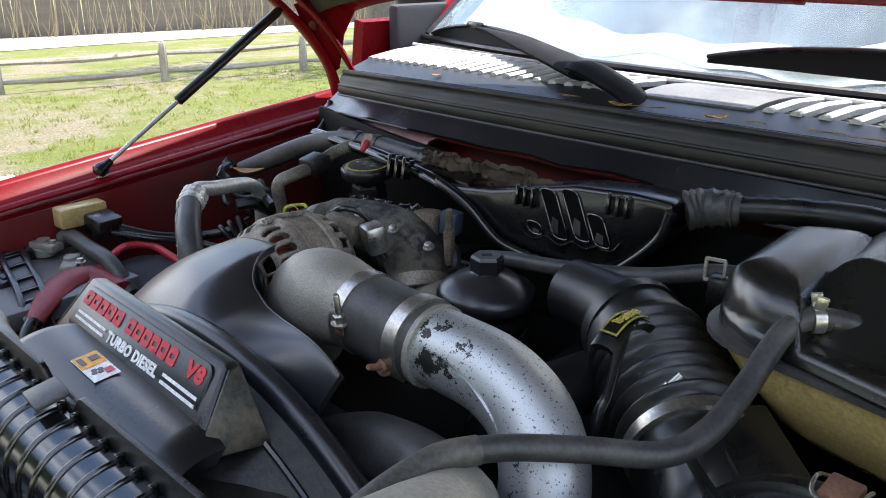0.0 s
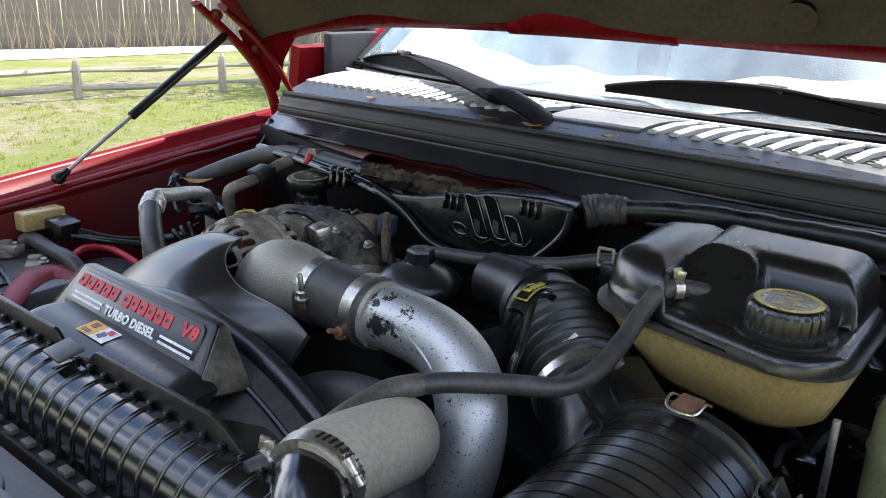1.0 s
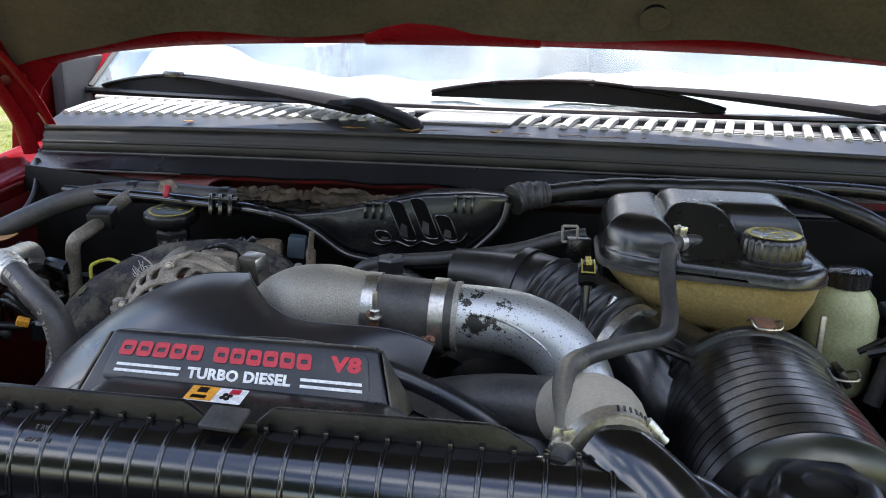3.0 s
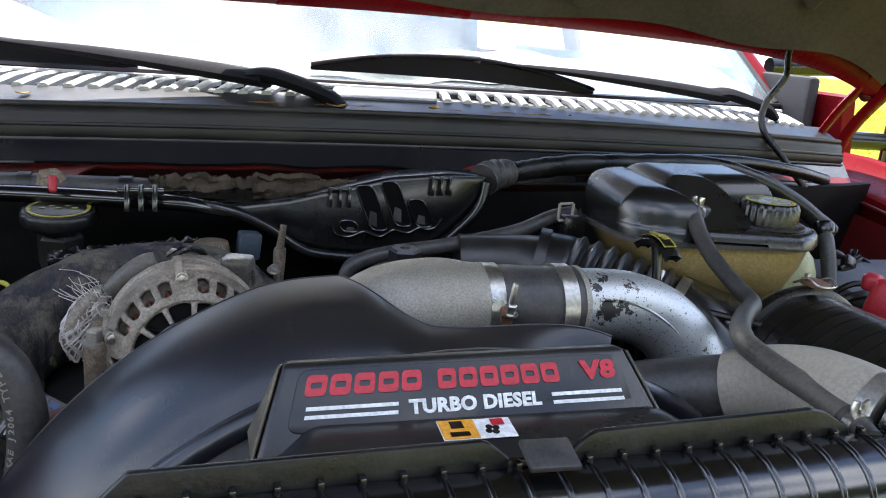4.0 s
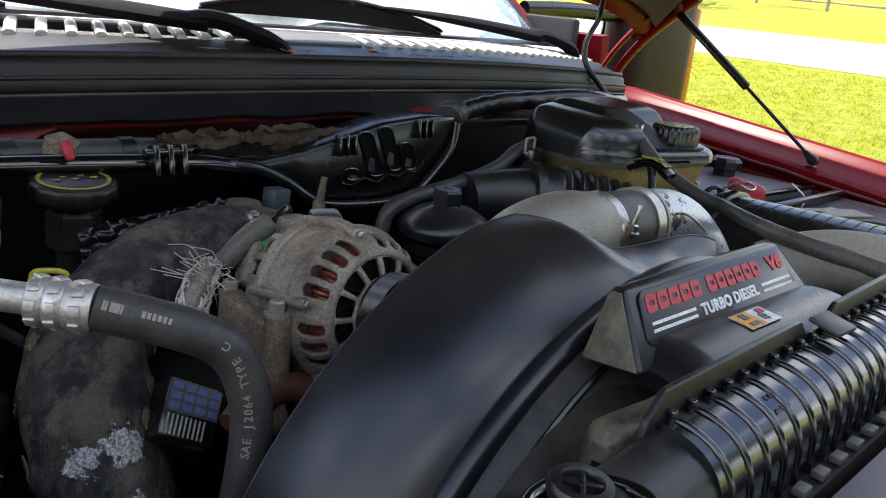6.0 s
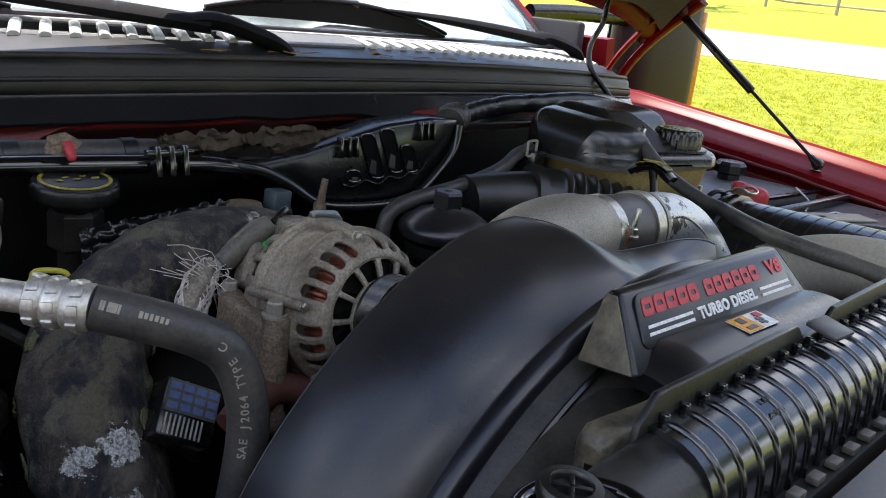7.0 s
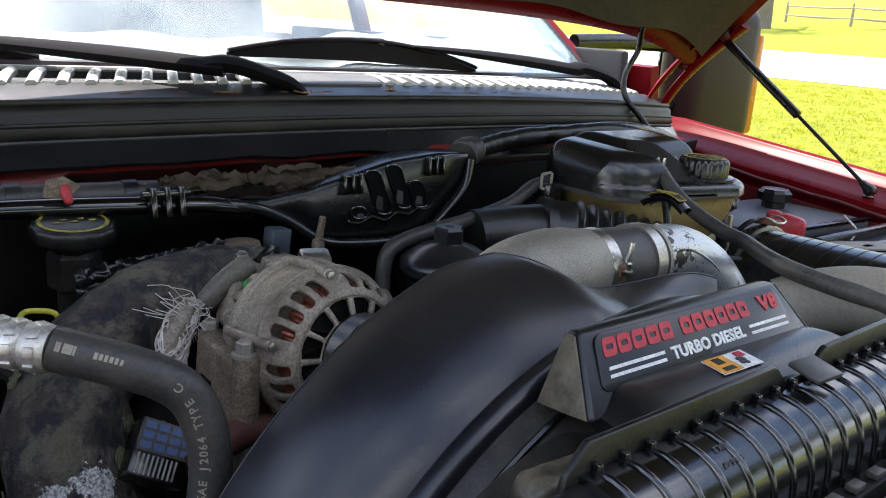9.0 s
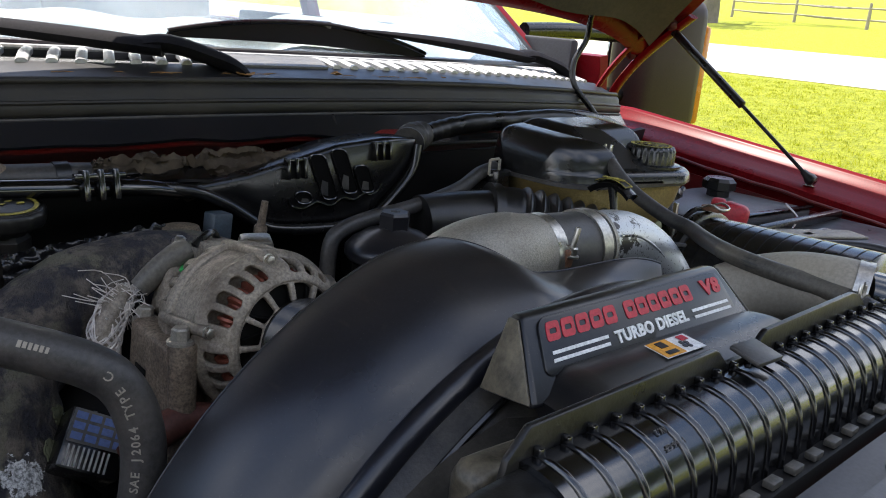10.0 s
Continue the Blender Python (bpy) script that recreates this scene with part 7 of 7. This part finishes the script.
part("black_cable", tube([(-0.783, -0.085, 1.036), (-0.772, -0.076, 1.0425), (-0.716, -0.073, 1.036), (-0.660, -0.070, 1.030), (-0.615, -0.065, 0.995)], 0.0115, 12, 6), M_HOSE, lb)
part("grey_dome", lathe((-0.730, 0.010, 0.915), (0, 0, 1), [(0.075, 0), (0.075, 0.04), (0.066, 0.06), (0.04, 0.072), (0.0, 0.074)], 30), M_LID, lb, "grey domed cover behind the battery")

rb = thing("battery", (0.65, 0.12, 0.85), "grey-black battery with a faceted black cap", "battery")
part("case", box((0.648, 0.135, 0.965), (0.30, 0.20, 0.20), (0, 0, -4), 0.010), M_PLASTIC, rb)
part("lid", box((0.648, 0.135, 1.070), (0.302, 0.202, 0.016), (0, 0, -4), 0.005), M_BATLID, rb, "dusty grey lid")
part("cap", lathe((0.715, 0.165, 1.076), (0, 0, 1), [(0.020, 0), (0.020, 0.012), (0.030, 0.016), (0.030, 0.030), (0.024, 0.036), (0.010, 0.037)], 9), M_PLASTIC, rb, "faceted black knob", sharp=20)
part("terminal_cover", add_to(box((0.452, -0.002, 1.098), (0.040, 0.042, 0.050), (10, 6, 24), 0.012, segments=3), box((0.443, 0.018, 1.116), (0.022, 0.022, 0.022), (0, 0, 30), 0.007, segments=3)), M_REDCAP, rb, "bright red terminal cover")
part("wire", tube([(0.43, 0.06, 1.075), (0.46, 0.045, 1.090), (0.50, 0.05, 1.088), (0.53, 0.08, 1.082)], 0.006, 8, 5), M_WIRE, rb)
part("wire", tube([(0.425, 0.075, 1.07), (0.465, 0.065, 1.098), (0.505, 0.06, 1.09), (0.54, 0.06, 1.08)], 0.004, 8, 5), M_WIRE, rb)
part("thin_wire", tube([(0.60, -0.03, 1.075), (0.66, -0.01, 1.082), (0.70, 0.03, 1.092), (0.735, 0.04, 1.085)], 0.0016, 6, 5), M_STEEL, rb)

part("step", box((0.672, 0.035, 1.081), (0.245, 0.012, 0.004), (0, 0, -4), 0.001), M_PLASTIC, rb)
part("hold_down", box((0.585, -0.052, 1.074), (0.21, 0.045, 0.004), (0, 0, -28), 0.0015), M_HOSE_DUST, rb, "grey steel hold-down strip")
part("cable", tube([(0.462, -0.02, 1.075), (0.478, -0.045, 1.07), (0.50, -0.07, 1.07)], 0.005, 10, 4), M_REDCAP, rb, "red battery cable")
part("loom", tube([(0.50, -0.07, 1.07), (0.54, -0.11, 1.076), (0.57, -0.16, 1.08), (0.58, -0.22, 1.075)], 0.008, 10, 5), M_WIRE, rb)
fb = thing("fuse_box", (0.63, -0.15, 0.95), "long flat black fuse box cover by the apron", "fuse box")
part("base", box((0.625, -0.17, 0.995), (0.27, 0.30, 0.12), (0, 0, -5), 0.010), M_PLASTIC, fb)
part("lid", box((0.625, -0.17, 1.062), (0.275, 0.30, 0.02), (0, -2, -5), 0.006), M_PLASTIC_DUSTY, fb)
part("rib", box((0.655, -0.02, 1.078), (0.24, 0.014, 0.016), (0, -2, -5), 0.003), M_PLASTIC, fb)
for k in range(3):
    part("catch", box((0.53 + 0.06 * k, -0.06, 1.074), (0.022, 0.012, 0.004), (0, 0, -5), 0.001), M_STEEL, fb)

pb = thing("fluid_bottle", (0.405, 0.07, 1.0), "greenish white fluid bottle with a black screw cap", "bottle")
part("body", lathe((0.426, 0.145, 0.995), (0, 0, 1), [(0.034, 0), (0.040, 0.01), (0.041, 0.06), (0.043, 0.066), (0.041, 0.072), (0.040, 0.10), (0.034, 0.118), (0.024, 0.13), (0.020, 0.138)], 32), M_WHITEB, pb, "milky plastic body")
part("cap", lathe((0.426, 0.145, 1.127), (0, 0, 1), [(0.026, 0), (0.026, 0.016), (0.022, 0.019)], 48, ribs=16, depth=0.06), M_PLASTIC, pb)
part("side_hose", tube([(0.490, 0.16, 1.15), (0.484, 0.14, 1.13), (0.480, 0.12, 1.09), (0.470, 0.10, 1.05), (0.455, 0.09, 1.0)], 0.010, 12, 5), M_HOSE, pb)
part("hose_fitting", lathe((0.488, 0.150, 1.137), (0.1, 0.4, 0.9), [(0.012, 0), (0.014, 0.004), (0.014, 0.016), (0.011, 0.02)], 12), M_PLASTIC, pb)

# ---- firewall and apron clutter ----
ins = bmesh.new()
grid(lambda u, v: V(-0.37 + 0.35 * u, 0.244 - 0.008 * v + 0.012 * noise.noise(V(u * 14, v * 5, 0)) + 0.02 * (u - 0.5) ** 2, 1.184 - 0.050 * v * (0.6 + 0.6 * noise.noise(V(u * 6, 3, 1)) ** 2 + 0.3 * math.sin(u * 3.1)) + 0.006 * noise.noise(V(u * 20, v * 9, 4)) + 0.004 * noise.noise(V(u * 70, v * 20, 9))), 140, 16, ins, 0.006)
solo("insulation", ins, M_FOAM, "matted brown firewall insulation, ragged", "insulation")
tg = thing("bracket", (-0.466, 0.235, 1.17), "pale bent tab with a red peg on the firewall", "bracket")
part("tab", slab([V(-0.484, 0.236, 1.174), V(-0.466, 0.231, 1.171), V(-0.452, 0.232, 1.182), V(-0.464, 0.238, 1.190), V(-0.480, 0.238, 1.187)], (0, 0.6, 0.5), 0.004, 0.0008), M_BRACKET, tg)
part("peg", lathe((-0.466, 0.232, 1.184), (0.05, -0.6, -0.8), [(0.004, 0), (0.005, 0.004), (0.004, 0.016), (0.002, 0.018)], 10), M_REDCAP, tg)
sb = thing("relay_box", (-0.785, -0.03, 1.0), "cream plastic relay box on the apron", "relay box")
part("case", box((-0.783, -0.053, 1.069), (0.03, 0.07, 0.03), (0, 0, 3), 0.004), M_TAN, sb)
part("plug", box((-0.750, -0.035, 1.056), (0.04, 0.04, 0.03), (0, 10, 10), 0.004), M_PLASTIC, sb)
part("lead", tube([(-0.735, -0.02, 1.05), (-0.715, 0.03, 1.03), (-0.70, 0.09, 1.02), (-0.66, 0.13, 1.03)], 0.007, 10, 5), M_WIRE, sb)
part("lead", tube([(-0.735, -0.03, 1.045), (-0.70, 0.01, 1.035), (-0.67, 0.07, 1.02), (-0.62, 0.10, 1.01)], 0.006, 10, 5), M_WIRE, sb)

# rod and bolt rising from the turbo, small silver fittings
tf = thing("turbo_fittings", (-0.25, 0.1, 1.05), "greasy turbo fittings with an upright stud", "turbo")
part("stud", tube([(-0.237, 0.160, 1.08, 0.005), (-0.236, 0.160, 1.12, 0.007), (-0.236, 0.159, 1.125, 0.0045), (-0.233, 0.157, 1.150, 0.0035)], 0.005, 10, 3), M_BRACKET, tf)
part("housing", lathe((-0.20, 0.12, 1.02), (0.9, -0.3, 0.1), [(0.03, -0.06), (0.055, -0.05), (0.058, 0.0), (0.05, 0.03), (0.03, 0.04)], 28), M_CAST, tf)
part("fitting", box((-0.327, 0.075, 1.125), (0.045, 0.03, 0.03), (0, 10, 20), 0.006), M_ALU, tf)
part("fitting", box((-0.285, 0.085, 1.12), (0.03, 0.025, 0.035), (10, 0, -20), 0.005), M_STEEL, tf)

# filler masses, painted as dark as the shade they stand in
eb = thing("engine_block", (-0.1, 0.05, 0.6), "near-black engine block filling the bay, shade in its colour", "engine")
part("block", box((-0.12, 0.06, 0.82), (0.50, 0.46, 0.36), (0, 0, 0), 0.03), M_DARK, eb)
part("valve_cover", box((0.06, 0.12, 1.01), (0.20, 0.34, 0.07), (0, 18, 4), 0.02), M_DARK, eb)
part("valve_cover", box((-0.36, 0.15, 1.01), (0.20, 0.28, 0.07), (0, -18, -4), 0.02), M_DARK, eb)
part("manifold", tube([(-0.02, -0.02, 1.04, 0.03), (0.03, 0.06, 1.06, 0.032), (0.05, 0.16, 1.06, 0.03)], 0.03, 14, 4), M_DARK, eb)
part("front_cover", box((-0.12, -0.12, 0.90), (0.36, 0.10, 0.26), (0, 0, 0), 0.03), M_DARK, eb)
part("rusty_pipe", tube([(-0.452, -0.035, 1.020), (-0.44, -0.030, 1.026), (-0.425, -0.026, 1.030), (-0.40, -0.02, 1.030), (-0.36, -0.03, 1.02)], 0.013, 14, 5), M_RUSTRED, eb, "rust-red hose stub")

rnd = random.Random(21)
for i in range(34):
    c = V(rnd.uniform(-0.72, -0.2), rnd.uniform(0.1, 0.26), rnd.uniform(1.0, 1.10)) if i < 20 else V(rnd.uniform(0.05, 0.70), rnd.uniform(0.12, 0.30), rnd.uniform(0.98, 1.12))
    pts = [tuple(c)]
    q = c.copy()
    d = V(rnd.uniform(-1, 1), rnd.uniform(-0.6, 0.6), rnd.uniform(-0.3, 0.3))
    for k in range(4):
        q = q + d * rnd.uniform(0.02, 0.045)
        q.y, q.z = max(q.y, 0.135), min(q.z, 1.105)
        d = (d + V(rnd.gauss(0, 0.5), rnd.gauss(0, 0.4), rnd.gauss(-0.1, 0.3))).normalized()
        pts.append(tuple(q))
    wr = thing("engine_wire", tuple(c), "black engine wire running through the bay", "wire", "loose engine wires")
    part("lead", tube(pts, rnd.choice((0.003, 0.004, 0.006, 0.009)), 8, 5), rnd.choice((M_WIRE, M_WIRE, M_HOSE)), wr)
    part("connector", box(pts[-1], (0.02, 0.014, 0.012), (rnd.uniform(0, 90), rnd.uniform(0, 60), rnd.uniform(0, 90)), 0.002), M_PLASTIC, wr)

ys = thing("dipstick_loop", (-0.52, 0.145, 1.07), "yellow wire loop of the transmission dipstick", "dipstick")
part("loop", tube([(-0.534, 0.134, 1.060), (-0.534, 0.134, 1.088), (-0.530, 0.142, 1.0935), (-0.522, 0.157, 1.094), (-0.510, 0.154, 1.094), (-0.500, 0.150, 1.091), (-0.496, 0.150, 1.078)], 0.0024, 8, 5), M_YELLOW, ys)

# ---- leaves and needles blown onto the cowl ----
def leaf(at, size, turn, label="dry brown leaf lying in the gutter"):
    bm = grid(lambda u, v: Matrix.Rotation(radians(turn), 4, "Z") @ V((u - 0.5) * size, (v - 0.5) * size * 0.55 * math.sin(math.pi * min(0.98, max(0.02, u))), 0.10 * size * (u - 0.5) ** 2 * 4 + 0.10 * size * abs(v - 0.5)) + Vector(at), 8, 4, thick=0.0006)
    solo("leaf", bm, M_LEAF, label, "leaf", "fallen leaves")


leaf((-0.013, 0.352, 1.262), 0.030, 60)
leaf((-0.142, 0.362, 1.258), 0.028, 10)
leaf((-0.703, 0.186, 1.103), 0.05, 40)
leaf((0.20, 0.372, 1.26), 0.012, 80)
leaf((-0.52, 0.425, 1.25), 0.018, 30)
bm = bmesh.new()
rnd = random.Random(5)
for i in range(38):
    x = rnd.choice((-0.30, -0.22, -0.06, 0.35, 0.1)) + rnd.gauss(0, 0.04)
    y = cowl_y(x) + rnd.uniform(0.004, 0.035)
    z = cowl_z(x) + 0.004
    a = rnd.uniform(-0.7, 0.7)
    L = rnd.uniform(0.006, 0.018)
    tube([(x - L * math.cos(a), y - L * math.sin(a) * 0.4, z), (x, y, z + 0.001), (x + L * math.cos(a), y + L * math.sin(a) * 0.4, z)], 0.00045, 4, 2, bm=bm)
solo("pine_needles", bm, M_LEAF, "scattered brown pine needles on the cowl", "needles", kind="stuff")

# ---- smaller fittings ----
for s, y in ((-1, -0.115), (1, -0.083)):
    bs = thing("bump_stop", (s * 0.885, y, 1.07), "grey rubber hood bump stop on the fender's edge", "bump stop", "hood bump stops")
    part("block", box((s * 0.885, y, 1.100), (0.022, 0.034, 0.032), (4, 0, 0), 0.004), M_HOSE_DUST, bs)
    part("foot", box((s * 0.885, y, 1.082), (0.026, 0.040, 0.008), (6, 0, 0), 0.002), M_RUBBER, bs)

# printing along the refrigerant hose
hose_line = frames_along(spline(HOSE_WAY, 40))
hr = random.Random(4)
facing = V(-0.55, -0.62, 0.56).normalized()
def hose_spot(i):
    p, side, upv, d = hose_line[i]
    nrm = (facing - d * facing.dot(d)).normalized()
    return p + nrm * 0.0156, d, nrm


for i in range(12, 80, 4):
    if 36 < i < 52 or hr.random() < 0.12:
        continue
    c, d, nrm = hose_spot(i)
    acr = d.cross(nrm)
    w, h = hr.uniform(0.0007, 0.0013), hr.uniform(0.0040, 0.0048) if i > 36 else 0.0065
    part("print_bar", slab([c - d * w - acr * h / 2, c + d * w - acr * h / 2, c + d * w + acr * h / 2, c - d * w + acr * h / 2], nrm, 0.0004), M_HOSE_DUST, acl)
run = [0.0]
for a, b in zip(hose_line, hose_line[1:]):
    run.append(run[-1] + (b[0] - a[0]).length)
at = 0.172
for letter in "SAE J2064 TYPE C":
    if letter != " ":
        c, d, nrm = hose_spot(min(range(len(run)), key=lambda k: abs(run[k] - at)))
        lettering(letter, c, 0.0085, M_HOSE_DUST, acl, "hose_lettering", right=-d, normal=nrm, extrude=0.0002, bold=0.0001)
    at -= 0.0058

# sticker on a box deep beside the wrapped pipe
eb2 = thing("control_box", (-0.455, 0.02, 1.0), "black box with a blue and white sticker beside the wrapped pipe", "box")
cen, rx, nn = V(-0.459, 0.014, 1.012), V(0.86, -0.25, -0.45).normalized(), V(-0.15, -0.72, 0.68).normalized()
nn = (nn - rx * nn.dot(rx)).normalized()
dn = rx.cross(nn).normalized()
part("case", slab([cen - rx * 0.024 - dn * 0.024, cen + rx * 0.024 - dn * 0.024, cen + rx * 0.024 + dn * 0.024, cen - rx * 0.024 + dn * 0.024], -nn, 0.03, 0.003), M_PLASTIC, eb2)
patch_on(cen, rx, nn, 0.044, 0.026, 0.0006, M_HOSE_MID, eb2, "sticker", 0, 0.009)
for k in range(4):
    for j in range(3):
        patch_on(cen, rx, nn, 0.0085, 0.0055, 0.0012, M_BLUE, eb2, "print_bar", -0.016 + 0.0108 * k, 0.001 + 0.008 * j)
for k in range(9):
    patch_on(cen, rx, nn, 0.0016, 0.016, 0.0012, M_PRINT, eb2, "print_bar", -0.019 + 0.0038 * k, -0.014)

# crinkled foil behind the filler, small blocks by the turbo
cf = thing("heat_foil", (-0.40, 0.2, 1.05), "crinkled dark heat foil behind the filler neck", "heat shield")
part("sheet", grid(lambda u, v: V(-0.47 + 0.15 * u, 0.20 - 0.012 * v + 0.007 * noise.noise(V(u * 12, v * 7, 7)), 1.112 + 0.014 * u - 0.05 * v + 0.006 * noise.noise(V(u * 20, v * 12, 3))), 60, 24, thick=0.001), M_DARKFOIL, cf, sharp=80)
part("block", box((-0.266, 0.195, 1.118), (0.024, 0.02, 0.030), (0, 6, 10), 0.003), M_BLUEGREY, tf, "blue-grey connector block")
part("cylinder", lathe((-0.306, 0.195, 1.086), (0, 0, 1), [(0.020, 0), (0.020, 0.03), (0.018, 0.036), (0.010, 0.038)], 20), M_BRACKET, tf)
for k in range(3):
    part("bolt_head", bolt((-0.345 + 0.05 * k, 0.115 + 0.01 * k, 1.13 - 0.012 * k), (0.1, -0.4, 1), 0.005, 0.006), M_STEEL, tf)
